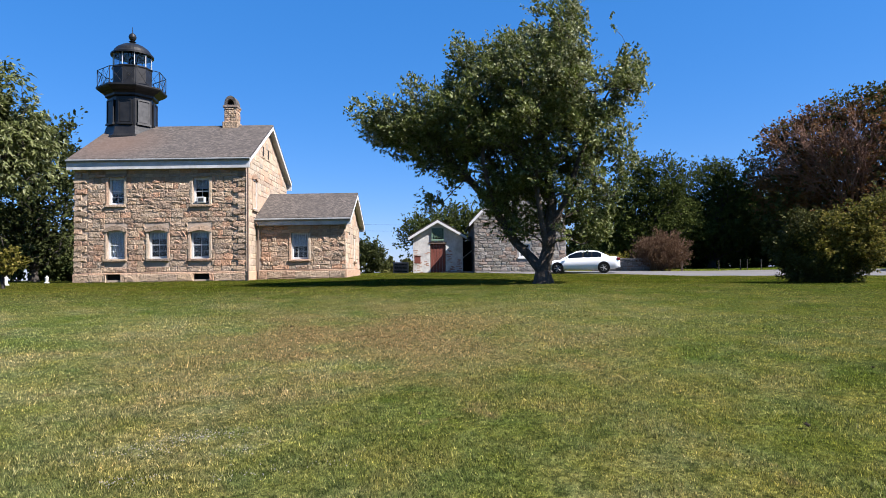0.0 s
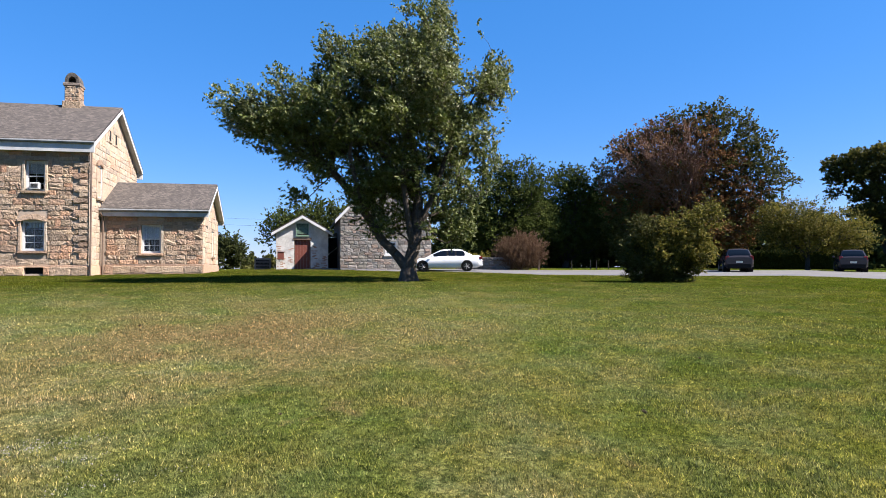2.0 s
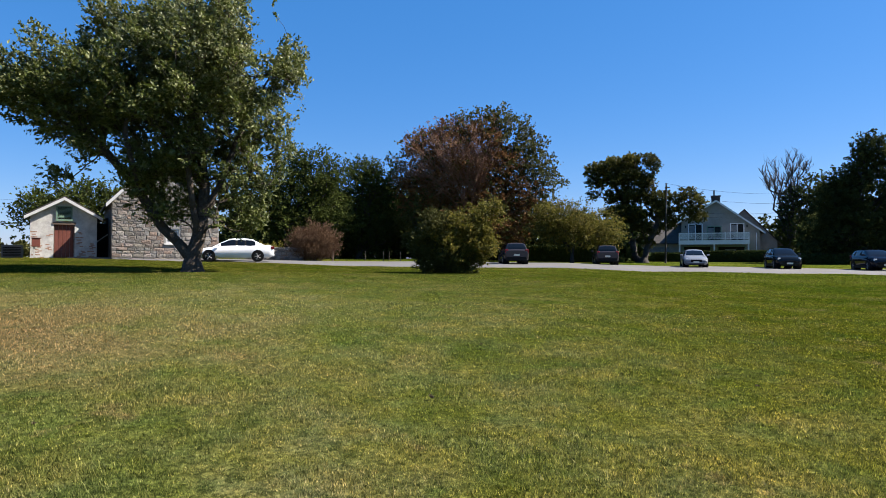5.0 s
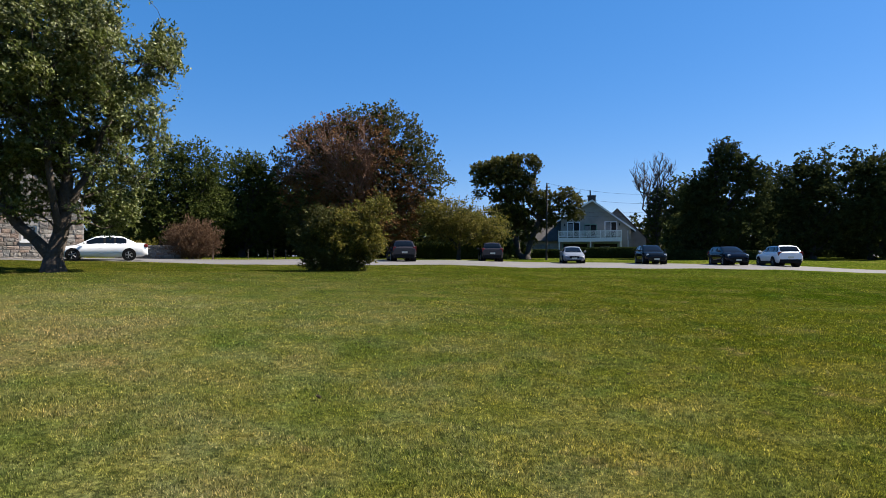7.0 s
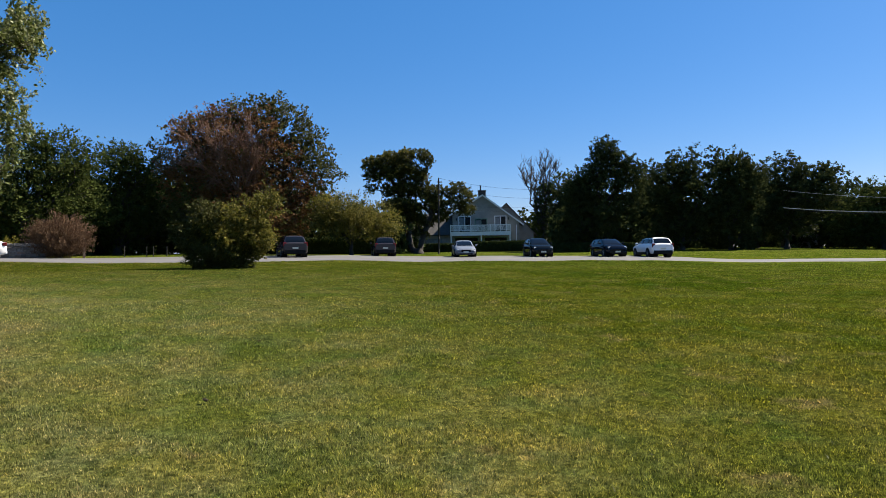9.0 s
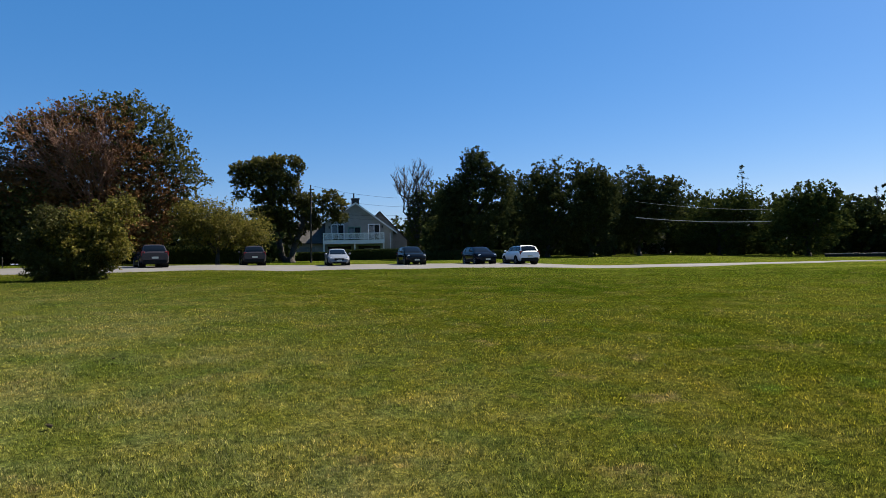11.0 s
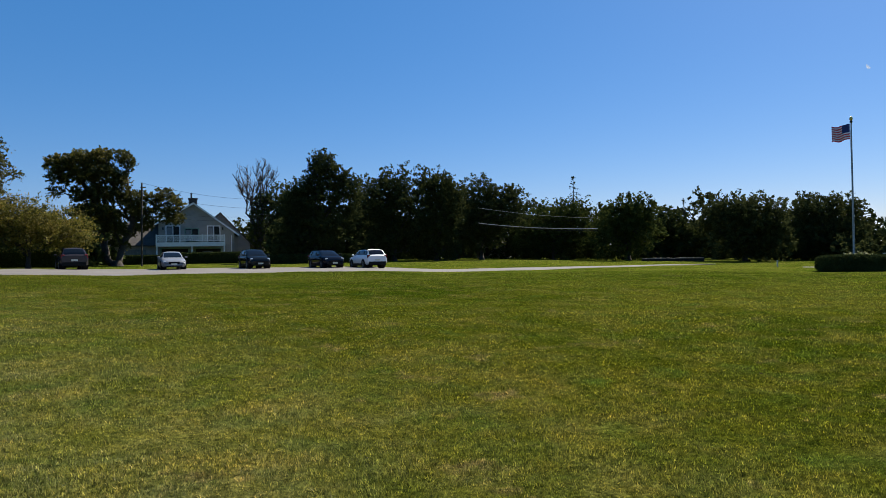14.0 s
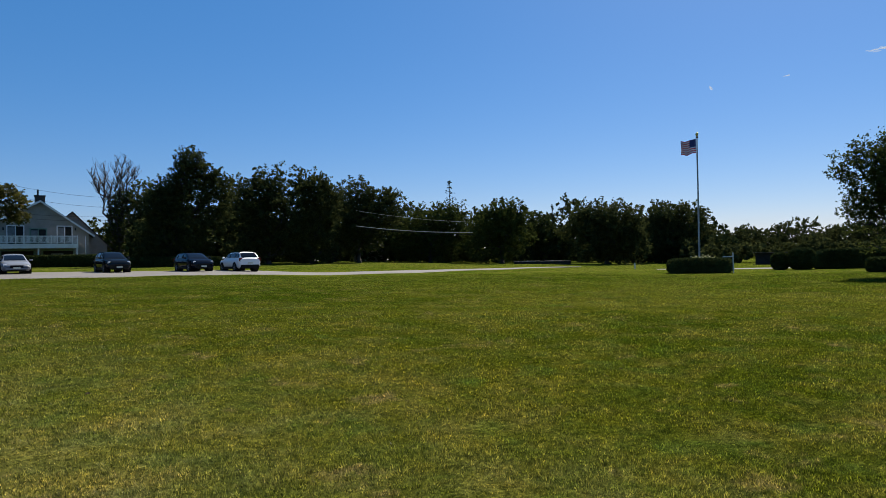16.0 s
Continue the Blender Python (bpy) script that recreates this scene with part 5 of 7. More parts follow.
def lantern_tower():
    """The black iron lantern tower that straddles the end of the ridge."""
    t = thing("lantern_tower", "black iron eight-sided lighthouse lantern on the roof", "lighthouse", pose(-18.86, 39.6, 9.22) @ Matrix.Diagonal((.865, .865, 1, 1)))
    tr = -radians(59)
    part("base", lathe(bmesh.new(), [(2.1, 0.2), (2.1, 0.85), (1.95, .9), (1.85, 1.0), (1.75, 1.25), (1.66, 1.55)], 8, turn=tr), IRON, t)
    part("flashing", lathe(bmesh.new(), [(2.25, 0.1), (2.2, 0.5), (2.1, 0.54)], 8, turn=tr), RUST, t, "rusty red flashing apron")
    part("drum", lathe(bmesh.new(), [(1.62, 1.5), (1.58, 3.3), (1.75, 3.38), (1.75, 3.5), (1.95, 3.62)], 8, turn=tr), IRON, t)
    # worn front-right panel; its paler grey also holds the sunlight on that side
    panel_grey = surf("worn_sunlit_panel", (0.012, 0.012, 0.013), (0.05, 0.05, 0.05), 4, 0.6)
    for k, mat in ((0, panel_grey), (-1, IRON), (-2, IRON), (1, IRON)):
        a = tr + (k + .5) * math.pi / 4
        R = 1.64 * math.cos(math.pi / 8)
        m = Matrix.Rotation(a, 4, "Z")
        p = part("window_panel", boxes((R - .03, R + .05, -.36, .36, 1.75, 3.05), bevel=.01), mat, t, "framed iron window panel")
        p.matrix_basis = m
        f = part("panel_frame", boxes((R, R + .09, -.44, -.36, 1.7, 3.12), (R, R + .09, .36, .44, 1.7, 3.12), (R, R + .1, -.36, .36, 3.05, 3.14), (R, R + .14, -.5, .5, 1.6, 1.72)), panel_grey if mat is panel_grey else IRON, p)
    part("gallery", lathe(bmesh.new(), [(1.6, 3.5), (2.0, 3.62), (2.25, 3.78), (2.32, 3.86), (2.32, 3.95), (1.2, 3.97)], 8, turn=tr), IRON, t, "projecting gallery floor")
    v = [Vector((2.22 * math.cos(tr + k * math.pi / 4), 2.22 * math.sin(tr + k * math.pi / 4), 3.95)) for k in range(8)]
    rail = part("railing", lathe(bmesh.new(), [(2.24, 4.93), (2.26, 4.96), (2.22, 4.98), (2.2, 4.94)], 8, turn=tr, close=False), IRON, t)
    up = Vector((0, 0, 1.0))
    for k in range(8):
        a, b = v[k], v[(k + 1) % 8]
        part("post", rod(bmesh.new(), a, a + up, .026, seg=6), IRON, rail)
        m = (a + b) / 2
        bm = bmesh.new()
        for p, q in ((a, m + up), (b, m + up), (a + up, m), (b + up, m), (m, m + up)):
            rod(bm, p, q, .013, seg=5)
        part("brace", bm, IRON, rail)
    part("parapet", lathe(bmesh.new(), [(1.3, 3.9), (1.3, 5.2), (1.36, 5.24), (1.36, 5.3), (1.2, 5.3)], 10, turn=tr), IRON, t)
    for k in range(10):
        a0, a1 = tr + k * math.pi / 5, tr + (k + 1) * math.pi / 5
        p, q = Vector((1.27 * math.cos(a0), 1.27 * math.sin(a0), 0)), Vector((1.27 * math.cos(a1), 1.27 * math.sin(a1), 0))
        part("mullion", rod(bmesh.new(), p + Vector((0, 0, 5.28)), p + Vector((0, 0, 6.12)), .032, seg=6), TRIMWORN, t, "pale painted glazing bar")
        bm = bmesh.new()
        prism(bm, [p + Vector((0, 0, 5.3)), q + Vector((0, 0, 5.3)), q + Vector((0, 0, 6.1)), p + Vector((0, 0, 6.1))], -(p + q).normalized() * .01)
        part("pane", bm, GLASS, t, "lantern glass pane")
    dome = part("dome", lathe(bmesh.new(), [(1.2, 6.05), (1.42, 6.07), (1.42, 6.16), (1.3, 6.22), (1.18, 6.42), (1.08, 6.53), (0.95, 6.62), (0.78, 6.72), (0.6, 6.8), (0.42, 6.86), (0.25, 6.9), (.2, 6.92)], 36), IRON, t, "domed black lantern roof")
    part("vent_ball", lathe(bmesh.new(), [(.2, 6.9), (.12, 6.98), (.24, 7.03), (.12, 7.08), (.2, 7.16), (.26, 7.28), (.26, 7.36), (.2, 7.48), (.1, 7.56), (.03, 7.6), (.012, 7.98)], 20), IRON, dome)
    part("lens", lathe(bmesh.new(), [(.25, 5.3), (.3, 5.5), (.3, 5.85), (.2, 6.0)], 12), DARK, t)
    return t


lantern_tower()


# ---- shed and barn ----
def shed():
    h = thing("white_shed", "small whitewashed brick shed with red plank door", "shed", pose(-0.16, 44.7, 1.64))
    W, top, apex = 1.72, 2.62, 3.62
    hole = [(-.54, .54, -.3, 2.08)]
    part("wall", pierced(bmesh.new(), -W, W, -.4, top, 0, .3, hole), WHITEWASH, h, "flaking whitewashed brick front")
    part("gable", prism(bmesh.new(), [(-W, 0, top), (W, 0, top), (0, 0, apex)], (0, .3, 0)), WHITEWASH, h)
    part("wall", boxes((-W, -W + .3, .3, 3.5, -.4, top), (W - .3, W, .3, 3.5, -.4, top), (-W + .3, W - .3, 3.2, 3.5, -.4, top)), WHITEWASH, h)
    bm = bmesh.new()
    for s in (-1, 1):
        prism(bm, [(s * (W + .28), -.3, top - .12), (s * (W + .28), 3.7, top - .12), (0, 3.7, apex + .04), (0, -.3, apex + .04)], (0, 0, .1))
    part("roof", bm, DARKROOF, h)
    for s in (-1, 1):
        bm = bmesh.new()
        prism(bm, [(s * (W + .3), -.33, top - .12), (0, -.33, apex + .06), (0, -.33, apex - .12), (s * (W + .3), -.33, top - .29)], (0, .05, 0))
        prism(bm, [(s * (W + .3), -.28, top - .24), (0, -.28, apex - .08), (0, -.28, apex - .13), (s * (W + .3), -.28, top - .29)], (0, .28, 0))
        part("bargeboard", bm, TRIM, h)
    d = part("door", boxes(*[(-.5 + k * .2, -.3 + k * .2 - .01, .1, .15, 0.0, 2.04) for k in range(5)], bevel=.008), REDDOOR, h, "dark red plank door")
    part("frame", boxes((-.6, -.5, .02, .14, 0, 2.1), (.5, .6, .02, .14, 0, 2.1), (-.6, .6, -.04, .14, 2.06, 2.2)), surf_pipe, d)
    v = part("vent", boxes((-.36, .36, -.03, -.004, 2.4, 3.12)), DARK, h, "green louvred gable vent")
    for k in range(9):
        s = part("slat", boxes((-.33, .33, -.035, .035, -.006, .006)), GREENPAINT, v)
        s.matrix_basis = pose(0, -.05, 2.47 + k * .072, 35, 0, 0)
    part("vent_frame", boxes((-.42, -.35, -.09, 0, 2.36, 3.16), (.35, .42, -.09, 0, 2.36, 3.16), (-.35, .35, -.09, 0, 3.1, 3.16), (-.45, .45, -.1, 0, 2.28, 2.37)), GREENPAINT, v)
    rng = random.Random(8)
    brick = surf("bare_brick", (0.24, 0.12, 0.08), (0.34, 0.22, 0.16), 4, 0.9)
    bm = bmesh.new()
    for k in range(60):
        x = rng.choice((-1.55, -1.3, .8, .95, 1.5, -.75)) + rng.gauss(0, .1)
        z = rng.uniform(.05, 1.7)
        z = round(z / .075) * .075
        if abs(x) > .62 and abs(x) < W - .1:
            part("brick", boxes((x - .1, x + .1, -.004, .02, z, z + .06)), brick, h)
    return h


shed()


def barn():
    h = thing("stone_barn", "grey fieldstone barn with steep gable and white trim", "barn", pose(5.1, 42.6, 1.58))
    W, top, apex, L = 2.85, 3.55, 6.55, 9.0
    hole = [(.1, .85, 1.05, 1.95)]
    f = part("wall", pierced(bmesh.new(), -W, W + .35, -.4, top, 0, .4, hole), GREYMORTAR, h, "rough grey fieldstone gable")
    part("wall", prism(bmesh.new(), [(-W, 0, top), (W, 0, top), (0, 0, apex)], (0, .4, 0)), GREYMORTAR, h)
    part("wall", boxes((-W, -W + .4, .4, L, -.4, top), (W - .4, W, .4, L, -.4, top), (-W + .4, W - .4, L - .4, L, -.4, top)), DARKROOF, h, "dark shingled side wall")
    bm = bmesh.new()
    for s in (-1, 1):
        prism(bm, [(s * (W + .3), -.2, top - .25), (s * (W + .3), L + .2, top - .25), (0, L + .2, apex + .08), (0, -.2, apex + .08)], (0, 0, .1))
    part("roof", bm, DARKROOF, h)
    for s in (-1, 1):
        part("bargeboard", prism(bmesh.new(), [(s * (W + .32), -.24, top - .22), (0, -.24, apex + .12), (0, -.24, apex - .1), (s * (W + .32), -.24, top - .44)], (0, .06, 0)), TRIM, h)
    lay(f, FIELD, -W, W + .35, 0.0, top, lambda u, z: pose(u, 0, z), [(0, .95, .95, 2.1)], course=(.1, .26), length=(.16, .62), depth=.035, gap=.012, seed=11)
    lay(f, FIELD, -W, W, top, apex, lambda u, z: pose(u, 0, z), (), course=(.1, .26), length=(.16, .62), depth=.035, gap=.012, seed=12, keep=lambda u, z, a, b: z + b < apex - .1 - (abs(u) + a) * (apex - top) / W)
    w = part("window", boxes((.1, .2, .05, .15, 1.05, 1.95), (.75, .85, .05, .15, 1.05, 1.95), (.2, .75, .05, .15, 1.05, 1.15), (.2, .75, .05, .15, 1.85, 1.95)), TRIM, h)
    part("pane", boxes((.2, .75, .09, .1, 1.15, 1.85)), GLASS, w)
    part("sill", boxes((0, .95, -.1, .15, .95, 1.05), bevel=.01), TRIM, w)
    return h


barn()
ln = thing("lean_to", "dark weathered lean-to between shed and barn", "shed", pose(2.0, 46.6, 1.64))
part("wall", boxes((-.5, .6, 0, 2.5, -.3, 2.3)), DARK, ln)
part("roof", prism(bmesh.new(), [(-.6, -.15, 2.3), (.6, -.15, 2.7), (.6, 2.6, 2.7), (-.6, 2.6, 2.3)], (0, 0, .1)), DARKROOF, ln)
part("stair_rail", prism(bmesh.new(), [(-.45, -.1, 1.0), (.25, -.1, 1.55), (.25, -.1, 1.65), (-.45, -.1, 1.1)], (0, .05, 0)), TRIM, ln)
ac = thing("utility_cabinet", "low grey metal utility cabinet beside the shed", "cabinet", pose(-2.9, 47.5, 1.66))
part("body", boxes((-.55, .55, -.4, .4, -.05, .85), bevel=.02), surf("grey_metal", (.10, .10, .10), (.15, .15, .15), 4, .6), ac)
for k in range(6):
    part("louvre", boxes((-.45, .45, -.42, -.4, .15 + k * .1, .2 + k * .1)), DARK, ac)
fb = thing("notice_box", "small red-brown box on a post by the shed", "box", pose(-1.57, 44.35, 1.62))
part("post", boxes((-.14, -.04, -.05, .05, -.1, .74)), WHITEWASH, fb)
part("box", boxes((-.21, .21, -.12, .12, .74, 1.22), bevel=.015), REDDOOR, fb)
part("lid", boxes((-.24, .24, -.15, .14, 1.22, 1.26), bevel=.01), REDDOOR, fb)


# ---- stone wall, post, stakes ----
def stone_wall():
    w = thing("stone_wall", "low dry-laid grey stone wall beside the drive", "wall", polar(-16.4, 46.5, 4))
    core = part("core", boxes((-2.6, 1.3, 0, .5, -.2, .85)), GREYMORTAR, w)
    lay(core, FIELD, -2.6, 1.3, 0, .88, lambda u, z: pose(u, 0, z), course=(.1, .2), length=(.25, .6), depth=.07, seed=14)
    lay(core, FIELD, 0, .5, 0, .88, lambda u, z: pose(1.3, u, z, 0, 0, 90), course=(.12, .2), length=(.25, .5), depth=.05, seed=15)
    for k in range(7):
        part("capstone", boxes((-2.62 + k * .56, -2.1 + k * .56, -.06, .56, .85, .95), bevel=.02), GREY, core)
    return w


stone_wall()
p = thing("marker_post", "brown wooden post with a white cap light", "post", polar(-20.5, 46.8))
part("shaft", boxes((-.06, .06, -.06, .06, -.2, 1.1), bevel=.01), WOODPOST, p)
part("cap", boxes((-.09, .09, -.09, .09, 1.1, 1.26), bevel=.02), DARK, p)
part("lens", lathe(bmesh.new(), [(.05, 1.26), (.06, 1.3), (.03, 1.34)], 10), TRIM, p)
for az in (-23.3, -24.9, -25.4, -26.4):
    s = thing("wooden_stake", "short weathered wooden stake at the wood's edge", "stake", polar(az, 51), group="stakes at the wood's edge")
    part("shaft", rod(bmesh.new(), (0, 0, -.1), (.01, 0, .75), .035, .03, 6), BARK, s)


# ---- hedges and flowers ----
def hedge(name, label, m, L, Wd, H, count, material, leaf=.09, seed=1, rounded=.25, power=5):
    """A clipped hedge: a dark inner mass under a skin of small leaves with a slightly uneven face."""
    rng = np.random.default_rng(seed)
    t = thing(name, label, "hedge", m)
    bm = boxes((-L / 2 + .12, L / 2 - .12, -Wd / 2 + .12, Wd / 2 - .12, -.15, H - .12), bevel=min(rounded, Wd * .3))
    part("core", bm, L_HEDGE, t)
    d = rng.uniform(-1, 1, (count, 3))
    face = rng.choice(3, count, p=np.array([Wd * H, L * H * 1.3, L * Wd]) / (Wd * H + L * H * 1.3 + L * Wd))
    d[np.arange(count), face] = np.sign(d[np.arange(count), face])
    # round off the edges
    p4 = (np.abs(d) ** power).sum(1) ** (1 / power)
    d = d / p4[:, None] * rng.uniform(.9, 1.04, count)[:, None]
    pts = np.stack([d[:, 0] * L / 2, d[:, 1] * Wd / 2, H / 2 + d[:, 2] * H / 2], 1)
    pts[:, 2] = np.maximum(pts[:, 2], .03)
    leaf_object("foliage", pts, leaf * 1.15, material, t, rng, 0.0, slim=.5, flat=True)
    return t


hedge("flagpole_hedge", "clipped oval evergreen hedge round the flagpole", polar(-106.55, 48), 4.1, 3.2, 1.02, 14000, L_HEDGE, .09, 1)
hedge("clipped_bush", "clipped rounded bush beside the drive", polar(-112.45, 54.5), 1.25, 1.2, 1.3, 4000, L_HEDGE, .1, 2, .5, 2.6)
hedge("clipped_bush", "clipped rounded bush beside the drive", polar(-113.95, 54), 1.75, 1.6, 1.6, 6000, L_HEDGE, .1, 3, .6, 2.8)
hedge("clipped_hedge", "long clipped dark hedge along the drive", polar(-120.0, 55.5, -4), 10.5, 1.6, 1.42, 24000, L_HEDGE, .1, 4)
hedge("clipped_bush", "low clipped bush under the spreading tree", polar(-119.65, 45), 2.4, 1.4, .85, 5000, L_HEDGE, .09, 5)
hedge("garden_hedge", "low clipped hedge before the gabled house", polar(-47.85, 77, 0), 9.0, 1.0, 1.0, 12000, L_HEDGE, .12, 6)
hedge("garden_hedge", "low clipped hedge before the gabled house", polar(-54.85, 78, 0), 9.6, 1.0, 1.25, 13000, L_HEDGE, .12, 7)
hedge("clipped_hedge", "dark hedge behind parked cars", polar(-41.05, 64, 0), 9.0, 1.2, 1.6, 12000, L_HEDGE, .13, 8)
hedge("clipped_hedge", "dark hedge along the woodland edge", polar(-62.55, 74, 0), 10.0, 1.2, 1.0, 12000, L_HEDGE, .13, 9)
tree("flower_clump", "pale yellow flowering clump behind the stone wall", "flowers", -15.2, 48, [(-.3, .9, .7, .35), (.6, .85, .5, .3)], 1500, .12, L_YELLOW, trunk=.03, per=20, seed=60)


tree("flower_clump", "pale grassy tuft growing out of the flagpole hedge", "flowers", -106.9, 47.6, [(-.2, 1.02, .5, .14), (.5, 1.0, .4, .12)], 900, .1, L_PALE, trunk=.02, per=15, seed=61)


# ---- flagpole ----
def flagpole():
    t = thing("flagpole", "tall white flagpole with a waving striped flag", "flagpole", polar(-106.55, 48, dz=-.16))
    part("pole", rod(bmesh.new(), (0, 0, -.2), (.06, 0, 9.62), .075, .035, 14), surf("pole_paint", (.20, .20, .20), (.27, .27, .27), 2, .5, bump=.05), t)
    part("finial", lathe(bmesh.new(), [(.03, 9.6), (.05, 9.64), (.1, 9.72), (.1, 9.78), (.05, 9.86), (.01, 9.88)], 12, at=(.06, 0, 0)), plain("gilt", (.5, .35, .1), .3, 1), t)
    part("truck", lathe(bmesh.new(), [(.07, 9.5), (.09, 9.54), (.07, 9.6)], 12, at=(.06, 0, 0)), IRON, t)
    bm = bmesh.new()
    cols, rows, Lf, Hf = 26, 13, 1.3, .98
    mats = [plain("flag_red", (.62, .02, .035), .8), plain("flag_white", (.75, .75, .75), .8), plain("flag_blue", (.02, .035, .14), .8)]
    grid = []
    for i in range(cols + 1):
        s = i / cols
        col = []
        for j in range(rows + 1):
            z = 9.45 - Hf * j / rows
            col.append(bm.verts.new((-.02 - Lf * s * .76, .17 * math.sin(s * 10 + j * .16) * (s ** .5) + .4 * s, z - .1 * s + .07 * math.sin(s * 7 + 1) * s)))
        grid.append(col)
    for i in range(cols):
        for j in range(rows):
            f = bm.faces.new((grid[i][j], grid[i][j + 1], grid[i + 1][j + 1], grid[i + 1][j]))
            f.material_index = 2 if (i < cols * .4 and j < 7) else (j % 2)
            f.smooth = True
    part("flag", bm, mats, t, "red, white and blue striped flag")
    bm = bmesh.new()
    rod(bm, (.0, -.1, 1.2), (.0, -.07, 9.4), .012, seg=5)
    part("halyard", bm, TRIM, t)
    return t


flagpole()
sp = thing("sign_post", "white wooden post with a short arm by the hedge", "post", polar(-109.1, 46.6))
part("post", boxes((-.04, .04, -.04, .04, -.1, 1.28), bevel=.01), TRIM, sp)
part("arm", boxes((-.62, -.04, -.03, .03, 1.06, 1.12)), TRIM, sp)
part("cap", lathe(bmesh.new(), [(.06, 1.28), (.06, 1.32), (.01, 1.38)], 4, turn=math.pi / 4), TRIM, sp)


# ---- gabled house ----
def gabled_house():
    h = thing("gabled_house", "pale shingled gable house with white balcony and green trim", "house", polar(-52.93, 92))
    A = [(-4.05, 0, -.4), (5.4, 0, -.4), (5.4, 0, 3.95), (.25, 0, 7.8), (-4.05, 0, 5.25)]
    part("wall", prism(bmesh.new(), A, (0, 8, 0)), SHADEWALL, h, "pale painted shingle walls")
    for k in range(24):
        z = .1 + k * .3
        xr = 5.4 if z < 3.95 else 5.4 - (z - 3.95) * 5.15 / 3.85
        xl = -4.05 if z < 5.25 else -4.05 + (z - 5.25) * 4.3 / 2.55
        if xr - xl > .4:
            part("shingle_course", boxes((xl + .02, xr - .02, -.025, 0, z, z + .28)), SHADEWALL, h)
    bm = bmesh.new()
    for p, q in (((-4.5, 5.0), (.25, 7.82)), ((6.0, 3.55), (.25, 7.82))):
        prism(bm, [(p[0], -.4, p[1]), (q[0], -.4, q[1]), (q[0], 8.2, q[1]), (p[0], 8.2, p[1])], (0, 0, .14))
    roof = part("roof", bm, DARKROOF, h, "dark shingled roof")
    for p, q in (((-4.5, 5.0), (.25, 7.82)), ((6.0, 3.55), (.25, 7.82))):
        part("bargeboard", prism(bmesh.new(), [(p[0], -.44, p[1] + .14), (q[0], -.44, q[1] + .14), (q[0], -.44, q[1] - .12), (p[0], -.44, p[1] - .12)], (0, .05, 0)), WHITE, roof)
    part("chimney", boxes((-.35, .75, 2.0, 3.0, 6.8, 8.75), (-.42, .82, 1.93, 3.07, 8.6, 8.75)), DARKROOF, h)
    part("chimney_pot", rod(bmesh.new(), (0, 2.5, 8.7), (0, 2.5, 9.5), .1), IRON, h)
    # second gable behind
    part("wall", prism(bmesh.new(), [(1.0, 4.0, -.4), (7.7, 4.0, -.4), (7.7, 4.0, 2.6), (3.75, 4.0, 6.8), (1.0, 4.0, 4.4)], (0, 6, 0)), SHADEWALL, h)
    bm = bmesh.new()
    for p, q in (((8.3, 2.0), (3.75, 6.85)), ((.8, 4.2), (3.75, 6.85))):
        prism(bm, [(p[0], 3.6, p[1]), (q[0], 3.6, q[1]), (q[0], 10.2, q[1]), (p[0], 10.2, p[1])], (0, 0, .13))
    part("roof", bm, DARKROOF, h)
    # low side wing
    part("wall", boxes((-13.0, -4.06, .6, 6, -.4, 2.35)), SHADEWALL, h)
    part("roof", prism(bmesh.new(), [(-13.3, .2, 2.2), (-4.07, .2, 2.2), (-4.07, 4.2, 5.4), (-13.3, 4.2, 5.4)], (0, 0, .14)), DARKROOF, h)
    part("garage_door", boxes((-10.9, -9.0, .56, .6, .0, 1.95), (-8.3, -5.6, .56, .6, .4, 1.8)), TRIMGREY, h)
    # balcony
    b = part("balcony", boxes((-4.3, 4.1, -1.7, -.03, 2.45, 2.62), bevel=.01), SHADEWALL, h, "white railed balcony on posts")
    part("fascia", boxes((-4.32, 4.12, -1.76, -1.7, 2.1, 2.64)), WHITE, b)
    part("rail", boxes((-4.3, 4.1, -1.72, -1.62, 3.5, 3.6), (-4.3, 4.1, -1.7, -1.64, 2.78, 2.84)), WHITE, b)
    for k in range(70):
        x = -4.22 + k * .119
        part("baluster", boxes((x, x + .06, -1.69, -1.645, 2.84, 3.5)), WHITE, b)
    for x in (-4.25, -1.45, 1.3, 4.05):
        part("rail_post", boxes((x - .06, x + .06, -1.73, -1.61, 2.62, 3.65)), WHITE, b)
    for x in (-4.2, .0, 4.0):
        part("post", boxes((x - .09, x + .09, -1.7, -1.52, -.2, 2.2)), WHITE, h)
    for x0, x1, z1, m in ((-3.2, -1.4, 4.9, WHITE), (1.9, 3.6, 4.9, WHITE), (-.9, .9, 4.55, GREENPAINT)):
        d = part("window", boxes((x0, x0 + .12, -.09, 0, 2.7, z1), (x1 - .12, x1, -.09, 0, 2.7, z1), (x0 + .12, x1 - .12, -.09, 0, z1 - .12, z1), ((x0 + x1) / 2 - .05, (x0 + x1) / 2 + .05, -.09, 0, 2.7, z1)), m, h)
        part("pane", boxes((x0 + .12, x1 - .12, -.05, -.03, 2.7, z1 - .12)), DARK, d)
        part("blind", boxes((x0 + .14, (x0 + x1) / 2 - .06, -.065, -.052, 3.3, z1 - .25)), TRIMGREY, d)
    for x0, x1 in ((-3.9, -.3), (.3, 3.8)):
        d = part("window", boxes((x0, x1, -.06, 0, .1, 2.0)), GREENPAINT, h, "green-trimmed glazed porch")
        part("pane", boxes((x0 + .2, x1 - .2, -.08, -.06, .4, 1.8)), DARK, d)
    part("blind", boxes((1.3, 2.6, -.1, -.085, .9, 1.5)), TRIMGREY, h)
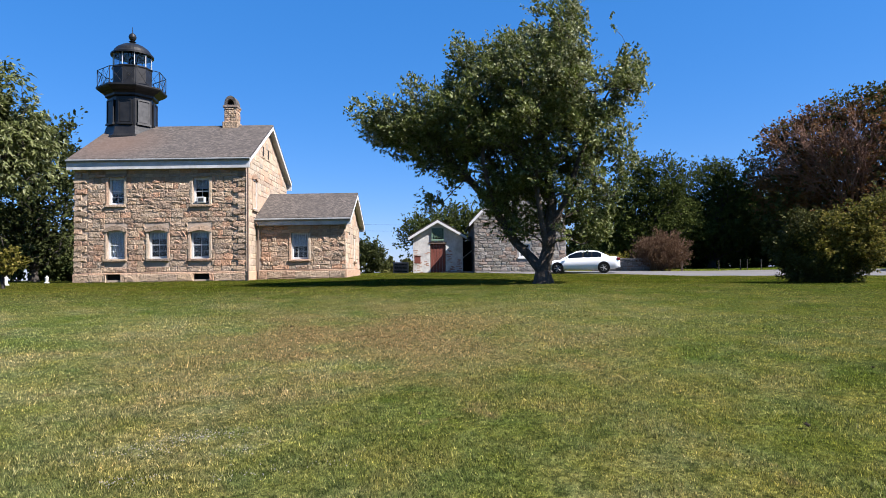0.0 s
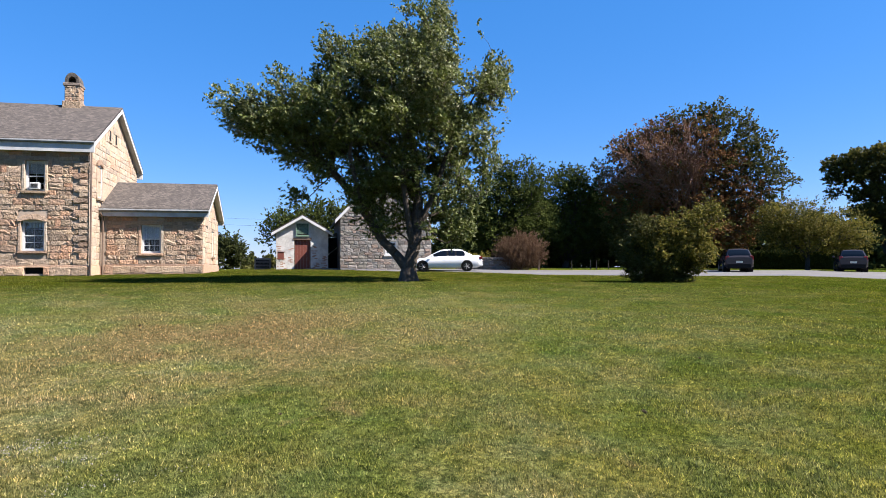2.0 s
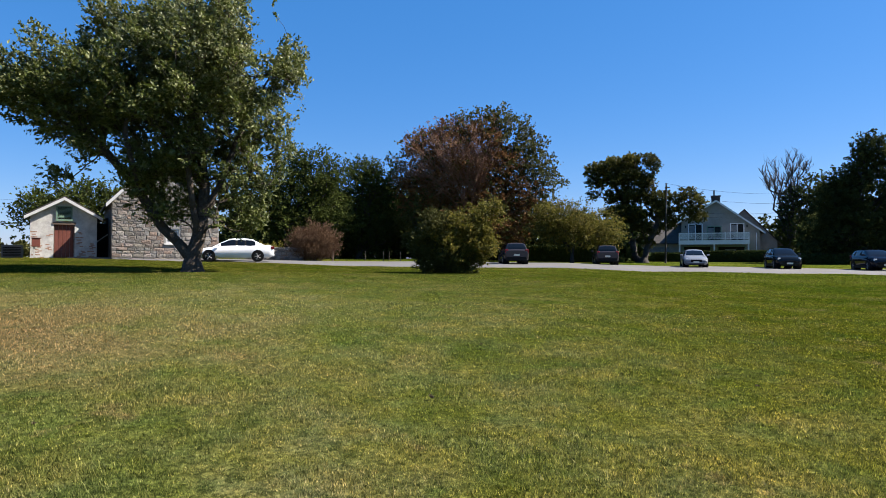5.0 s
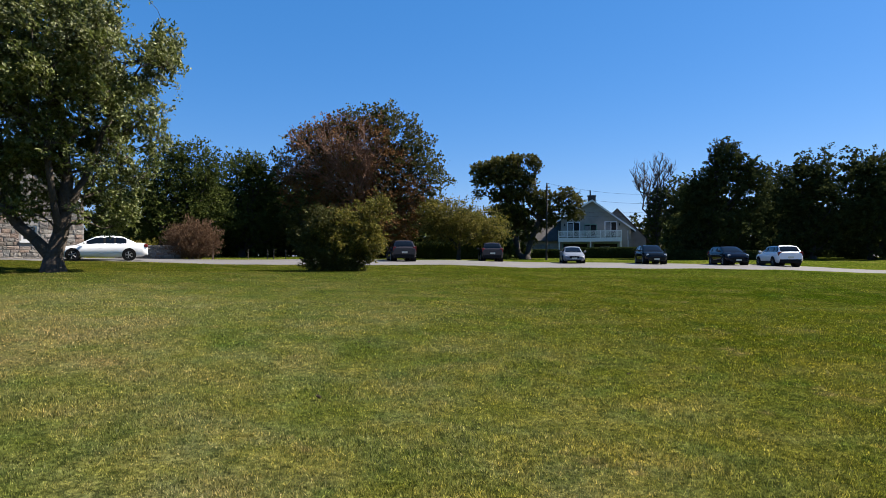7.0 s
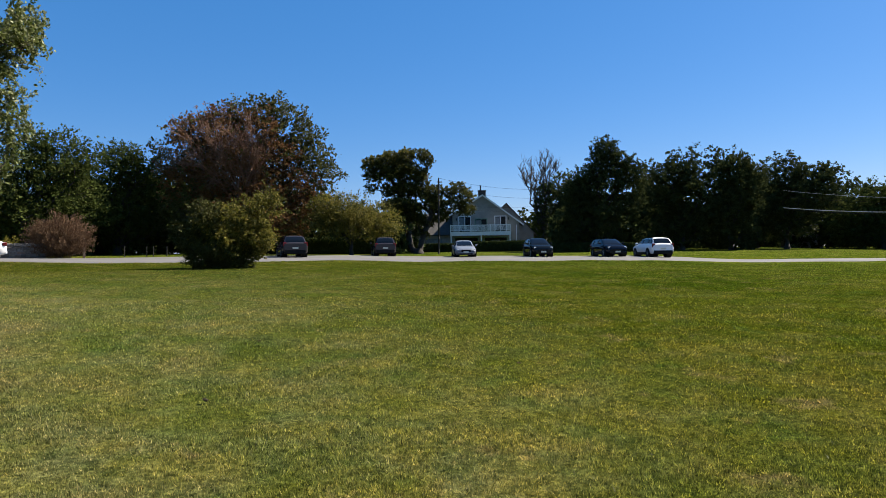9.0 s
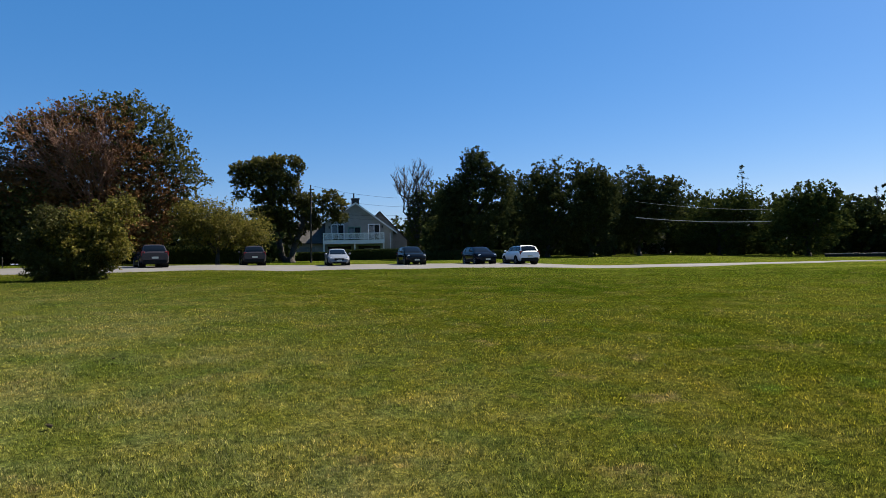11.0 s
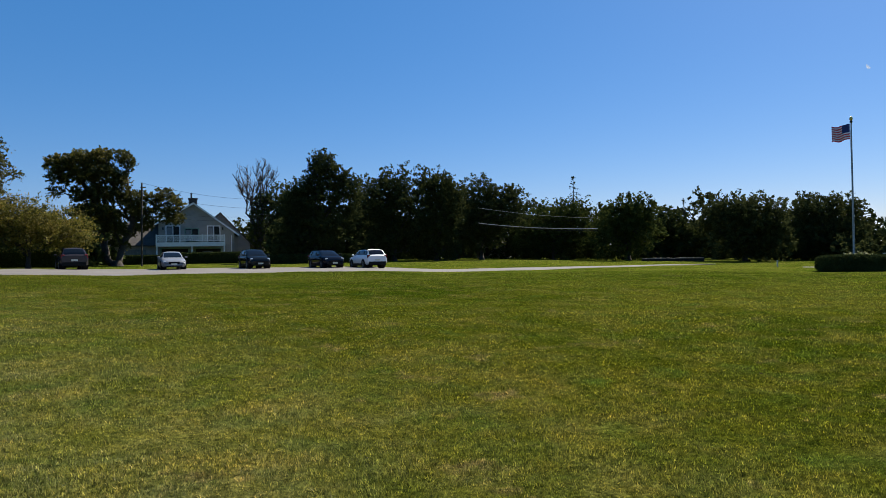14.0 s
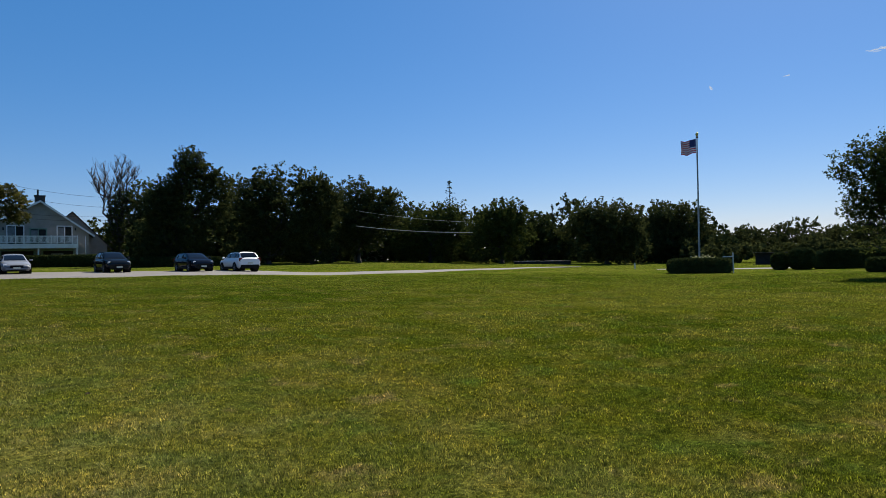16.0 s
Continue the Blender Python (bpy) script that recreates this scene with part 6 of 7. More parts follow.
    for x in (-3.5, 3.9):
        part("wall_lamp", boxes((x - .08, x + .08, -.2, 0, 4.3, 4.65), bevel=.02), IRON, h)
    part("downpipe", rod(bmesh.new(), (5.0, -.1, 0), (5.0, -.1, 3.6), .05), WHITE, h)
    return h


gabled_house()
sh = thing("garden_shed", "small pale shed under the woodland trees", "shed", polar(-78.55, 104))
part("wall", boxes((-2.6, 2.6, 0, 3, -.3, 2.2)), SHADEWALL, sh)
part("roof", prism(bmesh.new(), [(-2.9, -.3, 2.1), (2.9, -.3, 2.1), (2.9, 1.5, 3.3), (-2.9, 1.5, 3.3)], (0, 0, .12)), DARKROOF, sh)
for x in (-1.9, -.9):
    part("window", boxes((x - .35, x + .35, -.04, 0, .3, 1.7)), DARK, sh)
lb = thing("low_building", "low dark building with a pale roof edge behind hedges", "building", polar(-112.25, 75))
part("wall", boxes((-2.0, 1.6, 0, 4, -.3, 1.2)), DARK, lb)
part("roof", boxes((-2.2, 1.8, -.3, 4.3, 1.2, 1.27), bevel=.01), DARKROOF, lb)
lw = thing("field_wall", "low weathered stone wall before the dark woodland", "wall", polar(-93.65, 84, -3))
# wall face kept near black for its shade under the sunlit capstones
core = part("core", boxes((-3.6, 3.6, 0, .5, -.2, .3)), DARK, lw, "near-black stone face, its shade put into the colour")
wr = random.Random(5)
for k in range(13):
    x, hh = -3.6 + k * .555, wr.uniform(.36, .44)
    part("capstone", boxes((x, x + .53, -.07, .57, .3, hh), bevel=.03), GREY, core)
ps = thing("pale_post", "short pale post at the end of the drive", "post", polar(-101.45, 62))
part("shaft", boxes((-.05, .05, -.05, .05, -.1, .55)), TRIM, ps)


# ---- poles and cables ----
def wire(name, a, b, sag, r, material, label):
    n = 24
    a, b = Vector(a), Vector(b)
    pts = [a.lerp(b, k / n) - Vector((0, 0, sag * 4 * (k / n) * (1 - k / n))) for k in range(n + 1)]
    t = Tubes()
    t.add(pts, r, r, 6)
    return tagged(raw(name, t.v, t.f, material), label, "cable")


def spot(az, r, el):
    x, y = at(az, r)
    return x, y, EYE + r * math.tan(radians(el))


up = thing("utility_pole", "dark wooden utility pole beside the drive", "pole", polar(-49.15, 68))
part("pole", rod(bmesh.new(), (0, 0, -.3), (.1, 0, 8.0), .1, .07, 10), BARK, up)
part("transformer_bracket", boxes((-.05, .45, -.06, .06, 7.5, 7.6)), WOODPOST, up)
for e0, e1, sg in ((6.55, 5.35, .5), (5.75, 4.6, .5), (4.3, 4.0, .4), (3.95, 3.7, .4)):
    wire("overhead_wire", spot(-49.15, 68, e0), spot(-59.55, 80, e1), sg, .011, WIRE, "thin black overhead wire")
for e0, e1, rr, m in ((3.05, 2.3, .035, PALEWIRE), (2.95, 2.12, .03, WIRE), (4.4, 3.2, .014, PALEWIRE), (3.9, 2.95, .012, WIRE)):
    wire("overhead_cable", spot(-77.35, 80, e0), spot(-87.65, 80, e1), .25, rr, m, "sunlit overhead cable before the woodland")
for az in (11.0, -5.0):
    fp = thing("utility_pole", "far dark wooden utility pole", "pole", polar(az, 120))
    part("pole", rod(bmesh.new(), (0, 0, -.3), (0, 0, 9.8), .14, .1, 8), BARK, fp)
for e in (4.65, 4.1):
    wire("overhead_wire", spot(11.0, 120, e), spot(-5.0, 120, e - .1), .5, .012, WIRE, "thin overhead wire against the sky")


# ---- parked cars ----
TYRE = surf("tyre_rubber", (.005, .005, .005), (.012, .012, .012), 20, .85, bump=.2)
RIM = surf("alloy_rim", (.16, .16, .165), (.24, .24, .24), 8, .55, .3, bump=0)
CARGLASS = plain("car_glass", (.004, .005, .006), .05)
CARGLASS.node_tree.nodes["Principled BSDF"].inputs["Specular IOR Level"].default_value = .4
BLACKTRIM = surf("black_trim", (.005, .005, .005), (.011, .011, .011), 10, .6, bump=.1)
HEADLAMP = plain("headlamp_glass", (.75, .77, .8), .08, .6)
TAILLAMP = plain("tail_lamp", (.13, .006, .007), .2)
for dull in (TYRE, BLACKTRIM):
    dull.node_tree.nodes["Principled BSDF"].inputs["Specular IOR Level"].default_value = .1
PLATE = plain("plate_paint", (.55, .53, .42), .5)


def paint(name, c):
    m, n, l, b = shader(name)
    b.inputs["Base Color"].default_value = (*c, 1)
    b.inputs["Roughness"].default_value, b.inputs["Coat Weight"].default_value, b.inputs["Coat Roughness"].default_value = .4, (.3 if c[0] > .1 else .55), .03
    b.inputs["Specular IOR Level"].default_value = .3 if c[0] > .1 else 0.0
    return m


def loft(bm, rings):
    """Closed half outlines (y, z) at stations x, mirrored to both sides."""
    made = []
    for x, half in rings:
        full = [(x, y, z) for y, z in half] + [(x, -y, z) for y, z in half[-2:0:-1]]
        made.append([bm.verts.new(p) for p in full])
    n = len(made[0])
    for a, b in zip(made, made[1:]):
        for k in range(n):
            bm.faces.new((a[k], a[(k + 1) % n], b[(k + 1) % n], b[k]))
    bm.faces.new(made[0][::-1])
    bm.faces.new(made[-1])
    bmesh.ops.recalc_face_normals(bm, faces=bm.faces[:])
    for f in bm.faces:
        f.smooth = len(f.verts) == 4
    return bm


def car(label, m, colour, suv=False, H=None, L=4.6, W=1.82):
    t = thing("parked_car", label, "car", m, group="cars parked along the drive")
    H = H or (1.68 if suv else 1.43)
    w, h2, k = W / 2, L / 2, L / 4.6
    if suv:
        st = [(-h2, .5, .95, .86), (-h2 + .06, .36, 1.04, .93), (-h2 + .3, .28, 1.06, .99), (-1.2 * k, .26, 1.06, 1.0), (0, .26, 1.04, 1.0), (.75 * k, .26, 1.03, 1.0), (1.05 * k, .26, 1.0, .99), (1.8 * k, .28, .95, .97), (h2 - .2, .3, .86, .9), (h2 - .05, .36, .74, .82), (h2, .45, .62, .72)]
        belt, wr = 1.02, .36
    else:
        st = [(-h2, .45, .72, .80), (-h2 + .06, .34, .93, .88), (-h2 + .3, .26, 1.0, .96), (-1.5 * k, .22, 1.0, 1.0), (-.6, .2, .95, 1.0), (.4, .2, .92, 1.0), (.9 * k, .2, .89, 1.0), (1.6 * k, .22, .81, .98), (h2 - .25, .24, .72, .92), (h2 - .06, .3, .62, .84), (h2, .4, .54, .74)]
        belt, wr = .89, .33
    rings = [(x, [(0, zb), (.85 * w * s, zb), (.97 * w * s, zb + .12), (w * s, zb + (zt - zb) * .55), (.975 * w * s, zt - .1), (.9 * w * s, zt - .015), (.5 * w * s, zt + .02), (0, zt + .03)]) for x, zb, zt, s in st]
    body = part("body", loft(bmesh.new(), rings), colour, t)
    wb, wt = .92 * w, .66 * w if not suv else .71 * w
    if suv:
        sx, sf = (-h2 + .08, -h2 + .22, -h2 + .5, -h2 + .95, -.2 * k, .25 * k, .62 * k, 1.22 * k), (0, .42, .9, 1.0, 1.0, .93, .6, 0)
    else:
        sx, sf = (-1.95 * k, -1.6 * k, -1.05 * k, -.6 * k, -.1 * k, .3 * k, .7 * k, 1.25 * k), (0, .42, .9, .99, 1.0, .9, .56, 0)
    t0, t1 = sx[2], sx[5]

    def skin(x, v, side):
        """A point of the rounded cabin: v runs from the belt line up the side to the middle of the roof."""
        f = float(np.interp(x, sx, sf))
        top = belt - .03 + (H - belt + .03) * f
        q = min(v / .7, 1)
        y, z = wb + (wt - wb) * q * f ** .5, belt - .03 + (top - belt + .03) * (.9 * q)
        if v > .7:
            a = (v - .7) / .3
            y, z = y * (1 - a ** 1.5), z + (top - z) * math.sin(a * math.pi / 2)
        return Vector((x, side * y, z))

    def patch(name, xa, xb, va, vb, sides, material, lift, nx=10, nv=6, parent=None, label=""):
        """A curved piece of the cabin's skin with a folded-in rim."""
        cols = [(sides[0], va + (vb - va) * i / nv) for i in range(nv + 1)]
        if len(sides) == 2:
            cols += [(sides[1], vb - (vb - va) * i / nv) for i in range(1, nv + 1)]
        mid = Vector(((xa + xb) / 2, 0, belt - .3))
        bm = bmesh.new()
        rows = []
        for i in range(nx + 1):
            x = xa + (xb - xa) * i / nx
            row = []
            for sd, v in cols:
                p = skin(x, v, sd)
                o = (p - mid).normalized()
                rim = i in (0, nx) or (sd, v) in (cols[0], cols[-1])
                row.append(bm.verts.new(p + o * (lift if not rim else -.01)))
            rows.append(row)
        for a, b in zip(rows, rows[1:]):
            for i in range(len(cols) - 1):
                bm.faces.new((a[i], a[i + 1], b[i + 1], b[i])).smooth = True
        bmesh.ops.recalc_face_normals(bm, faces=bm.faces[:])
        return part(name, bm, material, parent or t, label)

    patch("roof", sx[0], sx[-1], 0, 1, (-1, 1), colour, 0.0, 26, 10)
    for s in (-1, 1):
        patch("window_trim", sx[2] - .24, .84 * k, .06, .71, (s,), BLACKTRIM, .006, 10, 4)
        for xa, xb in ((sx[2] - .2, sx[2] + .4), (sx[2] + .41, -.16 * k), (-.15 * k, .8 * k)):
            patch("side_window", xa, xb, .08, .7, (s,), CARGLASS, .016, 8, 4, None, "dark tinted glass")
    patch("windscreen", sx[5] + .04, sx[7] - .12, .74, 1, (-1, 1), CARGLASS, .012, 8, 5, None, "dark tinted glass")
    patch("rear_window", sx[0] + .06, sx[2] - .02, .74, 1, (-1, 1), CARGLASS, .012, 8, 5, None, "dark tinted glass")
    for x in (-1.35 * k, 1.4 * k):
        for s in (-1, 1):
            y = s * (w - .1)
            part("wheel_arch", rod(bmesh.new(), (x, s * (w - .4), wr + .02), (x, s * (w + .003), wr + .02), wr + .035, seg=24), BLACKTRIM, body)
            wh = part("wheel", lathe(bmesh.new(), [(wr * .62, -.1), (wr * .95, -.1), (wr, -.06), (wr, .06), (wr * .95, .1), (wr * .62, .1)], 24, close=False), TYRE, t)
            wh.matrix_basis = pose(x, y + s * .01, wr, 90 * -s, 0, 0)
            bm = lathe(bmesh.new(), [(wr * .64, -.02), (wr * .64, .09), (wr * .58, .095), (wr * .56, .05), (.01, .05)], 24)
            for j in range(5):
                a = j * 2 * math.pi / 5
                rod(bm, (0, 0, .075), (wr * .6 * math.cos(a), wr * .6 * math.sin(a), .085), .035, .025, 5)
            part("rim", bm, RIM, wh)
    for s in (-1, 1):
        part("headlight", boxes((h2 - .38, h2 - .1, s * .62 * w, s * .86 * w, st[-3][2] - .18, st[-3][2] - .02), bevel=.03), HEADLAMP, t)
        part("tail_light", boxes((-h2 + .0, -h2 + .2, s * .64 * w, s * .93 * w, .76, .94) if not suv else (-h2 + .02, -h2 + .2, s * .68 * w, s * .93 * w, .8, 1.08), bevel=.02), TAILLAMP, t)
        part("mirror", boxes((.78 * k, .9 * k, s * (w - .02), s * (w + .16), belt + .02, belt + .16), bevel=.03), colour, t)
        for hx in (.0, -.95 * k):
            part("door_handle", boxes((hx, hx + .16, s * .95 * w, s * .992 * w, belt - .2, belt - .17), bevel=.006), colour, body)
    part("bumper", boxes((h2 - .22, h2 + .02, -.74 * w, .74 * w, .3, .47), bevel=.04), colour, t)
    part("grille", boxes((h2 - .12, h2 + .012, -.42 * w, .42 * w, .45, .62)), BLACKTRIM, t)
    part("lower_grille", boxes((h2 - .1, h2 + .008, -.6 * w, .6 * w, .26, .38)), BLACKTRIM, t)
    part("number_plate", boxes((h2 - .05, h2 + .03, -.2, .2, .38, .5)), PLATE, t)
    part("number_plate", boxes((-h2 - .02, -h2 + .05, -.2, .2, .62 if suv else .6, .75 if suv else .72)), PLATE, t)
    part("rear_bumper", boxes((-h2 - .015, -h2 + .2, -.82 * w, .82 * w, .26 if suv else .34, .56 if suv else .5), bevel=.03), BLACKTRIM if suv else colour, t)
    if suv:
        for s in (-1, 1):
            part("roof_rail", boxes((t0 + .1, t1 - .2, s * wt * .92 - .02, s * wt * .92 + .02, H - .1, H - .02)), BLACKTRIM, t)
            part("sill_trim", boxes((-1.0 * k, 1.05 * k, s * (w - .05), s * (w + .012), .22, .42)), BLACKTRIM, t)
    return t


WHITEP, SILVER = paint("white_paintwork", (.72, .72, .72)), paint("silver_paintwork", (.135, .15, .175))
GREYP, NAVY, BLACKP = paint("dark_grey_paintwork", (.028, .025, .028)), paint("navy_paintwork", (.005, .007, .013)), paint("black_paintwork", (.006, .008, .01))
car("white four-door sedan parked beside the stone barn", polar(-12.3, 41.2, 178), WHITEP, L=4.62)
car("dark grey sport utility car seen from behind", polar(-36.35, 48, 97), GREYP, True, L=4.4, W=1.78, H=1.58)
car("dark grey sport utility car under a small tree", polar(-44.25, 54, 95), GREYP, True, L=4.4, W=1.78, H=1.58)
car("silver sedan facing the lawn", polar(-51.35, 54, -85), SILVER, L=4.5, W=1.78)
car("black sport utility car facing the lawn", polar(-57.85, 54, -77), BLACKP, True, L=4.25, W=1.76, H=1.57)
car("dark blue crossover parked at an angle", polar(-63.85, 54, -70), NAVY, True, L=4.3, W=1.76, H=1.5)
car("white sport utility car with dark rear glass", polar(-67.45, 54, 112), WHITEP, True, L=4.35, W=1.8, H=1.56)


# ---- far woods, thickets, grass ----
def woods(name, label, rows, leaf, material, seed, clump=.6, per=30, even=False):
    """Uncountable growth along a line of (azimuth, distance, height): leaf clumps in heaped masses of uneven height."""
    rng = np.random.default_rng(seed)
    pts, outs = [], []
    for az0, az1, r, hgt, n in rows:
        k = max(2, int(abs(az1 - az0) * r * 0.0175 / (hgt * (.25 if even else .35))))
        az = np.linspace(az0, az1, k) + rng.normal(0, .3, k)
        hs = hgt * (rng.uniform(.88, 1.03, k) * (1 + .22 * np.sin(az * 1.1 + r) * np.sin(az * .37)) if even else rng.uniform(.65, 1.1, k))
        c = rng.integers(0, k, n // per)
        d = rng.normal(size=(len(c), 3))
        d /= np.linalg.norm(d, axis=1)[:, None]
        d *= rng.uniform(.3, 1, len(c))[:, None] ** .5
        a = np.radians(az[c] + np.degrees(d[:, 0] * hgt * .4 / r))
        rr = r + d[:, 1] * hgt * .4 + rng.normal(0, 1.5, len(c))
        x, y = -rr * np.sin(a), rr * np.cos(a)
        z = np.array([ground_z(p, q) for p, q in zip(x, y)]) + np.maximum(hs[c] * (.5 + .5 * d[:, 2]), .2)
        cl = np.stack([x, y, z], 1)
        ca, sa = np.cos(a), np.sin(a)
        o = np.stack([d[:, 0] * ca - d[:, 1] * sa, d[:, 0] * sa + d[:, 1] * ca, d[:, 2]], 1)
        outs.append(o + rng.normal(size=o.shape) * .4 + np.array([0, 0, .1]))
        pts.append(cl)
    c, ax, nor = spray_leaves(np.concatenate(pts), np.concatenate(outs), per, clump * .95, rng, .1)
    return tagged(leaf_mesh(name, c, ax, nor, leaf, material, None, rng, .5, True), label, "woods", kind="stuff")


woods("thicket", "dark dense undergrowth at the woodland edge", [(-13, -31, 66, 6.0, 21080), (-28, -44.5, 69, 5.0, 16120), (-60.5, -72, 92, 8.0, 21080), (-70, -84, 103, 7.0, 15000), (-80, -107, 104, 9.0, 40000), (-98, -108, 98, 5.0, 11160), (-12, -47, 73, 2.6, 16120), (-57, -107, 108, 3.0, 24800)], .4, L_HEDGE, 70, .45, 16)
woods("thicket", "dark bushes and trees behind the stone house", [(27, 46, 62, 4.0, 13640)], .35, L_HEDGE, 71)
woods("far_woodland", "far line of dark green trees", [(-12, -32, 84, 8.5, 18600), (-25, -37, 78, 8.5, 14880), (-30, -47, 115, 9.5, 16120), (-37.5, -42.5, 85, 7.5, 5580), (-42, -46.5, 92, 5.5, 4340), (-47, -66, 125, 8.0, 16120), (-64, -106, 125, 11.5, 42000)], .5, L_DARK, 72, .8)
woods("far_woodland", "far dark tree line behind the hedges", [(-98, -136, 165, 7.6, 84000), (-104, -134, 150, 6.4, 60000), (-106, -132, 90, 2.6, 14000)], .42, L_DARK, 74, .42, 12, True)
woods("deep_woodland", "dark depth of the woods behind the first trees", [(-12, -50, 130, 8.0, 7440), (-58, -105, 140, 8.5, 9920), (-98, -138, 180, 4.5, 9920), (24, 48, 75, 6.5, 4960), (-57, -107, 122, 2.4, 7000), (-12, -50, 116, 2.4, 5000)], 1.2, L_HEDGE, 75, 1.0, 12)
woods("far_scrub", "low far scrub on the horizon", [(16, -12, 95, 2.0, 9000), (1, 5, 80, 2.0, 3000)], .3, L_OLIVE, 73, .4)


def grass():
    """Short mown blades over the nearer lawn, thinning with distance."""
    rng = np.random.default_rng(9)
    n = 840000
    r = np.interp(rng.uniform(0, 1, n), (0, .42, .77, 1), np.log((3.4, 9, 22, 46)))
    r = np.exp(r)
    a = np.radians(rng.uniform(-124, 38, n))
    # sparser blades round the standpoint and behind it
    k = n // 12
    r[:k] = 0.3 + 14 * rng.uniform(0, 1, k) ** .8
    a[:k] = rng.uniform(-np.pi, np.pi, k)
    x, y = -r * np.sin(a), r * np.cos(a)
    gx = np.linspace(-48, 48, 321)
    tab = np.array([[ground_z(p, q) + .05 * noise.noise((p * .25, q * .25, 0)) + .012 * noise.noise((p * 1.3, q * 1.3, 4)) for q in gx] for p in gx])
    fx, fy = (x + 48) / .3, (y + 48) / .3
    i, j = fx.astype(int), fy.astype(int)
    u, v = fx - i, fy - j
    z = tab[i, j] * (1 - u) * (1 - v) + tab[i + 1, j] * u * (1 - v) + tab[i, j + 1] * (1 - u) * v + tab[i + 1, j + 1] * u * v
    # taller and shorter tufts
    tuft = np.array([[noise.noise((p * 1.1, q * 1.1, 9)) + .6 * noise.noise((p * 3.1, q * 3.1, 2)) for q in gx[:161] * .5] for p in gx[:161] * .5])
    h = rng.uniform(.009, .026, n) * np.clip(1 + .7 * tuft[(fx * 2).astype(int) % 160, (fy * 2).astype(int) % 160], .5, 1.6) * (1 + r / 45)
    wd = rng.uniform(.0009, .0021, n) * (1 + .24 * r)
    th = rng.uniform(0, 2 * np.pi, n)
    lean = rng.normal(0, .5, (n, 2)) * h[:, None]
    co = np.empty((n, 3, 3))
    co[:, 0] = np.stack([x - np.cos(th) * wd, y - np.sin(th) * wd, z - .004], 1)
    co[:, 1] = np.stack([x + np.cos(th) * wd, y + np.sin(th) * wd, z - .004], 1)
    co[:, 2] = np.stack([x + lean[:, 0], y + lean[:, 1], z + h], 1)
    # from 15 m out the darkest and brightest blade tones are drawn together
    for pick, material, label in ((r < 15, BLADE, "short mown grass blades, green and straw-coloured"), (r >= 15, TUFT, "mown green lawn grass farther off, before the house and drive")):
        k = int(pick.sum())
        me = bpy.data.meshes.new("grass")
        me.vertices.add(3 * k)
        me.vertices.foreach_set("co", co[pick].ravel())
        me.loops.add(3 * k)
        me.loops.foreach_set("vertex_index", np.arange(3 * k, dtype=np.int32))
        me.polygons.add(k)
        me.polygons.foreach_set("loop_start", np.arange(0, 3 * k, 3, dtype=np.int32))
        me.update(calc_edges=True)
        me.materials.append(material)
        tagged(new("grass", me), label, "grass", kind="stuff")


grass()


# ---- small things on the lawn ----
def clover():
    """White clover heads in loose patches among the grass."""
    rng = np.random.default_rng(21)
    verts, faces = [], []
    for az, r, wide, deep, n in ((22.2, 5.8, .3, .12, 150), (20.5, 5.85, .2, .1, 70), (25.5, 5.6, .2, .1, 50), (16.5, 5.9, .16, .08, 50), (17.6, 5.4, .2, .1, 40), (26.7, 5.0, .06, .04, 30), (25.0, 4.9, .1, .05, 35), (18, 4.75, .12, .1, 30), (15.2, 5.1, .2, .2, 30), (9.9, 4.85, .12, .06, 16), (17, 8.2, .4, .3, 40), (9, 8.4, .5, .5, 40), (-1, 10.5, .5, .5, 60), (18, 11.8, .6, .3, 60), (-70, 8, 1.5, 1.5, 20)):
        base = polar(az, r)
        for k in range(n):
            x, y = (base @ Vector((rng.normal(0, wide), rng.normal(0, deep), 0)))[:2]
            z = ground_z(x, y) + rng.uniform(.012, .035)
            s = rng.uniform(.002, .006)
            b = len(verts)
            verts += [(x - s, y, z), (x, y - s, z), (x + s, y, z), (x, y + s, z), (x, y, z + s * 1.1), (x, y, z - s)]
            faces += [(b + i, b + (i + 1) % 4, b + 4) for i in range(4)] + [(b + (i + 1) % 4, b + i, b + 5) for i in range(4)]
    return tagged(raw("clover", verts, faces, surf("clover_head", (.2, .18, .16), (.36, .33, .31), 20, .8, bump=0)), "scattered white clover heads among the grass", "flowers", kind="stuff")


clover()


def fallen_leaf(az, r, size, seed):
    """A curled dry leaf lying on the grass."""
    rng = random.Random(seed)
    x, y = at(az, r)
    t = thing("fallen_leaf", "curled dry brown leaf lying on the lawn", "leaf", pose(x, y, ground_z(x, y) + .03, rng.uniform(-15, 15), rng.uniform(-15, 15), rng.uniform(0, 360)))
    bm = bmesh.new()
    n = 8
    rows = []
    for i in range(n + 1):
        s = i / n
        w = size * .45 * math.sin(math.pi * min(1, s * .93 + .04)) * (1 + .25 * math.sin(i * 2.4))
        z = size * .35 * (s - .5) ** 2
        rows.append([bm.verts.new((size * (s - .5), w * q, z + size * .5 * abs(q) ** 1.6 * .6)) for q in (-1, -.5, 0, .5, 1)])
    for a, b in zip(rows, rows[1:]):
        for k in range(4):
            bm.faces.new((a[k], a[k + 1], b[k + 1], b[k]))
    part("blade", bm, DRYLEAF, t)
    part("stalk", rod(bmesh.new(), (-size * .5, 0, size * .1), (-size * .85, 0, size * .02), size * .02, size * .012, 5), DRYLEAF, t)
    return t


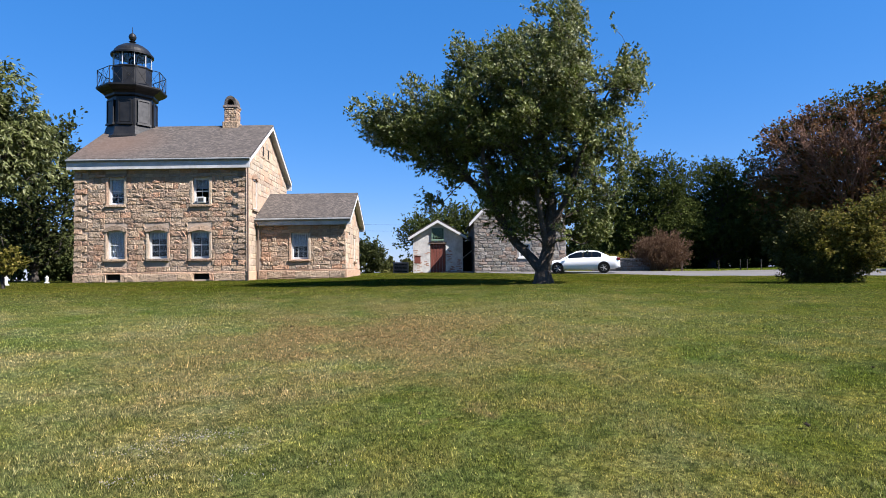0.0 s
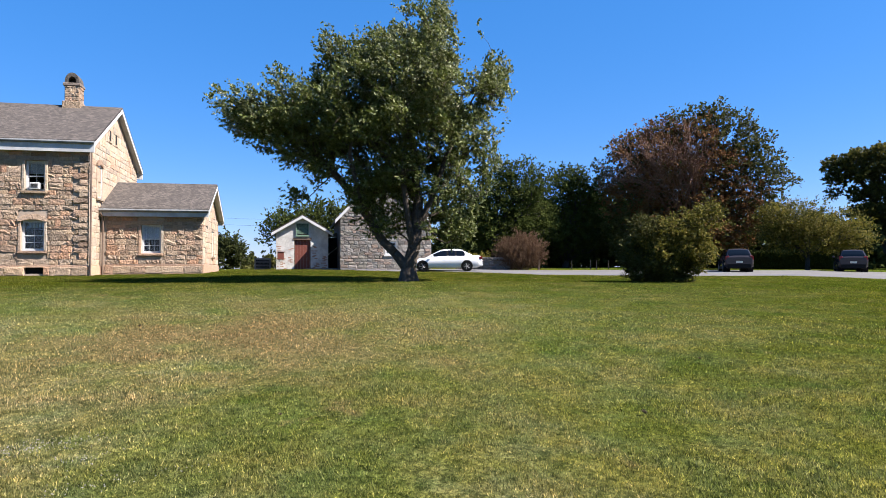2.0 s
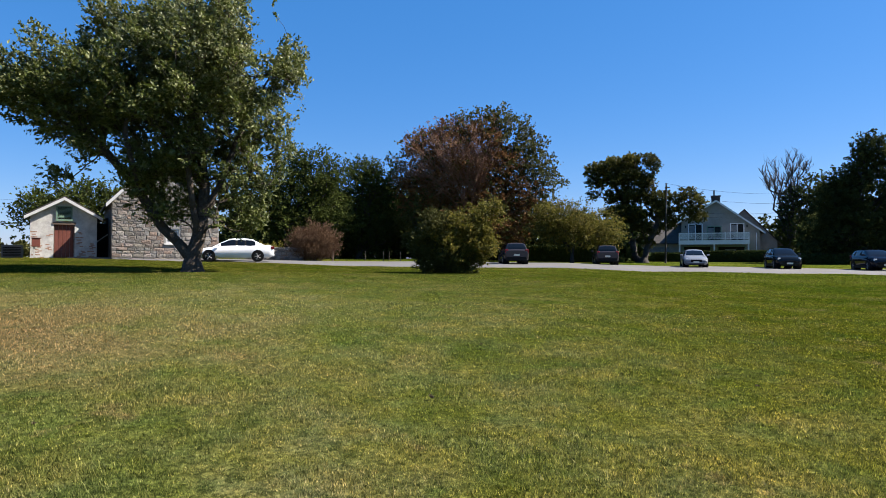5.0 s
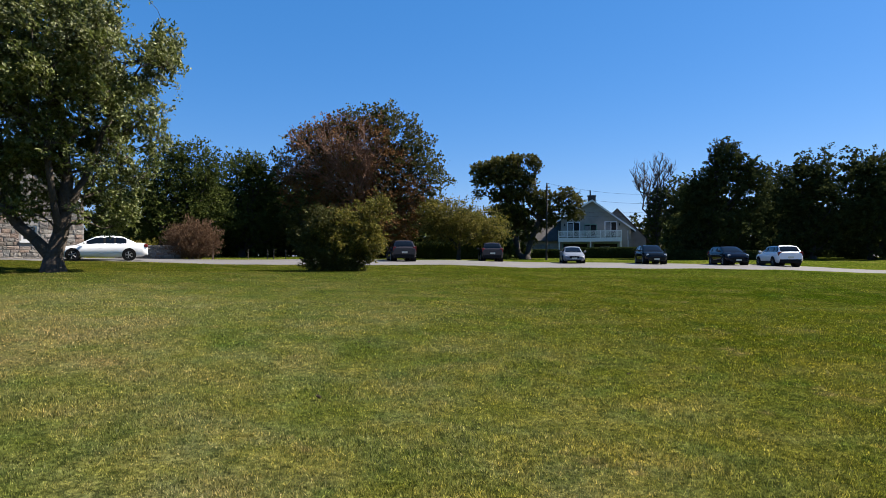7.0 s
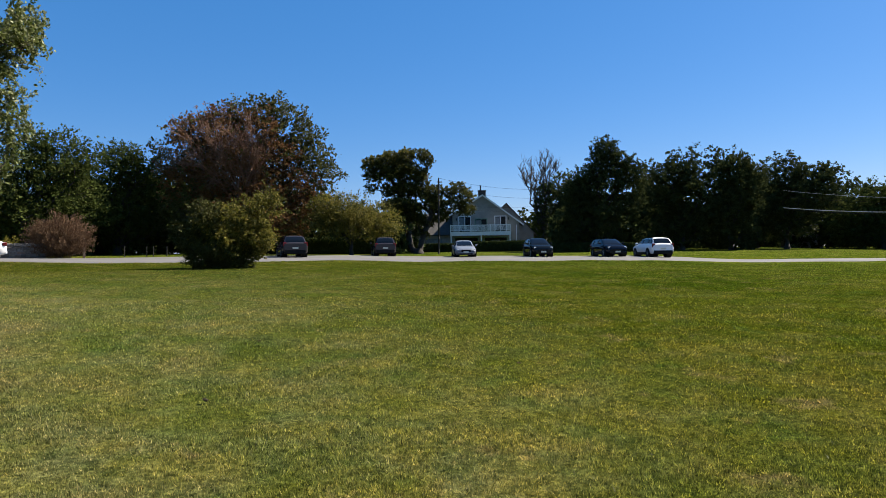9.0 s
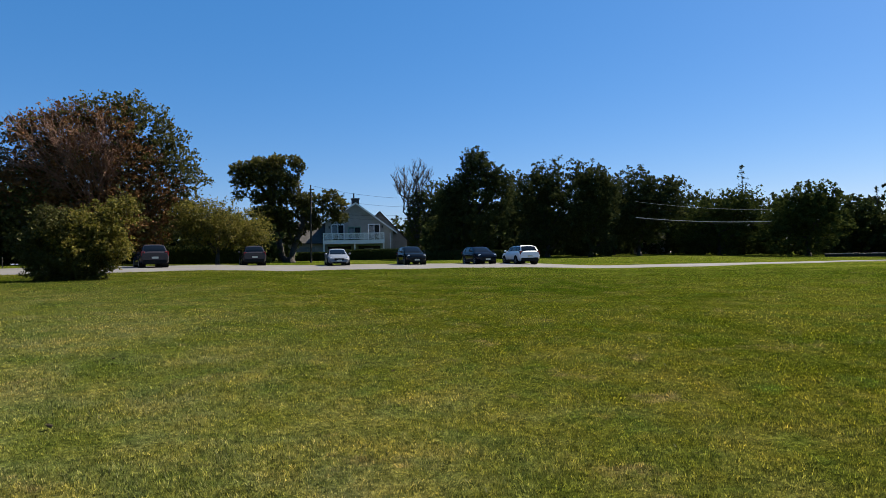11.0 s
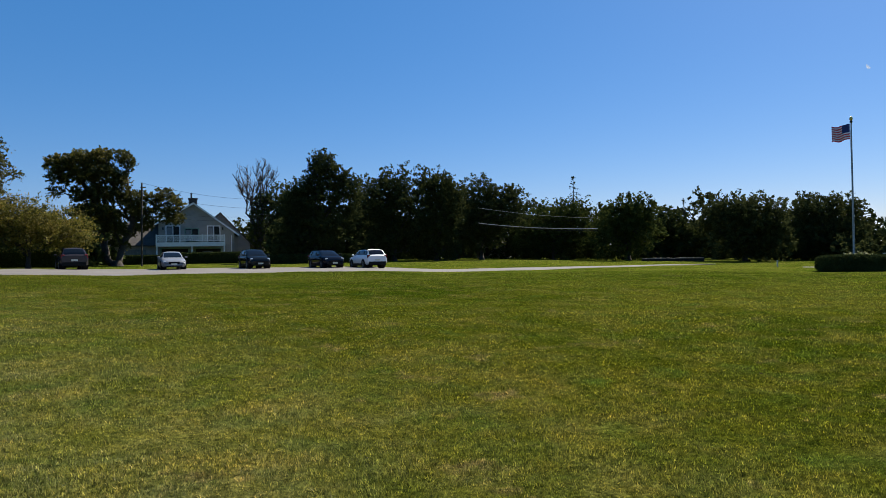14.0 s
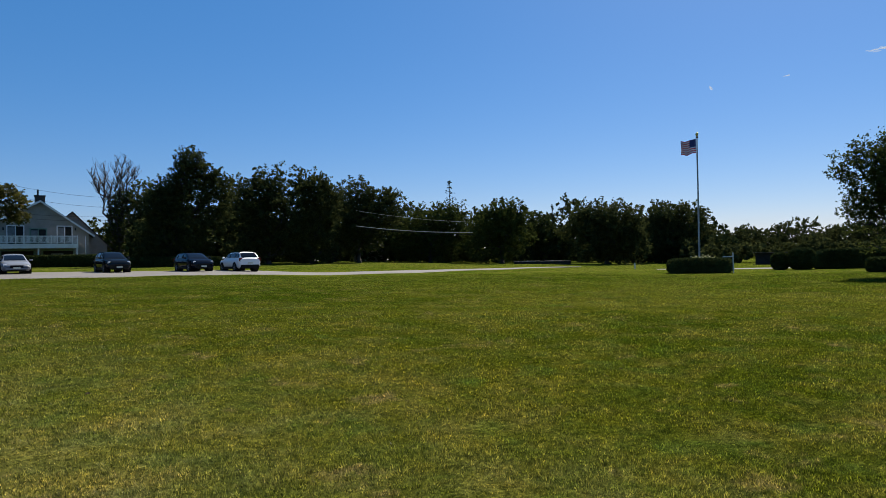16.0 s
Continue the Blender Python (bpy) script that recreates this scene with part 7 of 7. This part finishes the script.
DRYLEAF = surf("dry_leaf", (.035, .022, .014), (.09, .055, .03), 20, .8, bump=.2)
fallen_leaf(-29.15, 6.2, .065, 1)
fallen_leaf(-33.55, 9.2, .05, 2)
fallen_leaf(-56.05, 7.6, .045, 3)
fallen_leaf(-100.05, 8.4, .045, 4)
fallen_leaf(2.0, 6.0, .04, 5)
fallen_leaf(13.0, 13.0, .06, 6)


# ---- pale garden ornaments under the shade trees ----
def ornament(az, r, h):
    t = thing("garden_ornament", "small white garden ornament under the trees", "ornament", polar(az, r))
    part("figure", lathe(bmesh.new(), [(.16 * h, -.05), (.3 * h, .0), (.3 * h, .1 * h), (.16 * h, .2 * h), (.2 * h, .5 * h), (.24 * h, .72 * h), (.12 * h, .86 * h), (.03 * h, h)], 10), WHITEWASH, t)
    return t


ornament(33.83, 38, .5)
ornament(31.25, 41, .42)


# ---- wisps of cloud ----
def wisps():
    """Three thin white wisps, far beyond the woods."""
    m, n, l, b = shader("thin_cloud")
    glow, veil, thin = n.new("ShaderNodeEmission"), n.new("ShaderNodeBsdfTransparent"), n.new("ShaderNodeMixShader")
    # the wisps' sunlit white comes from a weak glow of their own
    glow.inputs["Color"].default_value, glow.inputs["Strength"].default_value = (.8, .87, .95, 1), .34
    thin.inputs[0].default_value = .22
    l.new(veil.outputs[0], thin.inputs[1])
    l.new(glow.outputs[0], thin.inputs[2])
    l.new(thin.outputs[0], n["Material Output"].inputs["Surface"])
    rng = np.random.default_rng(5)
    bm = bmesh.new()
    for az, el, wide, tall, tilt in ((-107.74, 13.41, 9, 13, -1.0), (-113.27, 13.56, 10, 5, 0.3), (-119.19, 14.44, 34, 12, 0.2)):
        x, y = at(az, 1200)
        base = pose(x, y, EYE + 1200 * math.tan(radians(el)), 0, 0, az)
        for k in range(10):
            s = rng.uniform(-1, 1)
            p = base @ Matrix.Translation((s * wide * .4, rng.uniform(-3, 3), s * tall * .4 * tilt + rng.normal(0, tall * .12)))
            bmesh.ops.create_icosphere(bm, subdivisions=2, radius=1, matrix=p @ Matrix.Diagonal((wide * rng.uniform(.06, .2), 2.0, tall * rng.uniform(.06, .17), 1)))
    return tagged(part("backdrop", bm, m), "thin white wisps of cloud in a clear blue sky", "sky", kind="structure")


wisps()
